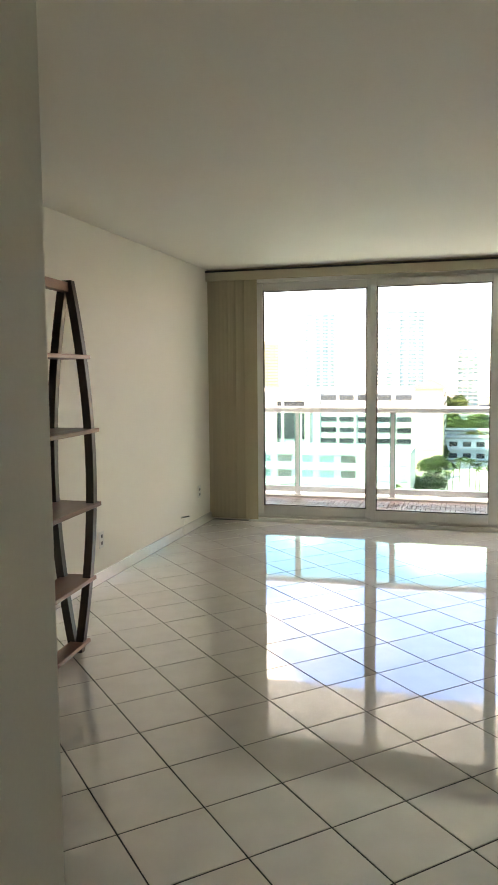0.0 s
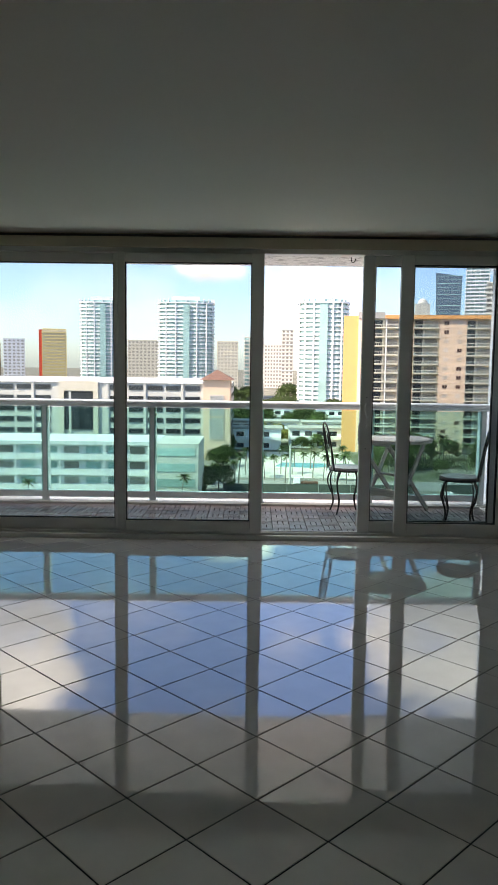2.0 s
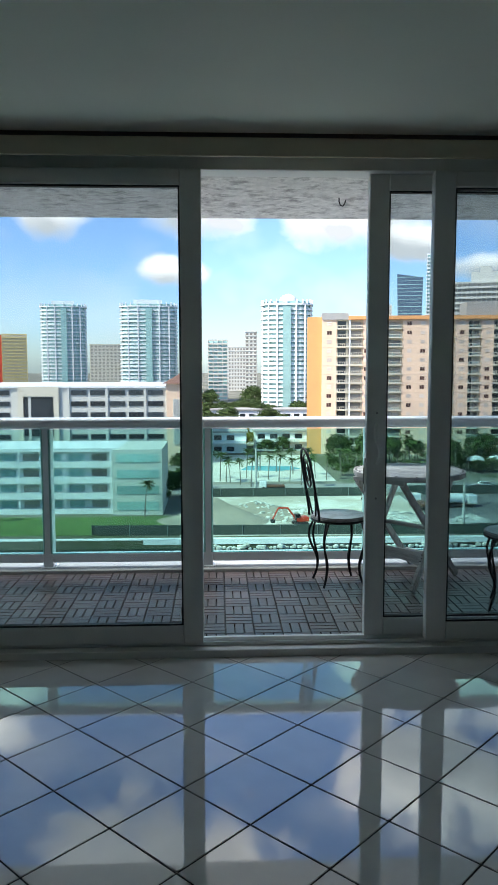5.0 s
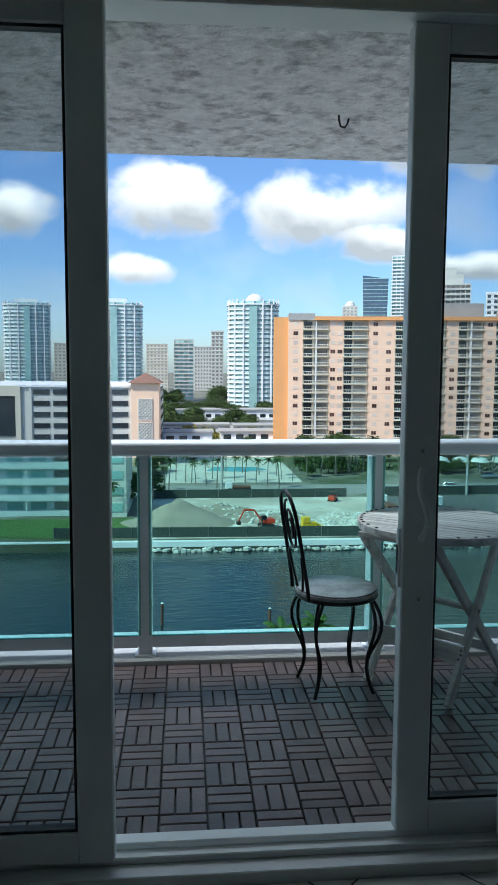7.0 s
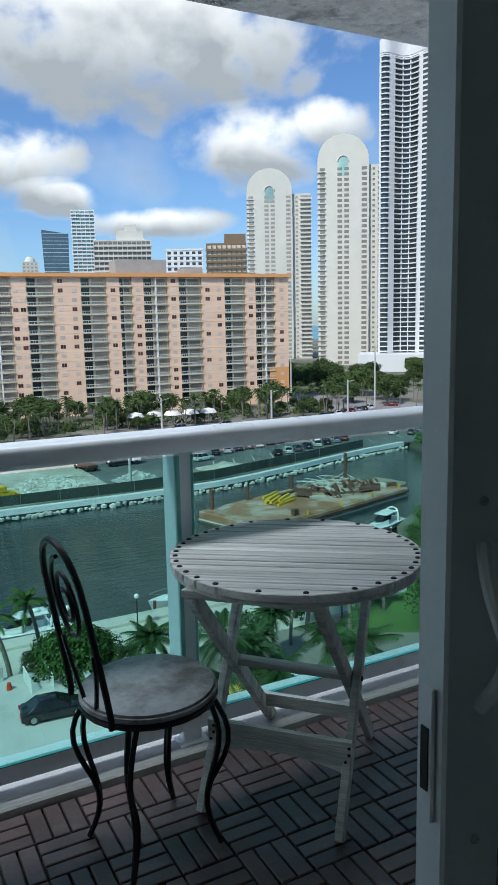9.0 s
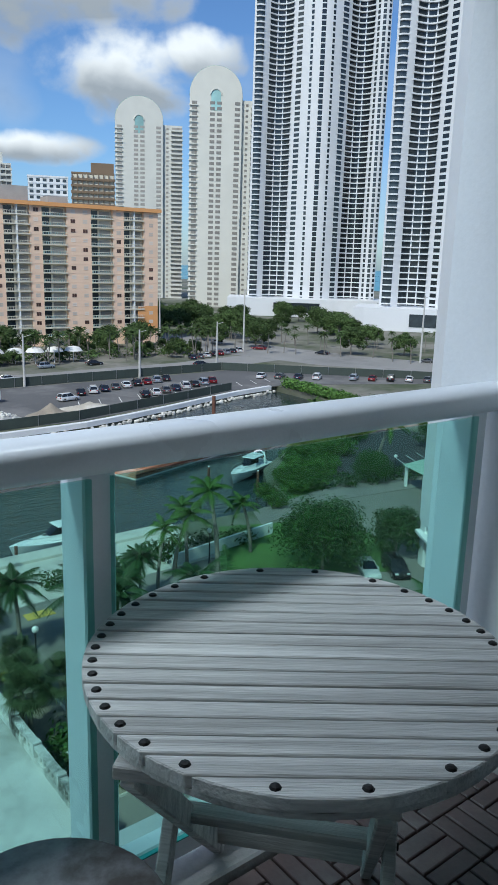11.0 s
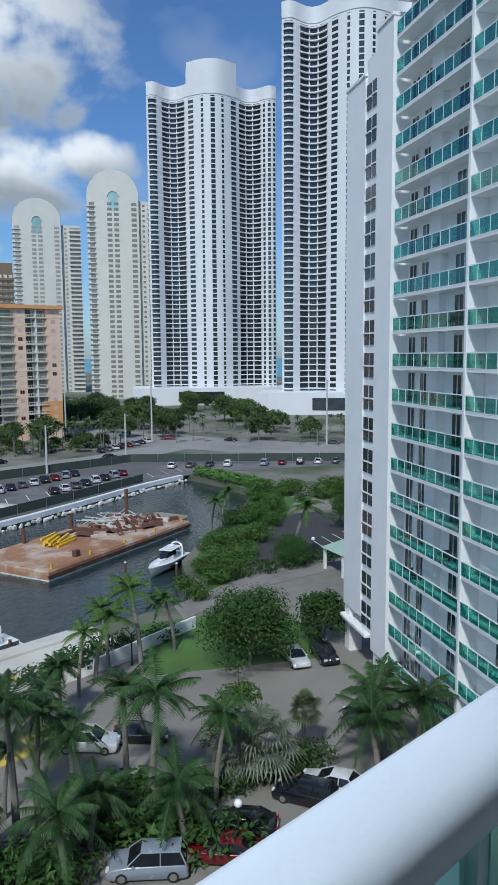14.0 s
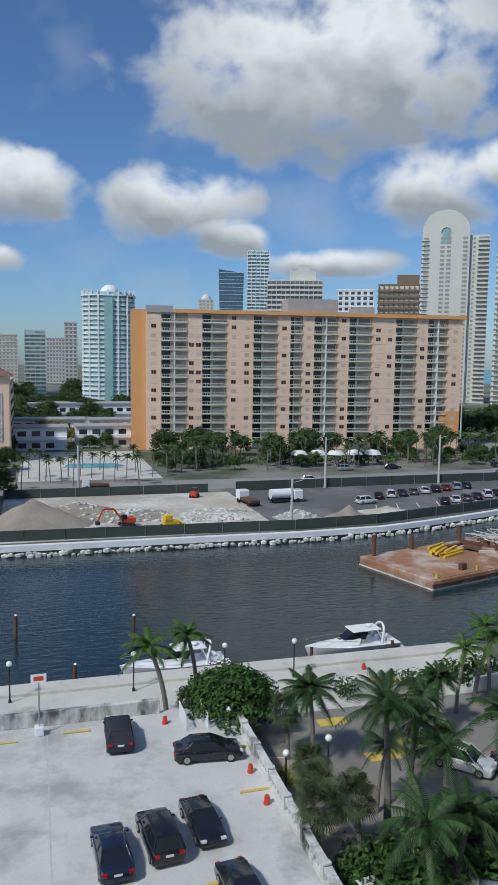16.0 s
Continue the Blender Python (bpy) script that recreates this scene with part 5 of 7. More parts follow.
# parking structure, canal-side condo and villas
def garage():
    t = thing("parking_garage", "cream multi-storey parking garage with brown corner tower", "building", pose(-95, 206, GZ))
    H, n = 21.2, 7
    fh = H / n
    part("wall", Geo().box(0, 81, 0, 60, 0, H), "cream", t)
    part("corner_tower", Geo().box(81, 88.5, -1, 12, 0, H + 1.2), "pink", t, "brownish pink corner tower")
    part("side_wall", Geo().box(81, 88, 12, 60, 0, H - 0.5), "cream", t)
    part("tower_roof", Geo().add([(80, -2, H + 1.2), (89.5, -2, H + 1.2), (89.5, 13, H + 1.2), (80, 13, H + 1.2), (84.7, 5, H + 4)], [(0, 1, 4), (1, 2, 4), (2, 3, 4), (3, 0, 4), (3, 2, 1, 0)]), "terracotta", t)
    part("big_window", Geo().box(42, 50, -0.3, 0.1, 8, H - 2.5), "darkwin", t)
    part("surround", Geo().box(40.5, 51.5, -0.6, -0.1, H - 2.3, H + 0.4).box(40.5, 41.9, -0.6, -0.1, 2, H - 2.3).box(50.1, 51.5, -0.6, -0.1, 2, H - 2.3), "beigeb", t)
    op = mesh("opening", Geo().box(0.3, 4.6, -0.2, 0.05, 1.1, 2.4), "darkwin")
    for f in range(1, n):
        for c in range(15):
            x = 2 + c * 5.25
            if 38.5 < x < 50:
                continue
            part("opening", op, "darkwin", t, m=pose(x, 0, f * fh))
        for c in range(6):
            part("side_opening", Geo().box(87.95, 88.1, 16 + c * 7, 20.5 + c * 7, f * fh + 1.1, f * fh + 2.4), "darkwin", t)
    for z in (6, 12.5):
        part("lattice_back", Geo().box(83, 86.5, -1.1, -0.98, z, z + 5.5), "roofgrey", t)
        bars = Geo().box(82.8, 83.0, -1.25, -0.98, z, z + 5.5).box(86.5, 86.7, -1.25, -0.98, z, z + 5.5).box(82.8, 86.7, -1.25, -0.98, z - 0.2, z).box(82.8, 86.7, -1.25, -0.98, z + 5.5, z + 5.7)
        for s in (-1, 1):
            for k in range(-2, 7):
                x0, x1 = (83.0, 86.5) if s > 0 else (86.5, 83.0)
                za, zb = z + 0.92 * k, z + 0.92 * k + 3.5
                ua, ub = max((z - za) / 3.5, 0), min((z + 5.5 - za) / 3.5, 1)
                if ub > ua:
                    bars.tube([(x0 + (x1 - x0) * ua, -1.16, za + 3.5 * ua), (x0 + (x1 - x0) * ub, -1.16, za + 3.5 * ub)], 0.1, 4)
        part("lattice", bars, "cream", t, "pale diamond lattice panel")
    for c in range(8):
        part("pilaster", Geo().box(1.2 + c * 10.5, 1.9 + c * 10.5, -0.35, 0, 0, H), "cream", t)
    part("cornice", Geo().box(-0.3, 81, -0.5, 60, H, H + 0.5), "white", t)
    return t


garage()


def condo():
    t = thing("canal_condo", "low white canal-side condominium with open galleries", "building", pose(-86, 134, GZ))
    H, n = 11.6, 4
    fh = H / n
    part("wall", Geo().box(0, 67, 1.5, 14, 0, H), "white", t)
    part("roof", Geo().box(-0.5, 68, 0, 14.5, H, H + 0.5), "white", t)
    part("end_bay", Geo().box(67, 76, -1.5, 14, 0, H + 0.4), "cream", t)
    for f in range(n):
        z = f * fh
        part("gallery", Geo().box(0, 67, 0.0, 1.5, z + fh - 0.15, z + fh).box(0, 67, 0.0, 0.12, z, z + 1.0), "white", t)
        for c in range(16):
            part("window", Geo().box(0.6 + c * 4.15, 3.4 + c * 4.15, 1.4, 1.52, z + 1.0, z + 2.3), "bluewin" if c % 3 else "midwin", t)
        part("bay_window", Geo().box(67.8, 75.4, -1.62, -1.4, z + 1.0, z + 2.5), "bluewin", t)
    for c in range(9):
        part("post", Geo().box(c * 8.3, c * 8.3 + 0.25, -0.02, 0.1, 0, H), "white", t)
    return t


condo()


def villa(x, y, w, d, h, turn=0.0):
    t = thing("villa", "low white two-storey villa with a flat roof", "house", pose(x, y, GZ, 0, 0, turn), group="villas by the pool")
    part("wall", Geo().box(0, w, 0, d, 0, h), "white", t)
    part("roof", Geo().box(-0.5, w + 0.5, -0.6, d + 0.5, h, h + 0.5), "roofgrey", t)
    part("balcony", Geo().box(0.2, w - 0.2, -1.2, 0.0, h / 2 - 0.15, h / 2 + 0.8), "white", t)
    for z in (0.6, h / 2 + 0.9):
        for i in range(int(w / 4)):
            part("window", Geo().box(0.8 + 4 * i, 3.2 + 4 * i, -0.08, 0.05, z, z + 1.5), "darkwin", t)


villa(-6, 232, 15, 10, 6.5)
villa(12, 238, 18, 10, 6.2)
villa(-8, 262, 24, 10, 6.5)
villa(18, 266, 16, 10, 6.0)
villa(-3, 330, 50, 14, 8)

# own building around the flat: unseen blocks added to shade it from the sun
ob = thing("own_tower", "unseen white blocks standing for the tower round the flat", "building", kind="structure")
# top set low so that its shadow stays off the near ground
part("upper_storeys", Geo().box(-40, 40, -16, 0.13, 2.70, 13), "sidewall", ob)
part("lower_storeys", Geo().box(-40, 40, -16, 0.13, GZ, -0.27), "sidewall", ob)
part("side_storeys", Geo().box(-40, -3.32, -16, 0.13, -0.27, 2.70), "sidewall", ob)
part("side_storeys", Geo().box(2.83, 40, -16, 0.13, -0.27, 2.70), "sidewall", ob)

# ---- trees ----
def frond(gg, base, az, lift, length, n, drop, wid, wav):
    """One feather leaf: an arching rib with leaflets on both sides."""
    d = Vector((math.cos(az), math.sin(az), 0))
    side = Vector((-d.y, d.x, 0))
    pts = []
    for i in range(n + 1):
        u = i / n
        pts.append(Vector(base) + d * length * (u - 0.12 * u * u) * math.cos(lift * (1 - u * 0.3)) + Vector((0, 0, length * (math.sin(lift) * u - drop * u * u))))
    for i in range(n):
        a, b = pts[i], pts[i + 1]
        gg.add([a - side * 0.03, a + side * 0.03, b + side * 0.03, b - side * 0.03], [(0, 1, 2, 3)])
        u = (i + 0.5) / n
        if u < 0.1:
            continue
        L = wid * (0.45 + 1.1 * math.sin(math.pi * min(u * 0.9 + 0.12, 1))) * wav[i % len(wav)]
        fwd = (b - a).normalized()
        for s in (-1, 1):
            for k in (0.2, 0.7):
                q = a.lerp(b, k)
                tip = q + side * s * L * 0.8 + fwd * L * 0.45 + Vector((0, 0, -L * 0.55))
                gg.add([q - fwd * 0.035, q + fwd * 0.055, tip], [(0, 1, 2)])


def fan_leaf(gg, base, az, lift, stem, r, rnd):
    d = Vector((math.cos(az) * math.cos(lift), math.sin(az) * math.cos(lift), math.sin(lift)))
    side = Vector((-math.sin(az), math.cos(az), 0))
    c = Vector(base) + d * stem
    gg.add([Vector(base), c - side * 0.03, c + side * 0.03], [(0, 1, 2)])
    up = side.cross(d)
    for k in range(15):
        a = radians(-112 + 16 * k)
        e = d * math.cos(a) + side * math.sin(a)
        e2 = d * math.cos(a + 0.1) + side * math.sin(a + 0.1)
        e0 = d * math.cos(a - 0.1) + side * math.sin(a - 0.1)
        tip = c + e * r + Vector((0, 0, -0.35 * r)) + up * rnd.uniform(-0.1, 0.1)
        gg.add([c, c + e0 * r * 0.55, tip, c + e2 * r * 0.55], [(0, 1, 2, 3)])


def palm(seed, h, kind, leafmat="leaf", label="", nf=16, fl=3.0, lean=0.4):
    rnd = random.Random(seed)
    t = thing("palm_tree", label, "palm tree", group="palms", m=pose(0, -200, GZ))
    a = rnd.uniform(0, 6.28)
    pts = [(lean * math.cos(a) * u * u, lean * math.sin(a) * u * u, h * u) for u in [i / 8 for i in range(9)]]
    tr = Geo().tube(pts, 0.24 if kind == "royal" else 0.17, 8, 0.15 if kind == "royal" else 0.12)
    part("trunk", tr, "bark", t, smooth=True)
    top = Vector(pts[-1])
    if kind == "royal":
        part("crownshaft", Geo().tube([top, top + Vector((0, 0, 1.2))], 0.16, 8, 0.1), "hedge", t, "smooth green crownshaft", smooth=True)
        top = top + Vector((0, 0, 1.0))
    gg = Geo()
    for i in range(nf):
        az = 2.4 * i + rnd.uniform(-0.2, 0.2)
        u = i / nf
        if kind == "fan":
            fan_leaf(gg, top + Vector((0, 0, rnd.uniform(-0.3, 0.2))), az, radians(75 - 115 * u), fl * rnd.uniform(0.5, 0.75), fl * rnd.uniform(0.5, 0.7), rnd)
        else:
            frond(gg, top, az, radians(74 - 92 * u + rnd.uniform(-10, 10)), fl * rnd.uniform(0.8, 1.12), 15, 0.34 + 0.3 * rnd.random(), fl * 0.155, [rnd.uniform(0.8, 1.15) for _ in range(5)])
    part("crown", gg, leafmat, t)
    if kind == "fan":
        part("skirt", Geo().tube([top - Vector((0, 0, 0.9)), top], 0.17, 8, 0.28), "bark", t)
    return t


def leafy_clump(gg, rnd, c, r, n, size):
    for _ in range(n):
        v = Vector((rnd.gauss(0, 1), rnd.gauss(0, 1), rnd.gauss(0, 1))).normalized() * r * rnd.uniform(0.55, 1.05)
        p = Vector(c) + Vector((v.x, v.y, v.z * 0.8))
        nrm = (v.normalized() + Vector((rnd.uniform(-0.7, 0.7), rnd.uniform(-0.7, 0.7), rnd.uniform(-0.2, 0.9)))).normalized()
        a = nrm.orthogonal().normalized()
        b = nrm.cross(a)
        s = size * rnd.uniform(0.6, 1.3)
        q = rnd.uniform(0, 6.28)
        a, b = a * math.cos(q) + b * math.sin(q), b * math.cos(q) - a * math.sin(q)
        gg.add([p - a * s, p + b * s * 0.45 + nrm * s * 0.15, p + a * s, p - b * s * 0.45 + nrm * s * 0.15], [(0, 1, 2, 3)])


def tree(seed, h, r, leafmat, label, clumps=14, n=110, size=0.28, name="tree", category="tree"):
    rnd = random.Random(seed)
    t = thing(name, label, category, group="broadleaf trees", m=pose(0, -200, GZ))
    tr = Geo().tube([(0, 0, 0), (0.1, 0.05, h * 0.25), (0.0, 0.1, h * 0.5)], 0.05 * h * 0.5, 7, 0.03 * h * 0.5)
    crown = Geo()
    for i in range(clumps):
        a = 2.4 * i
        u = (i + 0.5) / clumps
        rr = r * 0.72 * math.sqrt(u)
        c = (rr * math.cos(a), rr * math.sin(a), h * (0.78 - 0.42 * u * u) + rnd.uniform(-0.08, 0.12) * h)
        if i % 3 == 0:
            tr.tube([(0.0, 0.05, h * 0.35), (c[0] * 0.5, c[1] * 0.5, h * 0.5), c], 0.014 * h, 5, 0.004 * h)
        leafy_clump(crown, rnd, c, r * rnd.uniform(0.3, 0.46), n, size)
    part("trunk", tr, "bark", t, smooth=True)
    part("crown", crown, leafmat, t)
    return t


def bush(seed, r, h, leafmat, label, n=340, size=0.2):
    rnd = random.Random(seed)
    t = thing("shrub", label, "shrub", group="shrubs", m=pose(0, -200, GZ))
    gg = Geo()
    st = Geo()
    for i in range(6):
        a = 2.4 * i
        c = (r * 0.5 * math.cos(a) * (i > 0), r * 0.5 * math.sin(a) * (i > 0), h * rnd.uniform(0.4, 0.6))
        leafy_clump(gg, rnd, c, min(r * 0.6, h * 0.55), n // 6, size)
        st.tube([(c[0] * 0.3, c[1] * 0.3, 0), c], 0.04, 5, 0.02)
    part("stems", st, "bark", t)
    part("foliage", gg, leafmat, t)
    return t


def put(proto, places, seed=0, first=True):
    """The first place moves the thing itself, the others are copies."""
    rnd = random.Random(seed)
    for i, (x, y, s, *z) in enumerate(places):
        m = pose(x, y, (z[0] if z else GZ) - 0.03, 0, 0, rnd.uniform(0, 360)) @ Matrix.Diagonal((s, s, s * rnd.uniform(0.92, 1.08), 1))
        if i == 0:
            proto.matrix_basis = m
        else:
            copy_thing(proto, m)


royal1 = palm(1, 6.2, "royal", label="tall royal palm with drooping dark green fronds", nf=21, fl=3.15)
royal2 = palm(2, 5.8, "royal", label="royal palm with a full feathery crown", nf=20, fl=3.1, lean=0.7)
coco = palm(3, 5.2, "coconut", "leafg", "slender leaning coconut palm by the sea wall", nf=15, fl=2.1, lean=1.1)
date = palm(4, 5.6, "date", "leaf", "date palm with a round spiky crown", nf=34, fl=2.3, lean=0.3)
sabal = palm(5, 3.4, "fan", "leafs", "short fan palm with a shaggy crown", nf=38, fl=1.2, lean=0.3)
silver = palm(6, 2.4, "fan", "leafgrey", "silvery fan palm with stiff leaves", nf=30, fl=2.3, lean=0.1)
street = palm(7, 8.0, "date", "leafd", "street palm with a small dark crown", nf=18, fl=2.4, lean=0.8)
royal3 = palm(8, 2.9, "royal", label="young royal palm with long arching fronds", nf=21, fl=3.1)
put(royal1, [(18.7, 37.4, 1.05), (25.3, 34.0, 1.0), (26.0, 37.4, 0.87), (20.5, 38.4, 0.82), (21.6, 36.2, 0.78)], 1)
put(royal2, [(28.9, 32.5, 0.78), (19.4, 40.2, 0.8), (43.5, 31.0, 0.7)], 2)
put(royal3, [(18.8, 32.5, 1.0), (24.8, 30.5, 0.92), (37.9, 27.2, 1.05), (40.2, 28.8, 1.1), (21.0, 33.8, 0.9), (41.6, 26.6, 1.05)], 8)
put(coco, [(9.0, 53.6, 1.2), (11.9, 56.7, 0.95), (33.5, 52.0, 0.98), (37.1, 50.6, 1.08), (42.4, 52.7, 0.85), (35.6, 53.2, 0.85), (31.0, 50.6, 0.8), (72.4, 64.7, 1.2), (79.1, 85.7, 0.85), (74.5, 83.0, 0.8)], 3)
put(date, [(17.5, 46.0, 1.05), (28.2, 48.6, 0.82), (26.0, 46.4, 0.7)], 4)
put(sabal, [(14.2, 36.0, 1.05), (16.5, 36.2, 0.95), (16.1, 47.0, 0.9), (37.0, 32.6, 0.88), (15.6, 41.0, 0.9), (10.6, 53.0, 0.7), (14.8, 39.0, 0.9), (92, 64, 1.2)], 5)
put(silver, [(33.0, 32.4, 0.95), (31.4, 33.4, 0.8)], 6)
put(street, [(30 + 2.6 * i + (i * 37 % 5) * 0.6, 178 + (i * 53 % 17), 0.85 + 0.1 * (i % 4)) for i in range(40)] + [(33 + 3.1 * i + (i * 23 % 7) * 0.4, 184 + (i * 41 % 13), 0.95 + 0.12 * (i % 3)) for i in range(30)] + [(-4 + 2.3 * i, 162 + (i * 31 % 17), 0.8 + 0.1 * (i % 3)) for i in range(14)] + [(124 + 4.4 * i + (i * 17 % 5), 214 - 7.6 * i + (i * 29 % 9), 0.9 + 0.1 * (i % 3)) for i in range(16)] + [(150 + 5.2 * i, 232 - 9.0 * i + (i * 13 % 6), 0.95) for i in range(15)] + [(7 + 4 * i, 178 + (i * 29 % 16), 0.95) for i in range(5)]
    + [(128 + 8 * i, 206 - 10.5 * i + (i * 31 % 7), 0.9 + 0.1 * (i % 2)) for i in range(11)] + [(168 + 7 * i, 190 - 8 * i, 0.95) for i in range(9)] + [(-62, 128, 0.8), (-40, 127, 0.8), (-13, 130, 0.9), (-6, 150, 1.0), (-3, 158, 1.0), (2, 172, 0.9)], 7)

sea_grape = tree(11, 5.6, 3.3, "leafb", "dense round dark green tree by the deck", 22, 260, 0.19)
big_tree = tree(12, 9.0, 6.4, "leafb", "large spreading dark green tree", 30, 420, 0.2)
put(sea_grape, [(13.3, 50.8, 0.98), (12.2, 53.0, 0.75), (53.4, 44.4, 0.85), (15.0, 52.4, 0.7)], 11)
light_tree = tree(15, 5.2, 2.6, "leafg", "small airy light green tree by the drive", 16, 150, 0.16)
put(light_tree, [(35.6, 37.3, 0.85), (33.6, 37.0, 0.7), (24.6, 44.2, 0.7)], 15)
put(big_tree, [(44.6, 45.2, 0.72), (46.6, 46.6, 0.62), (70, 63, 0.6), (92, 70, 0.8)], 12)
street_tree = tree(13, 8.0, 4.6, "leafd", "dark green street tree", 16, 170, 0.36)
yel_tree = tree(14, 7.0, 4.6, "leafy", "yellow-green flowering tree behind the pool", 14, 80, 0.5)
rnd = random.Random(5)
spots = [(34 + 7.4 * i + rnd.uniform(-2, 2), rnd.uniform(196, 212), rnd.uniform(0.75, 1.05)) for i in range(13)]
spots += [(rnd.uniform(30, 128), rnd.uniform(180, 198), rnd.uniform(0.4, 0.62)) for _ in range(26)]
spots += [(rnd.uniform(128, 170), rnd.uniform(190, 270), rnd.uniform(0.8, 1.3)) for _ in range(26)]
spots += [(rnd.uniform(170, 260), rnd.uniform(170, 330), rnd.uniform(0.8, 1.3)) for _ in range(34)]
spots += [(rnd.uniform(165, 280), rnd.uniform(95, 190), rnd.uniform(0.7, 1.1)) for _ in range(30)]
spots += [(rnd.uniform(118, 150), rnd.uniform(62, 98), rnd.uniform(0.7, 1.1)) for _ in range(14)]
spots += [(rnd.uniform(140, 165), rnd.uniform(60, 105), rnd.uniform(0.7, 1.0)) for _ in range(8)]
spots += [(rnd.uniform(-25, 45), rnd.uniform(275, 420), rnd.uniform(0.9, 1.4)) for _ in range(40)]
spots += [(rnd.uniform(-10, 28), rnd.uniform(222, 262), rnd.uniform(0.55, 0.8)) for _ in range(9)]
spots += [(rnd.uniform(-320, 60), rnd.uniform(430, 640), rnd.uniform(1.2, 2.0)) for _ in range(34)]
spots += [(rnd.uniform(-16, -6), rnd.uniform(138, 196), rnd.uniform(0.5, 0.8)) for _ in range(7)]
put(street_tree, spots, 13)
put(yel_tree, [(2, 252, 1.0), (8, 248, 0.9), (14, 254, 0.8), (24, 250, 0.9)], 14)

mangrove = bush(21, 3.0, 3.6, "leafm", "dense green waterside shrub", 900, 0.26)
rnd = random.Random(9)
line = [(58, 64), (61, 69), (65, 74), (71, 78), (78, 82), (86, 87), (93, 92), (101, 98), (107, 103)]
pl = []
for (xa, ya), (xb, yb) in zip(line, line[1:]):
    for k in range(5):
        u = rnd.random()
        off = rnd.uniform(-0.5, 5.5)
        pl.append((xa + (xb - xa) * u + off * 0.6, ya + (yb - ya) * u - off * 0.75, rnd.uniform(0.6, 1.15)))
pl += [(rnd.uniform(96, 122), rnd.uniform(66, 100), rnd.uniform(0.9, 1.5)) for _ in range(26)]
pl += [(53.2, 61.6, 0.75), (58.2, 64.4, 0.85), (64.0, 67.6, 0.95), (69.2, 70.4, 1.05), (76.2, 74.7, 1.15), (74.1, 76.4, 0.75), (66.9, 72.2, 0.85), (84.2, 80.0, 0.95), (85.1, 84.5, 1.05), (80.8, 85.2, 1.15), (93.5, 86.3, 0.75), (102.2, 88.9, 0.85), (107.5, 88.1, 0.95), (114.1, 90.2, 1.05), (96.4, 90.2, 0.85), (97.1, 96.4, 0.95), (53.6, 64.0, 0.95)]
put(mangrove, pl, 21)
low = bush(22, 1.2, 1.1, "leafb", "low clipped green shrub in the planting bed", 320, 0.13)
put(low, [(24.2, 36.5, 1.35), (24.2, 35.5, 1.47), (24.3, 34.6, 1.59), (24.3, 33.7, 1.71), (25.1, 34.0, 1.35), (25.2, 35.5, 1.47), (24.7, 32.9, 1.59), (24.7, 32.1, 1.71), (24.8, 31.3, 1.35), (24.8, 30.6, 1.47), (25.7, 32.2, 1.59), (25.4, 33.1, 1.71), (16.8, 35.1, 1.35), (17.0, 34.0, 1.47), (17.2, 33.2, 1.59), (18.3, 34.0, 1.71), (16.3, 33.4, 1.35), (18.6, 33.1, 1.47)]
    + [(14.6 + 0.7 * (i % 4), 31.5 + 1.3 * (i // 4), 1.0) for i in range(12)] + [(22.5 + 0.9 * (i % 5), 33.5 + 1.0 * (i // 5), 1.15) for i in range(20)]
    + [(29 + 1.1 * i, 33.6 - 0.3 * i, 1.1) for i in range(8)] + [(26.6, 28.4, 1.6), (29 + 1, 55.5, 1.2), (34, 56, 1.3), (37, 56.4, 1.3), (40, 56.4, 1.2), (43.5, 55.6, 1.2), (24, 55.8, 1.0)]
    + [(60 + 3 * i, 65 - 0.6 * i, 1.3) for i in range(8)], 22)
croton = bush(23, 0.9, 0.8, "leafy", "low yellow-leaved croton shrub in a bed", 240, 0.12)
put(croton, [(14.9, 45.2, 1.0), (15.6, 44.2, 1.0), (16.2, 43.2, 1.0), (14.6, 51.0, 1.1), (16.2, 34.0, 1.1)], 23)

hd2 = thing("hedge", "bright green clipped hedge at the end of the basin", "hedge", pose(0, 0, GZ))
gg = Geo()
rnd = random.Random(31)
for i in range(60):
    u = i / 59
    leafy_clump(gg, rnd, (109.5 - 2.5 * u, 126 - 22 * u, 1.2), 1.5, 60, 0.3)
part("foliage", gg, "hedge", hd2)
hb = thing("hedge_row", "green shrubbery behind the tents", "hedge", pose(0, 0, GZ))
gg = Geo()
for i in range(70):
    leafy_clump(gg, rnd, (30 + 1.4 * i, 192 + rnd.uniform(-4, 4) - 0.07 * i, 1.3), 1.9, 40, 0.4)
part("foliage", gg, "leafd", hb)


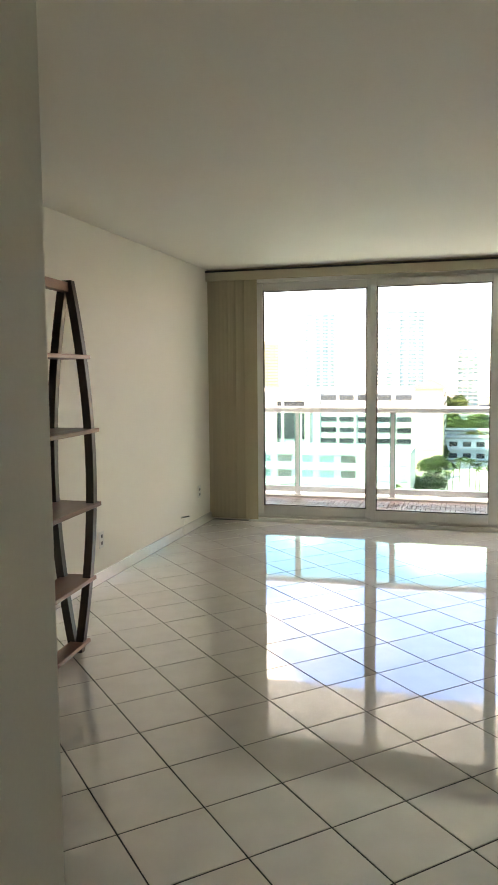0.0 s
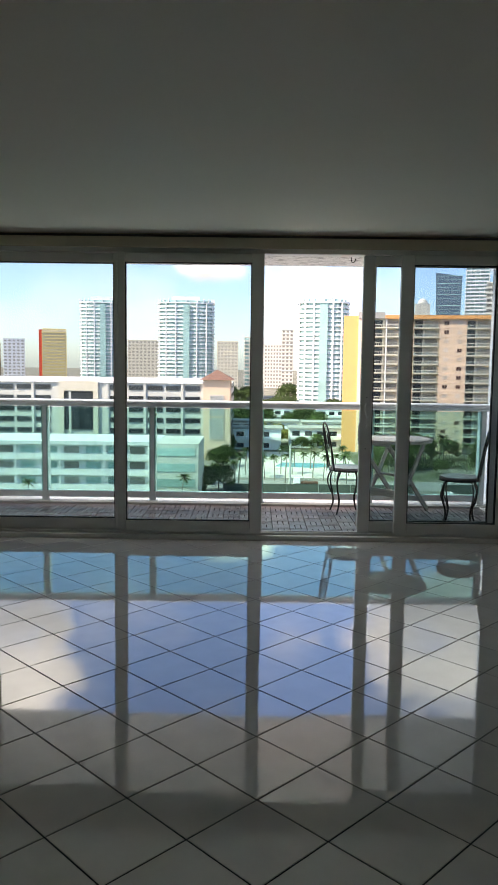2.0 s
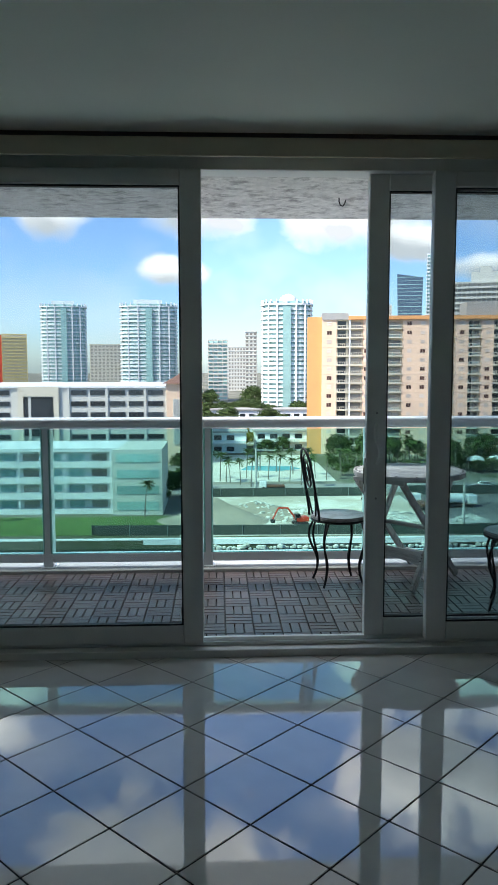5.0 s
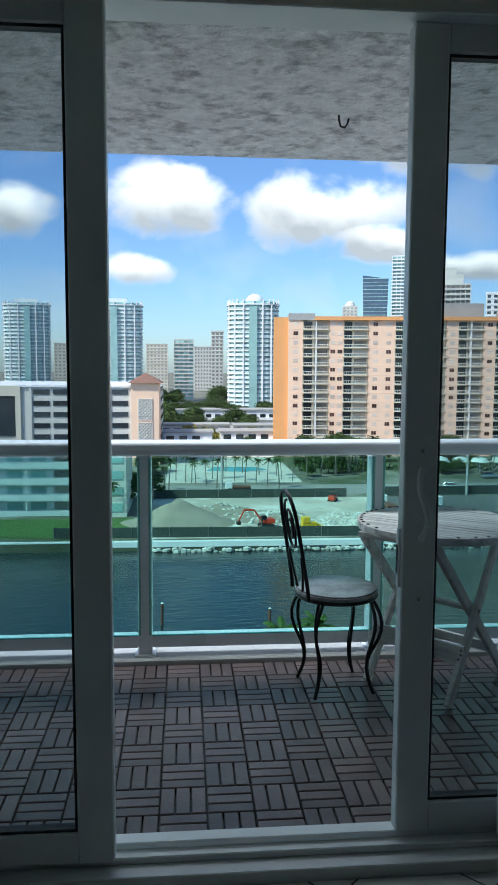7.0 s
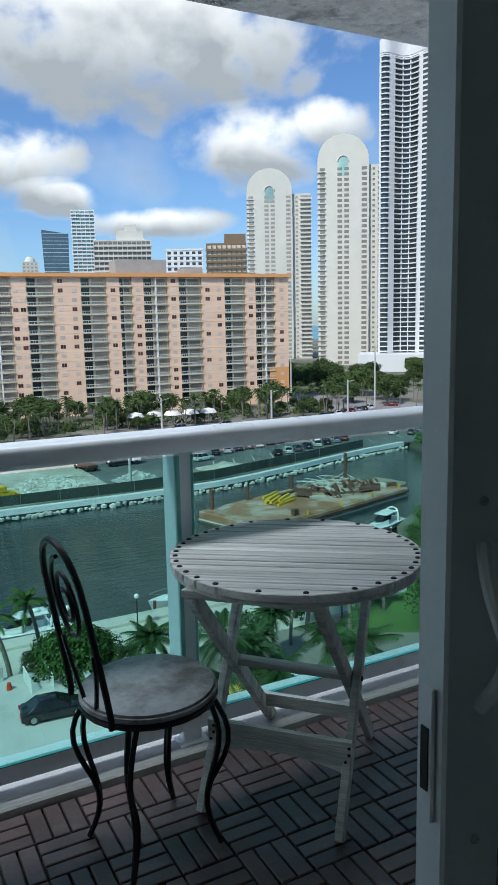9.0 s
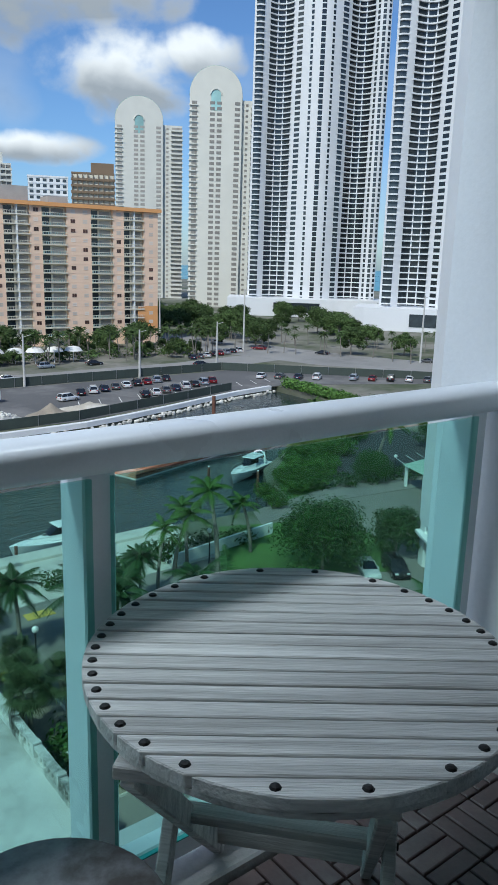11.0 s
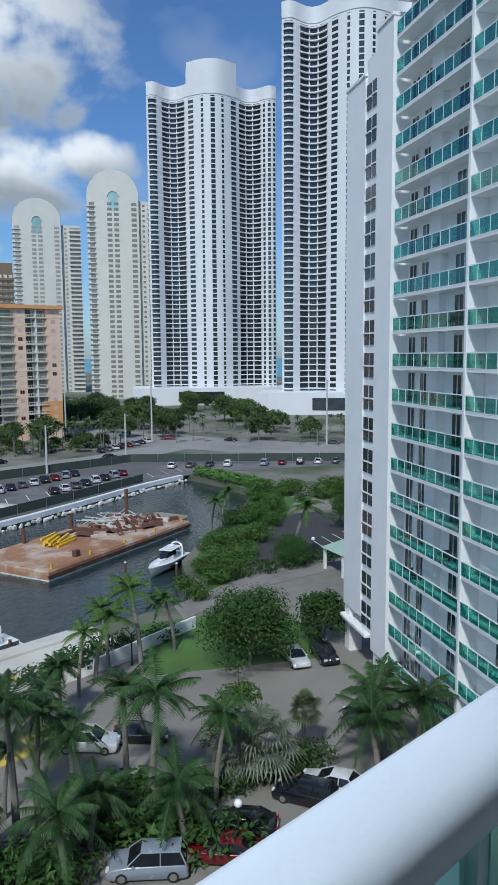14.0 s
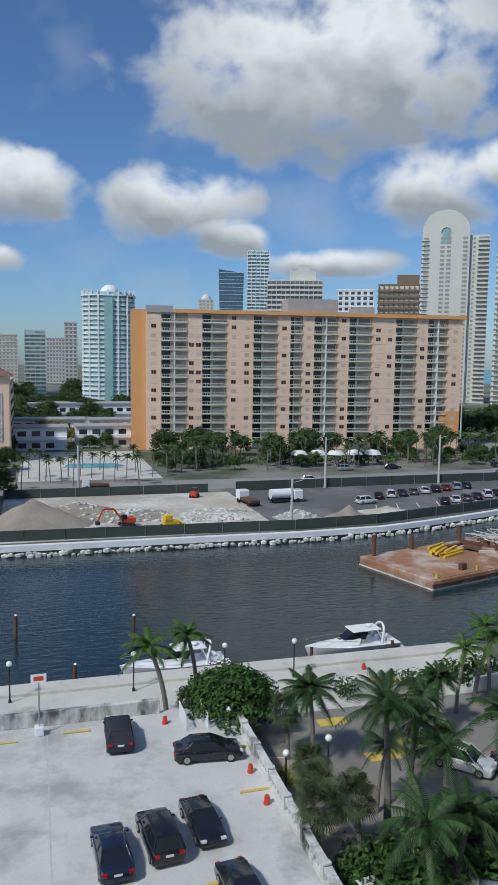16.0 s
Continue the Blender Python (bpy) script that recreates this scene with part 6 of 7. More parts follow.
# ---- cars ----
def car(paint, label, suv=False, m=None, cover=False):
    t = thing("car", label, "car", m, group="parked cars")
    L, W, H = (4.6, 1.86, 1.68) if suv else (4.7, 1.82, 1.44)
    z0, belt = 0.22, (0.98 if suv else 0.88)
    prof = [(-L / 2, z0 + 0.1), (-L / 2 + 0.05, belt - 0.12), (-L / 2 + 0.2, belt), (L / 2 - 1.25, belt - 0.01), (L / 2 - 0.25, belt - 0.16), (L / 2, belt - 0.4), (L / 2 - 0.03, z0 + 0.08), (L / 2 - 0.2, z0), (-L / 2 + 0.15, z0)]
    k = len(prof)
    gg = Geo()
    cols = []
    for y, sx, sz in ((-W / 2, 0.96, 0.0), (-W / 2 * 0.86, 1.0, 0.03), (W / 2 * 0.86, 1.0, 0.03), (W / 2, 0.96, 0.0)):
        cols.append([(x * sx, y, z + (sz if z > 0.7 else 0)) for x, z in prof])
    gg.add([p for c in cols for p in c], [(c * k + i, c * k + (i + 1) % k, (c + 1) * k + (i + 1) % k, (c + 1) * k + i) for c in range(3) for i in range(k)] + [tuple(range(k - 1, -1, -1)), tuple(3 * k + i for i in range(k))])
    body = part("body", gg, paint, t, bevel=0.035, smooth=True)
    rf, rr = (0.35, -L / 2 + 0.45) if suv else (0.15, -L / 2 + 1.25)
    wf, wr = L / 2 - 1.2, (-L / 2 + 0.12 if suv else -L / 2 + 0.55)
    a, b = W / 2 - 0.06, W / 2 - 0.27
    lo = [(wr, -a, belt), (wf, -a, belt), (wf, a, belt), (wr, a, belt)]
    hi = [(rr, -b, H - 0.05), (rf, -b, H - 0.05), (rf, b, H - 0.05), (rr, b, H - 0.05)]
    part("cabin_glass", Geo().add(lo + hi, [(0, 1, 5, 4), (1, 2, 6, 5), (2, 3, 7, 6), (3, 0, 4, 7), (4, 5, 6, 7)]), "cover" if cover else "carglass", t, "dark glazing of the cabin")
    part("roof", Geo().add([(x * 1.02, y * 1.03, z - 0.01) for x, y, z in hi] + [(x * 0.94, y * 0.9, H) for x, y, _ in hi], [(0, 1, 5, 4), (1, 2, 6, 5), (2, 3, 7, 6), (3, 0, 4, 7), (4, 5, 6, 7)]), paint, t, smooth=True)
    for i in range(4):
        s = -1 if i < 2 else 1
        p0, p1 = (Vector(lo[0 if s < 0 else 3]), Vector(hi[0 if s < 0 else 3])) if i % 2 == 0 else (Vector(lo[1 if s < 0 else 2]), Vector(hi[1 if s < 0 else 2]))
        part("pillar", Geo().tube([p0, p1], 0.045, 5), paint, t)
    xm = (rf + rr) / 2
    for s in (-1, 1):
        part("pillar", Geo().tube([(xm, s * (a + 0.005), belt), (xm, s * (b + 0.012), H - 0.05)], 0.035, 5), paint, t)
        part("mirror", Geo().ball((wf - 0.35, s * (W / 2 + 0.06), belt + 0.08), 0.1, 8, (0.8, 1, 0.7)), paint, t)
        part("headlight", Geo().box(L / 2 - 0.3, L / 2 - 0.03, s * 0.62 - 0.16, s * 0.62 + 0.16, belt - 0.3, belt - 0.17), "headl", body)
        part("tail_light", Geo().box(-L / 2 - 0.01, -L / 2 + 0.12, s * 0.68 - 0.14, s * 0.68 + 0.14, belt - 0.25, belt - 0.06), "taill", body)
        for x in (-L / 2 + 0.85, L / 2 - 0.9):
            wh = part("wheel", Geo().tube([(x, s * (W / 2 - 0.2), 0.33), (x, s * (W / 2 + 0.01), 0.33)], 0.33, 16), "tyre", t)
            part("rim", Geo().tube([(x, s * (W / 2 + 0.005), 0.33), (x, s * (W / 2 + 0.02), 0.33)], 0.21, 12), "rim", wh)
    part("number_plate", Geo().box(-L / 2 - 0.012, -L / 2 + 0.02, -0.22, 0.22, belt - 0.28, belt - 0.16), "plastic", body)
    return t


SMALL = Matrix.Scale(0.92, 4)
cars = {
    "black": car("car_black", "black parked saloon car", m=pose(10.2, 45.4, DK, 0, 0, -6) @ SMALL),
    "suvblack": car("car_black", "black parked sport utility car", True, pose(5.9, 37.6, DK, 0, 0, 95) @ SMALL),
    "navy": car("car_navy", "dark blue parked saloon car", m=pose(3.4, 37.0, DK, 0, 0, 93) @ SMALL),
    "silver": car("car_silver", "silver-blue parked sport utility car", True, pose(22.4, 30.6, GZ + 0.03, 0, 0, 138) @ SMALL),
    "white": car("car_white", "white parked saloon car", m=pose(34.9, 28.3, GZ + 0.03, 0, 0, 112) @ SMALL),
    "suvwhite": car("car_white", "white parked sport utility car", True, pose(27.2, 43.4, GZ + 0.03, 0, 0, -48) @ SMALL),
    "red": car("car_red", "dark red parked saloon car", m=pose(25.9, 28.6, GZ + 0.03, 0, 0, 128) @ SMALL),
    "grey": car("car_grey", "grey parked saloon car", m=pose(43.6, 31.8, GZ + 0.03, 0, 0, 120) @ SMALL),
}
cc = car("cover", "car under a dark fabric cover on the deck", True, pose(5.0, 48.9, DK, 0, 0, 88) @ SMALL, cover=True)
for key, x, y, z, a in (("black", 8.3, 38.3, DK, -84), ("black", 9.0, 32.6, DK, -84), ("silver", 3.7, 32.0, DK, 91), ("black", 28.3, 29.6, GZ + 0.03, 128), ("suvblack", 32.9, 28.9, GZ + 0.03, 112),
                        ("white", 48.0, 43.0, GZ + 0.03, 240), ("suvblack", 50.2, 41.6, GZ + 0.03, 240), ("black", 30.4, 41.8, GZ + 0.03, -48), ("white", 15.6, 33.4, GZ + 0.03, 100)):
    copy_thing(cars[key], pose(x, y, z, 0, 0, a) @ SMALL)
rnd = random.Random(17)
kinds = list(cars)
for i in range(9):
    copy_thing(cars[kinds[(i * 5) % 8]], pose(66 + 3.1 * i, 138 + 1.0 * i, GZ + 0.07, 0, 0, 68 + rnd.uniform(-3, 3)))
for i in range(8):
    copy_thing(cars[kinds[(i * 3 + 1) % 8]], pose(76 + 3.2 * i, 130 + 1.25 * i, GZ + 0.07, 0, 0, 68 + rnd.uniform(-3, 3)))
for i in range(10):
    if i != 4:
        copy_thing(cars[kinds[(i * 3 + 4) % 8]], pose(113 + 3.6 * i, 139 - 2.6 * i, GZ + 0.07, 0, 0, 35 + rnd.uniform(-3, 3)))
for x, y, a in ((61, 133, 10), (150, 186, 130), (160, 168, 115), (175, 140, 110), (147, 205, 110), (60, 161, 3), (112, 163, 8), (75, 176, 0), (88, 176, 0), (182, 128, 112)):
    copy_thing(cars[kinds[int(x) % 8]], pose(x, y, GZ + 0.09, 0, 0, a))
for i in range(8):
    copy_thing(cars[kinds[(i * 5 + 2) % 8]], pose(118 + 3.2 * i, 176 + 1.2 * i, GZ + 0.05, 0, 0, 70))

# van and trucks of the building site
def truck(m, tank):
    t = thing("site_truck", "white site truck parked on the asphalt", "truck", m, group="site trucks")
    part("cab", Geo().box(1.6, 3.4, -1.05, 1.05, 0.6, 2.4), "gel", t, bevel=0.12)
    part("windscreen", Geo().box(3.3, 3.42, -0.9, 0.9, 1.5, 2.2), "carglass", t)
    part("chassis", Geo().box(-3.2, 3.2, -0.9, 0.9, 0.5, 0.75), "black", t)
    if tank:
        part("tank", Geo().tube([(-3.0, 0, 1.7), (1.3, 0, 1.7)], 0.95, 16), "gel", t, smooth=True)
    else:
        part("bed", Geo().box(-3.1, 1.4, -1.05, 1.05, 0.75, 1.2), "rustd", t, bevel=0.05)
    for x in (-2.2, 2.3):
        for s in (-1, 1):
            part("wheel", Geo().tube([(x, s * 0.75, 0.45), (x, s * 1.05, 0.45)], 0.45, 14), "tyre", t)
    return t


truck(pose(46, 137.5, GZ + 0.06, 0, 0, 4), True)
truck(pose(38.5, 137, GZ + 0.06, 0, 0, 100), False)
truck(pose(12, 160, GZ + 0.06, 0, 0, 180) @ Matrix.Diagonal((0.85, 0.85, 0.85, 1)), False)

# ---- boats and barge ----
def boat(m, L, label):
    t = thing("motor_boat", label, "boat", m, group="moored boats")
    W = L * 0.29
    gg = Geo()
    n, rows = 14, []
    for i in range(n + 1):
        u = i / n
        w = W / 2 * (1 - max(u - 0.45, 0) ** 2 / 0.32) if u < 1 else 0.02
        w = max(w, 0.03)
        sheer = 0.1 * L * (1 + 0.25 * u * u)
        x = -L / 2 + L * u
        rows.append([(x, -w, sheer), (x - 0.04 * L * u, -w * 0.8, 0.03 * L), (x - 0.07 * L * u, 0, -0.045 * L), (x - 0.04 * L * u, w * 0.8, 0.03 * L), (x, w, sheer)])
    gg.add([p for r in rows for p in r], [(i * 5 + j, (i + 1) * 5 + j, (i + 1) * 5 + j + 1, i * 5 + j + 1) for i in range(n) for j in range(4)] + [tuple(i * 5 + 4 for i in range(n + 1)) + tuple(i * 5 for i in range(n, -1, -1)), (0, 1, 2, 3, 4)])
    part("hull", gg, "gel", t, "white fibreglass hull", smooth=True)
    part("stripe", Geo().box(-L * 0.48, L * 0.1, -W / 2 - 0.015, W / 2 + 0.015, 0.045 * L, 0.062 * L), "car_black", t, "dark waterline stripe")
    h = 0.1 * L
    part("foredeck", Geo().add([(-0.05 * L, -W * 0.36, h), (0.34 * L, -W * 0.1, h * 1.15), (0.34 * L, W * 0.1, h * 1.15), (-0.05 * L, W * 0.36, h), (-0.08 * L, -W * 0.3, h * 1.75), (0.2 * L, -W * 0.1, h * 1.5), (0.2 * L, W * 0.1, h * 1.5), (-0.08 * L, W * 0.3, h * 1.75)],
         [(0, 1, 5, 4), (1, 2, 6, 5), (2, 3, 7, 6), (3, 0, 4, 7), (4, 5, 6, 7)]), "gel", t, bevel=0.05, smooth=True)
    part("windscreen", Geo().add([(-0.12 * L, -W * 0.33, h * 1.6), (0.1 * L, -W * 0.2, h * 1.6), (0.1 * L, W * 0.2, h * 1.6), (-0.12 * L, W * 0.33, h * 1.6), (-0.16 * L, -W * 0.28, h * 2.3), (0.0, -W * 0.2, h * 2.3), (0.0, W * 0.2, h * 2.3), (-0.16 * L, W * 0.28, h * 2.3)],
         [(0, 1, 5, 4), (1, 2, 6, 5), (2, 3, 7, 6), (3, 0, 4, 7)]), "carglass", t, "dark wraparound windscreen")
    part("hardtop", Geo().box(-0.3 * L, 0.02 * L, -W * 0.33, W * 0.33, h * 2.35, h * 2.5), "gel", t, bevel=0.06)
    for s in (-1, 1):
        part("strut", Geo().tube([(-0.33 * L, s * W * 0.38, h), (-0.25 * L, s * W * 0.3, h * 2.4)], 0.06, 6), "gel", t)
        part("bow_rail", Geo().tube([(-0.02 * L, s * W * 0.42, h * 1.6), (0.25 * L, s * W * 0.34, h * 1.75), (0.45 * L, s * W * 0.1, h * 1.9), (0.49 * L, 0, h * 1.9)], 0.025, 5), "rim", t, "thin steel bow rail")
    part("cockpit_seat", Geo().box(-0.42 * L, -0.36 * L, -W * 0.3, W * 0.3, h * 0.9, h * 1.4), "canvas", t, bevel=0.05)
    part("swim_platform", Geo().box(-0.57 * L, -0.5 * L, -W * 0.4, W * 0.4, 0.02 * L, 0.035 * L), "gel", t)
    arch = [(-0.3 * L - 0.05 * L * math.sin(math.pi * k / 10), W * 0.37 * math.cos(math.pi * k / 10), h + h * 1.75 * math.sin(math.pi * k / 10) ** 0.6) for k in range(11)]
    part("radar_arch", Geo().tube(arch, 0.12, 8), "gel", t, "white radar arch", smooth=True)
    part("dark_hull_band", Geo().add([(x, y * k, z) for k in (1.012,) for x, y, z in [(-L * 0.5, -W * 0.41, 0.035 * L), (L * 0.3, -W * 0.27, 0.035 * L), (L * 0.3, -W * 0.31, 0.06 * L), (-L * 0.5, -W * 0.455, 0.06 * L)]]
         + [(x, y * 1.06, z) for x, y, z in [(-L * 0.5, -W * 0.41, 0.035 * L), (L * 0.3, -W * 0.27, 0.035 * L), (L * 0.3, -W * 0.31, 0.06 * L), (-L * 0.5, -W * 0.455, 0.06 * L)]], [(0, 1, 2, 3), (7, 6, 5, 4), (0, 4, 5, 1), (1, 5, 6, 2), (2, 6, 7, 3), (3, 7, 4, 0)]), "car_navy", t)
    part("hatch", Geo().box(0.1 * L, 0.14 * L, -0.2, 0.2, h * 1.5, h * 1.62), "carglass", t)
    part("radar", Geo().ball((-0.2 * L, 0, h * 2.65), 0.04 * L, 10, (1, 1, 0.45)), "gel", t)
    part("antenna", Geo().tube([(-0.27 * L, 0.2, h * 2.5), (-0.32 * L, 0.2, h * 3.4)], 0.02, 5), "rim", t)
    return t


yacht = boat(pose(29.0, 66.4, WZ + 0.25, 0, 0, 184), 9.6, "white motor yacht moored at the sea wall")
copy_thing(yacht, pose(11.6, 65.8, WZ + 0.25, 0, 0, 182))
copy_thing(yacht, pose(61.0, 77.0, WZ + 0.25, 0, 0, 205))
bg = thing("barge", "rusty flat work barge loaded with scrap steel", "barge", pose(61, 94.6, WZ, 0, 0, 16.5))
hull = part("hull", Geo().box(-16.2, 16.2, -7, 7, -0.4, 1.25), "rust", bg, bevel=0.12)
part("deck", Geo().box(-15.9, 15.9, -6.7, 6.7, 1.25, 1.32), "rust", bg)
for s in (-1, 1):
    part("rubbing_strake", Geo().box(-16.3, 16.3, s * 7.06 - 0.1, s * 7.06 + 0.1, 0.55, 0.8), "rustd", hull)
part("waterline", Geo().box(-16.24, 16.24, -7.04, 7.04, -0.3, 0.18), "rock", hull, "pale weathered waterline")
part("float", Geo().box(16.6, 21.5, -3.4, 3.2, -0.3, 0.85), "soil", bg, "low float moored at the end", bevel=0.3)
rnd = random.Random(6)
for i in range(40):
    a = rnd.uniform(0, 3.14)
    x, y, z = rnd.uniform(4, 13), rnd.uniform(0.5, 5.5), rnd.uniform(1.5, 2.6)
    part("pale_pipe", Geo().tube([(x - 1.6 * math.cos(a), y - 1.6 * math.sin(a), z - rnd.uniform(0, 0.6)), (x + 1.6 * math.cos(a), y + 1.6 * math.sin(a), z)], 0.07, 5), "rock", bg)
for x, y in ((1.5, 2.0), (4.5, -0.5), (8, -3)):
    part("steel_plate", Geo().box(-2.2, 2.2, -1.3, 1.3, 0, 0.12, pose(x, y, 1.5, 6, 3, 20 * x)), "rustd", bg, "brown steel plate")
for i in range(9):
    part("yellow_beam", Geo().box(-2.2, 2.2, -0.18, 0.18, 0, 0.36, pose(-4.5 + rnd.uniform(-1, 1), 0.3 + i * 0.42, 1.32 + 0.3 * (i % 3), 0, 0, 24 + rnd.uniform(-16, 16))), "yellow", bg, "yellow steel beam")
for i in range(26):
    part("pipe", Geo().tube([(3 + 0.42 * i, rnd.uniform(-4, -1), 1.34), (3 + 0.42 * i + rnd.uniform(-0.2, 0.2), rnd.uniform(-3, 0), 1.4 + rnd.uniform(0.6, 1.7))], 0.16, 8), "rustd", bg)
for i in range(34):
    w = rnd.uniform(0.4, 2.8)
    part("scrap", Geo().box(-w, w, -0.3, 0.3, 0, rnd.uniform(0.2, 0.7), pose(rnd.uniform(-1, 14.5), rnd.uniform(-4.5, 5.5), 1.32, 0, 0, rnd.uniform(0, 180))), rnd.choice(["rustd", "rust", "rock", "rustd"]), bg)
for x, y, h in ((-14.5, 6, 3.0), (14.2, 4.2, 4.6), (-7.0, 6.3, 2.0), (3, 6.3, 2.2)):
    part("spud", Geo().tube([(x, y, -0.3), (x, y, 1.3 + h)], 0.3, 10), "rustd", bg)
part("winch", Geo().box(-9.5, -8.6, -5.6, -4.9, 1.32, 2.2), "rustd", bg, bevel=0.05)
for i in range(5):
    part("bollard", Geo().tube([(-15 + 7.4 * i, -6.4, 1.32), (-15 + 7.4 * i, -6.4, 1.9)], 0.16, 8), "yellow", bg)
for x, y, h in ((9.0, 73.5, 3.2), (-2.2, 78.5, 2.4), (3, 66, 1.8), (13.2, 67.5, 1.9), (24.3, 64.6, 2.0), (32.5, 64.6, 1.9), (53.8, 76, 2.6), (57, 70, 3), (66, 80, 2)):
    pl = thing("mooring_pile", "dark wooden mooring pile in the water", "pile", pose(x, y, WZ - 0.6), group="mooring piles")
    part("post", Geo().tube([(0, 0, 0), (0.05, 0, h + 0.6)], 0.16, 8), "rustd", pl)
    part("cap", Geo().tube([(0.05, 0, h + 0.6), (0.05, 0, h + 0.72)], 0.17, 8, 0.05), "white", pl)

# ---- site machines and heaps ----
ex = thing("excavator", "red crawler excavator with a raised arm", "excavator", pose(14.0, 122.5, GZ + 0.04, 0, 0, 190) @ Matrix.Diagonal((0.75, 0.75, 0.75, 1)))
for s in (-1, 1):
    part("track", Geo().box(-1.7, 1.7, s * 1.1 - 0.3, s * 1.1 + 0.3, 0, 0.8), "black", ex, bevel=0.25)
part("house", Geo().box(-1.8, 1.2, -1.2, 1.2, 0.9, 1.9), "red", ex, bevel=0.1)
part("cab", Geo().box(0.2, 1.4, 0.2, 1.2, 0.9, 2.7), "carglass", ex, bevel=0.08)
part("boom", Geo().tube([(1.0, -0.3, 1.5), (2.8, -0.3, 3.9), (5.0, -0.3, 4.0)], 0.24, 6), "red", ex)
part("arm", Geo().tube([(5.0, -0.3, 4.0), (6.3, -0.3, 1.5)], 0.18, 6), "red", ex)
part("bucket", Geo().box(5.8, 6.8, -0.9, 0.3, 0.7, 1.5), "black", ex, bevel=0.15)
bd = thing("bulldozer", "yellow bulldozer with a blade", "bulldozer", pose(20.5, 119, GZ + 0.04, 0, 0, 10) @ Matrix.Diagonal((0.8, 0.8, 0.8, 1)))
for s in (-1, 1):
    part("track", Geo().box(-1.8, 1.8, s * 1.0 - 0.3, s * 1.0 + 0.3, 0, 0.95), "black", bd, bevel=0.25)
part("body", Geo().box(-1.4, 1.9, -0.7, 0.7, 0.8, 1.8), "yellow", bd, bevel=0.12)
part("cab", Geo().box(-1.3, 0.3, -0.8, 0.8, 1.8, 2.9), "yellow", bd, bevel=0.1)
part("blade", Geo().box(2.3, 2.6, -1.8, 1.8, 0.1, 1.3), "yellow", bd, bevel=0.05)
cr = thing("skid_loader", "red and white compact loader on the site", "loader", pose(30, 146, GZ + 0.04, 0, 0, 60) @ Matrix.Diagonal((0.8, 0.8, 0.8, 1)))
part("body", Geo().box(-1.2, 1.2, -0.8, 0.8, 0.4, 1.6), "red", cr, bevel=0.1)
part("cab", Geo().box(-0.6, 0.6, -0.7, 0.7, 1.6, 2.4), "carglass", cr, bevel=0.05)
for x in (-0.7, 0.7):
    for s in (-1, 1):
        part("wheel", Geo().tube([(x, s * 0.7, 0.42), (x, s * 1.0, 0.42)], 0.42, 12), "tyre", cr)


def heap(name, label, x, y, r, h, material, rocks=0):
    t = thing(name, label, "heap", pose(x, y, GZ + 0.02))
    n, k = 9, 26
    gg = Geo()
    rnd = random.Random(int(x * 7 + y))
    vs = []
    for i in range(n + 1):
        u = i / n
        for j in range(k):
            a = 2 * math.pi * j / k
            f = 1 + 0.28 * noise.noise(Vector((x + 1.3 * math.cos(a), y + 1.3 * math.sin(a), u * 2)))
            vs.append((r * u * f * math.cos(a) * 1.25, r * u * f * math.sin(a), h * (1 - u) ** 1.15 * (1 + 0.35 * noise.noise(Vector((x + 2.5 * u * math.cos(a), y + 2.5 * u * math.sin(a), 5))))))
    gg.add(vs, [(i * k + j, (i + 1) * k + j, (i + 1) * k + (j + 1) % k, i * k + (j + 1) % k) for i in range(n) for j in range(k)])
    part("mound", gg, material, t, smooth=True)
    st = Geo()
    for _ in range(rocks):
        a, u = rnd.uniform(0, 6.28), rnd.random()
        st.ball((r * u * math.cos(a) * 1.2, r * u * math.sin(a), h * (1 - u) * 0.95), rnd.uniform(0.15, 0.5), 6, (1, 0.8, 0.7))
    if rocks:
        tagged(part("stones", st, "rock", t), kind="stuff")


heap("soil_mound", "tall mound of dug soil on the site", -1, 127, 7.5, 4.2, "soil")
heap("rubble_heap", "grey rubble heap on the lot", 43.5, 123, 3.4, 1.5, "roofgrey", 90)
heap("sand_heap", "low brown sand heap by the canal fence", 52, 120.5, 3.6, 2.0, "soil")
heap("sand_heap", "low pale sand heap by the canal fence", 61, 123.8, 4.2, 1.3, "sand")
heap("rubble_strip", "broken pale rubble on the site ground", 24, 124, 5.0, 0.5, "sand", 120)
heap("rubble_strip", "churned pale rubble beside the excavator", 31, 128, 6.0, 0.7, "sand", 160)
heap("rubble_strip", "churned grey rubble in the pit", 15, 131, 6.5, 0.6, "soil", 150)
heap("soil_mound", "low mound of dark dug soil", 7, 137, 5.0, 1.6, "soil", 40)
for i in range(5):
    tn = thing("canopy_tent", "white scalloped canvas canopy", "canopy", pose(66 + 5.0 * i, 186 - 0.5 * i, GZ), group="canopies")
    pts = [(2.4 * math.cos(a), 2.4 * math.sin(a)) for a in [2 * math.pi * k / 12 for k in range(12)]]
    part("canvas", Geo().add([(x, y, 3.0) for x, y in pts] + [(x * 0.7, y * 0.7, 3.9) for x, y in pts] + [(0, 0, 4.3)], [(k, (k + 1) % 12, 12 + (k + 1) % 12, 12 + k) for k in range(12)] + [(12 + k, 12 + (k + 1) % 12, 24) for k in range(12)]), "canvas", tn)
    part("pole", Geo().tube([(0, 0, 0), (0, 0, 4.2)], 0.08, 6), "white", tn)


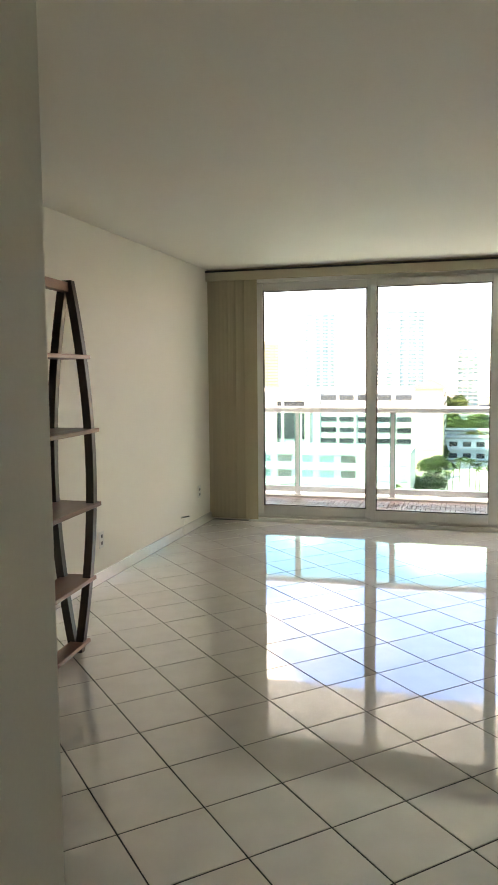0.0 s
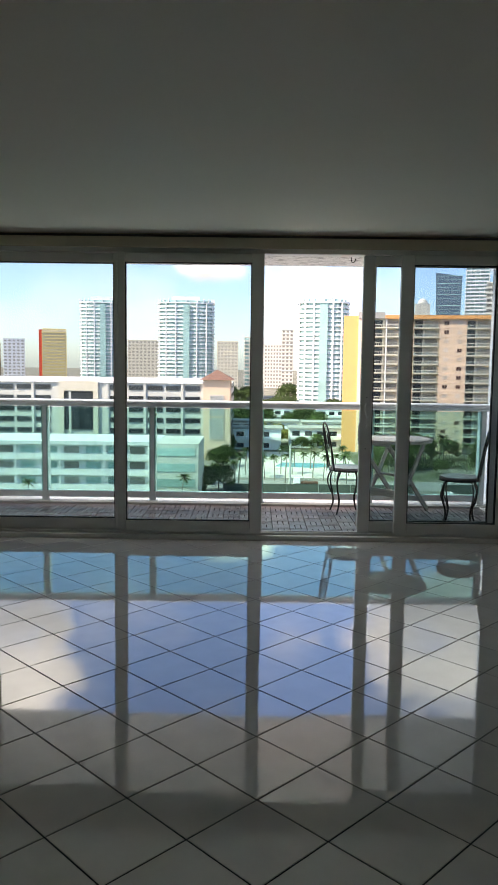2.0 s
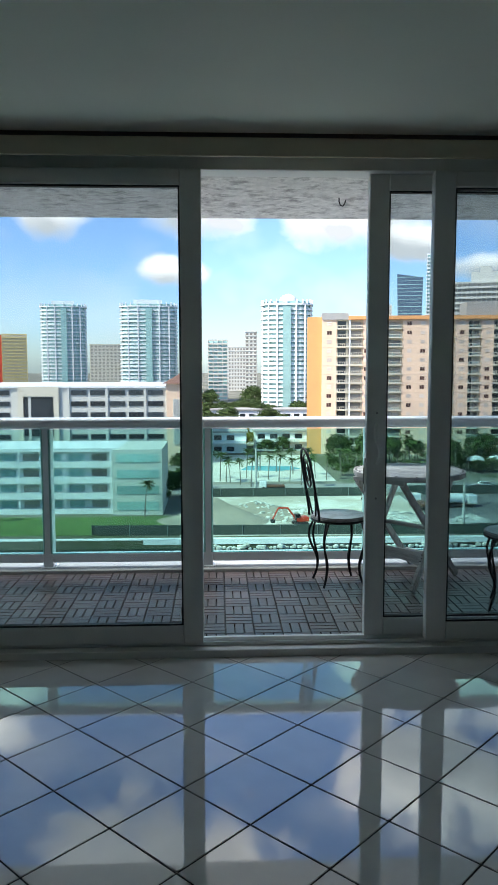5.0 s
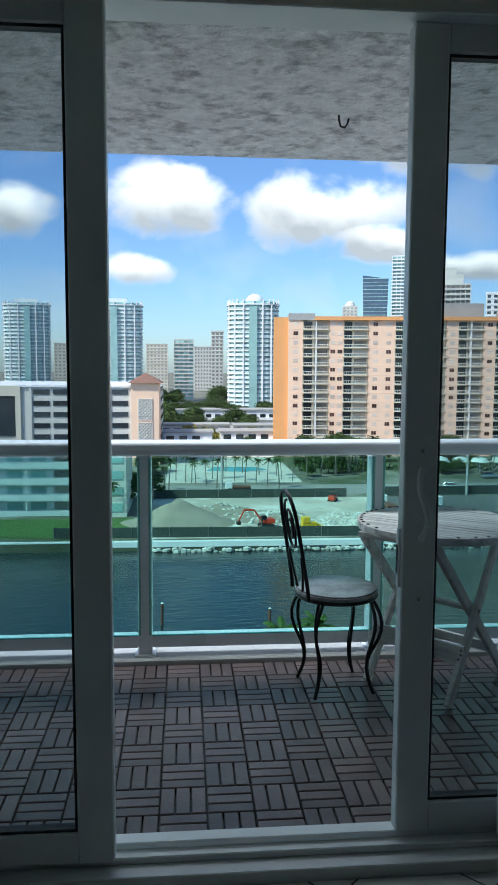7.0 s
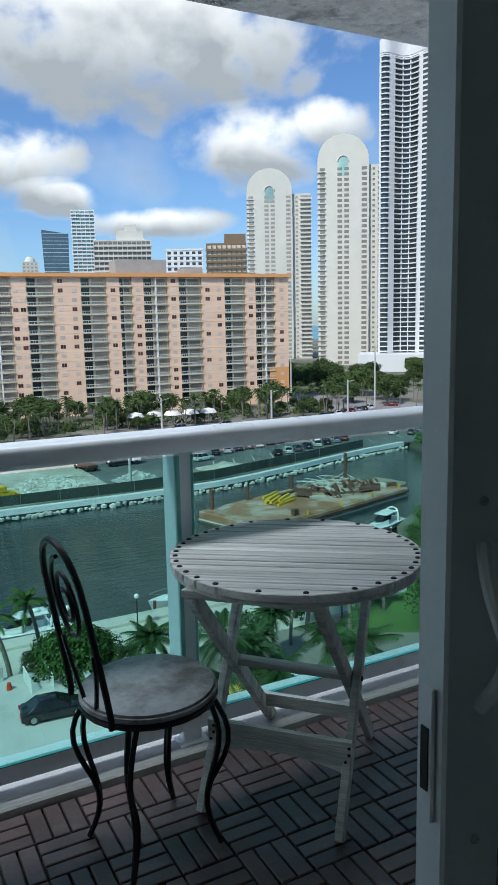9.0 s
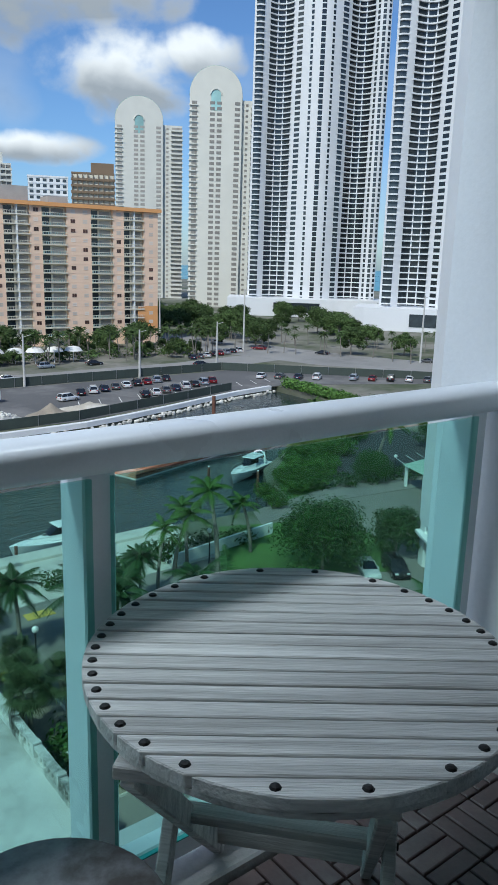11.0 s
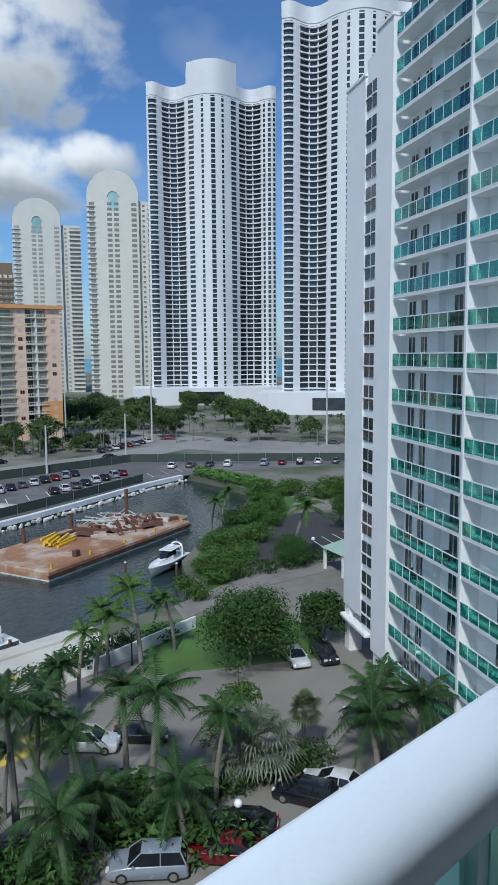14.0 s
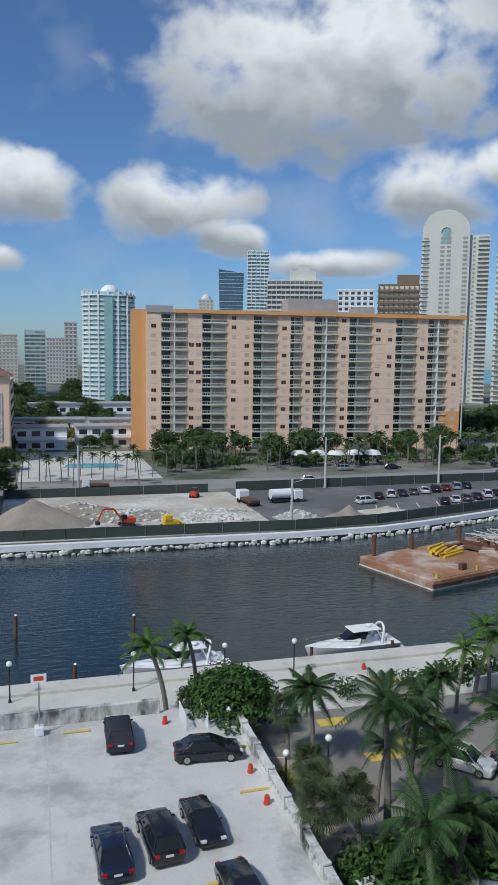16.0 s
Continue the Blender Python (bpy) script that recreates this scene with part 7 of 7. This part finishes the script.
# ---- lamps, poles, signs ----
def globe_lamp(x, y, z=GZ, h=3.0):
    t = thing("globe_lamp", "dark lamp post with a white globe", "lamp post", pose(x, y, z), group="globe lamps")
    part("post", Geo().tube([(0, 0, 0), (0, 0, h)], 0.06, 8), "black", t)
    part("base", Geo().tube([(0, 0, 0), (0, 0, 0.3)], 0.12, 8), "black", t)
    part("globe", Geo().ball((0, 0, h + 0.2), 0.23, 14), "lampw", t, "white globe", smooth=True)


for x, y in ((17.6, 43.6), (25.0, 45.6), (26.4, 28.0), (7.4, 60.4), (-2.2, 60.6), (21.0, 60.0), (34.4, 55.2), (37.6, 52.6), (15.0, 60.4), (14.4, 42.5), (73, 62), (12.5, 49)):
    globe_lamp(x, y)
for x, y, h in ((142, 184, 19), (172, 140, 19), (112, 156, 12), (60, 152, 11), (88, 153, 11), (40, 116, 8), (8, 153, 10), (125, 205, 16)):
    t = thing("street_pole", "grey concrete utility pole", "pole", pose(x, y, GZ), group="street poles")
    part("shaft", Geo().tube([(0, 0, 0), (0, 0, h)], 0.3, 8, 0.18), "concrete", t)
    part("arm", Geo().tube([(0, 0, h - 0.6), (1.8, 0, h - 0.2)], 0.06, 6), "concrete", t)
sg = thing("deck_sign", "small sign on a white-footed post", "sign", pose(0.0, 50.9, DK))
part("post", Geo().tube([(0, 0, 0), (0, 0, 4.2)], 0.06, 6), "rim", sg)
part("foot", Geo().box(-0.3, 0.3, -0.3, 0.3, 0, 0.6), "white", sg, bevel=0.04)
part("plate", Geo().box(-0.5, 0.5, -0.07, -0.05, 3.6, 4.2), "white", sg, "white plate with a red border")
part("mark", Geo().box(-0.32, 0.32, -0.076, -0.0705, 3.75, 4.05), "red", sg)
for x, y, z in ((8.3, 50.4, DK), (12.3, 43, DK), (12.3, 39.6, DK), (27.5, 60, GZ + 0.06), (150, 190, GZ), (147, 193, GZ)):
    t = thing("orange_barrel", "orange plastic safety marker", "safety barrel", pose(x, y, z), group="orange markers")
    part("body", Geo().tube([(0, 0, 0), (0, 0, 0.5)], 0.2, 10, 0.14), "red", t)
t = thing("white_fence", "low white wall by the lawn", "wall", pose(34.5, 53.6, GZ, 0, 0, 8))
part("wall", Geo().box(0, 13, 0, 0.25, 0, 1.2), "white", t, bevel=0.03)
t = thing("green_pavilion", "small pavilion with a pale green roof", "pavilion", pose(70, 55, GZ, 0, 0, -20))
part("roof", Geo().add([(0, 0, 2.8), (7, 0, 2.8), (7, 5, 2.8), (0, 5, 2.8), (2, 2.5, 4.2), (5, 2.5, 4.2)], [(0, 1, 5, 4), (1, 2, 5), (2, 3, 4, 5), (3, 0, 4), (3, 2, 1, 0)]), "greenroof", t)
for x in (0.4, 6.6):
    for y in (0.4, 4.6):
        part("post", Geo().box(x - 0.15, x + 0.15, y - 0.15, y + 0.15, 0, 2.8), "white", t)
for i in range(5):
    sheet("bay_line", [(80 + 2.4 * i, 66), (80.15 + 2.4 * i, 66), (82.2 + 2.4 * i, 70), (82.05 + 2.4 * i, 70)], 0.07, "linew", "painted parking line on dark asphalt", "road marking")
t = thing("kerb_island", "planted island with a pale kerb", "kerb", pose(0, 0, GZ), kind="structure")
part("kerb", Geo().prism([(28.5, 34.6), (37.5, 31.4), (38.0, 32.4), (30, 36.8)], 0, 0.16), "seawall", t)
part("soil", Geo().prism([(28.9, 34.65), (37.4, 31.7), (37.7, 32.3), (30.1, 36.5)], 0.161, 0.2), "grass", t)
part("kerb", Geo().prism([(21.5, 33.2), (28, 30.8), (29.5, 34.2), (23, 37.4)], 0, 0.16), "seawall", t)
part("soil", Geo().prism([(21.8, 33.4), (27.8, 31.2), (29.1, 34.1), (23.2, 37.0)], 0.161, 0.2), "soil", t)
part("kerb", Geo().prism([(13.6, 30), (17.2, 30), (17.6, 47), (13.6, 48)], 0, 0.16), "seawall", t)
part("soil", Geo().prism([(13.7, 30.1), (17.0, 30.1), (17.4, 46.8), (13.7, 47.7)], 0.161, 0.2), "soil", t)

# ---- floor tiles of the room, laid on the diagonal ----
TS, TJ = 0.302, 0.0050


def tile_mesh(name, poly, h):
    k = len(poly)
    c = Vector((sum(p[0] for p in poly) / k, sum(p[1] for p in poly) / k))
    inner = [c + (Vector(p) - c) * (1 - 0.0022 / max((Vector(p) - c).length, 0.02)) for p in poly]
    gg = Geo()
    gg.add([(x, y, -0.0075) for x, y in poly] + [(x, y, h - 0.0012) for x, y in poly] + [(p.x, p.y, h) for p in inner],
           [(i, (i + 1) % k, k + (i + 1) % k, k + i) for i in range(k)] + [(k + i, k + (i + 1) % k, 2 * k + (i + 1) % k, 2 * k + i) for i in range(k)] + [tuple(2 * k + i for i in range(k))])
    return gg


def clip(poly, axis, limit, keep_less):
    out = []
    for i in range(len(poly)):
        p, q = poly[i], poly[(i + 1) % len(poly)]
        pin, qin = [(v[axis] <= limit) if keep_less else (v[axis] >= limit) for v in (p, q)]
        if pin:
            out.append(p)
        if pin != qin:
            u = (limit - p[axis]) / (q[axis] - p[axis])
            out.append((p[0] + (q[0] - p[0]) * u, p[1] + (q[1] - p[1]) * u))
    return out


half = TS / 2 - TJ / 2
d = half * math.sqrt(2)
full = mesh("floor_tile", tile_mesh("floor_tile", [(d, 0), (0, d), (-d, 0), (0, -d)], 0.0), "tile")
fl = bpy.data.objects["floor"]
P = TS * math.sqrt(2) / 2
rest = Geo()
count = 0
TX, TY = 0.0505, -2.906        # a tile corner of the laid floor
for j in range(-42, 22):
    for i in range(-24, 24):
        if (i + j) % 2:
            continue
        x, y = TX + i * P, TY + P + j * P
        if x < XW - d or x > XE + d or y < YB - d or y > -0.06 + d:
            continue
        if x - d >= XW + 0.012 and x + d <= XE and y - d >= YB and y + d <= -0.062:
            if -5.6 < y and -2.3 < x < 2.3 and count < 300:
                count += 1
                part("floor_tile", full, "tile", fl, m=pose(x, y, 0, random.uniform(-0.1, 0.1), random.uniform(-0.1, 0.1), 90 * random.randint(0, 3)))
            else:
                gt = tile_mesh("t", [(x + d, y), (x, y + d), (x - d, y), (x, y - d)], 0.0)
                rest.add(gt.v, gt.f)
        else:
            poly = [(x + d, y), (x, y + d), (x - d, y), (x, y - d)]
            for axis, lim, less in ((0, XE, True), (0, XW + 0.012, False), (1, -0.062, True), (1, YB, False)):
                if poly:
                    poly = clip(poly, axis, lim, less)
            if len(poly) >= 3:
                gt = tile_mesh("t", poly, 0.0)
                rest.add(gt.v, gt.f)
tagged(part("cut_tiles", rest, "tile", fl), kind="stuff")

# deck tiles of the balcony: four blocks of three slats, turned by turns
B = 0.152
tl = Geo()
for bx in (0, 1):
    for by in (0, 1):
        for k in range(3):
            a0, a1 = 0.002 + k * B / 3, 0.002 + k * B / 3 + B / 3 - 0.006
            x0, x1, y0, y1 = (a0, a1, 0.003, B - 0.003) if (bx + by) % 2 == 0 else (0.003, B - 0.003, a0, a1)
            x0, x1, y0, y1 = x0 + bx * B, x1 + bx * B, y0 + by * B, y1 + by * B
            c = 0.0025
            tl.add([(x0, y0, -0.02), (x1, y0, -0.02), (x1, y1, -0.02), (x0, y1, -0.02), (x0, y0, -c), (x1, y0, -c), (x1, y1, -c), (x0, y1, -c), (x0 + c, y0 + c, 0), (x1 - c, y0 + c, 0), (x1 - c, y1 - c, 0), (x0 + c, y1 - c, 0)],
                   [(0, 1, 5, 4), (1, 2, 6, 5), (2, 3, 7, 6), (3, 0, 4, 7), (4, 5, 9, 8), (5, 6, 10, 9), (6, 7, 11, 10), (7, 4, 8, 11), (8, 9, 10, 11)])
tile = mesh("deck_tile", tl, "deck")
base = mesh("grid", Geo().box(0.001, 2 * B - 0.001, 0.001, 2 * B - 0.001, -0.036, -0.0205), "black")
nx = int((2.34 + 3.1) / (2 * B))
for i in range(nx):
    for j in range(5):
        ob = part("deck_tile", tile, "deck", slab, m=pose(2.335 - (i + 1) * 2 * B, 1.515 - (j + 1) * 2 * B, DZ + random.uniform(-0.001, 0.001)))
        part("grid", base, "black", ob)
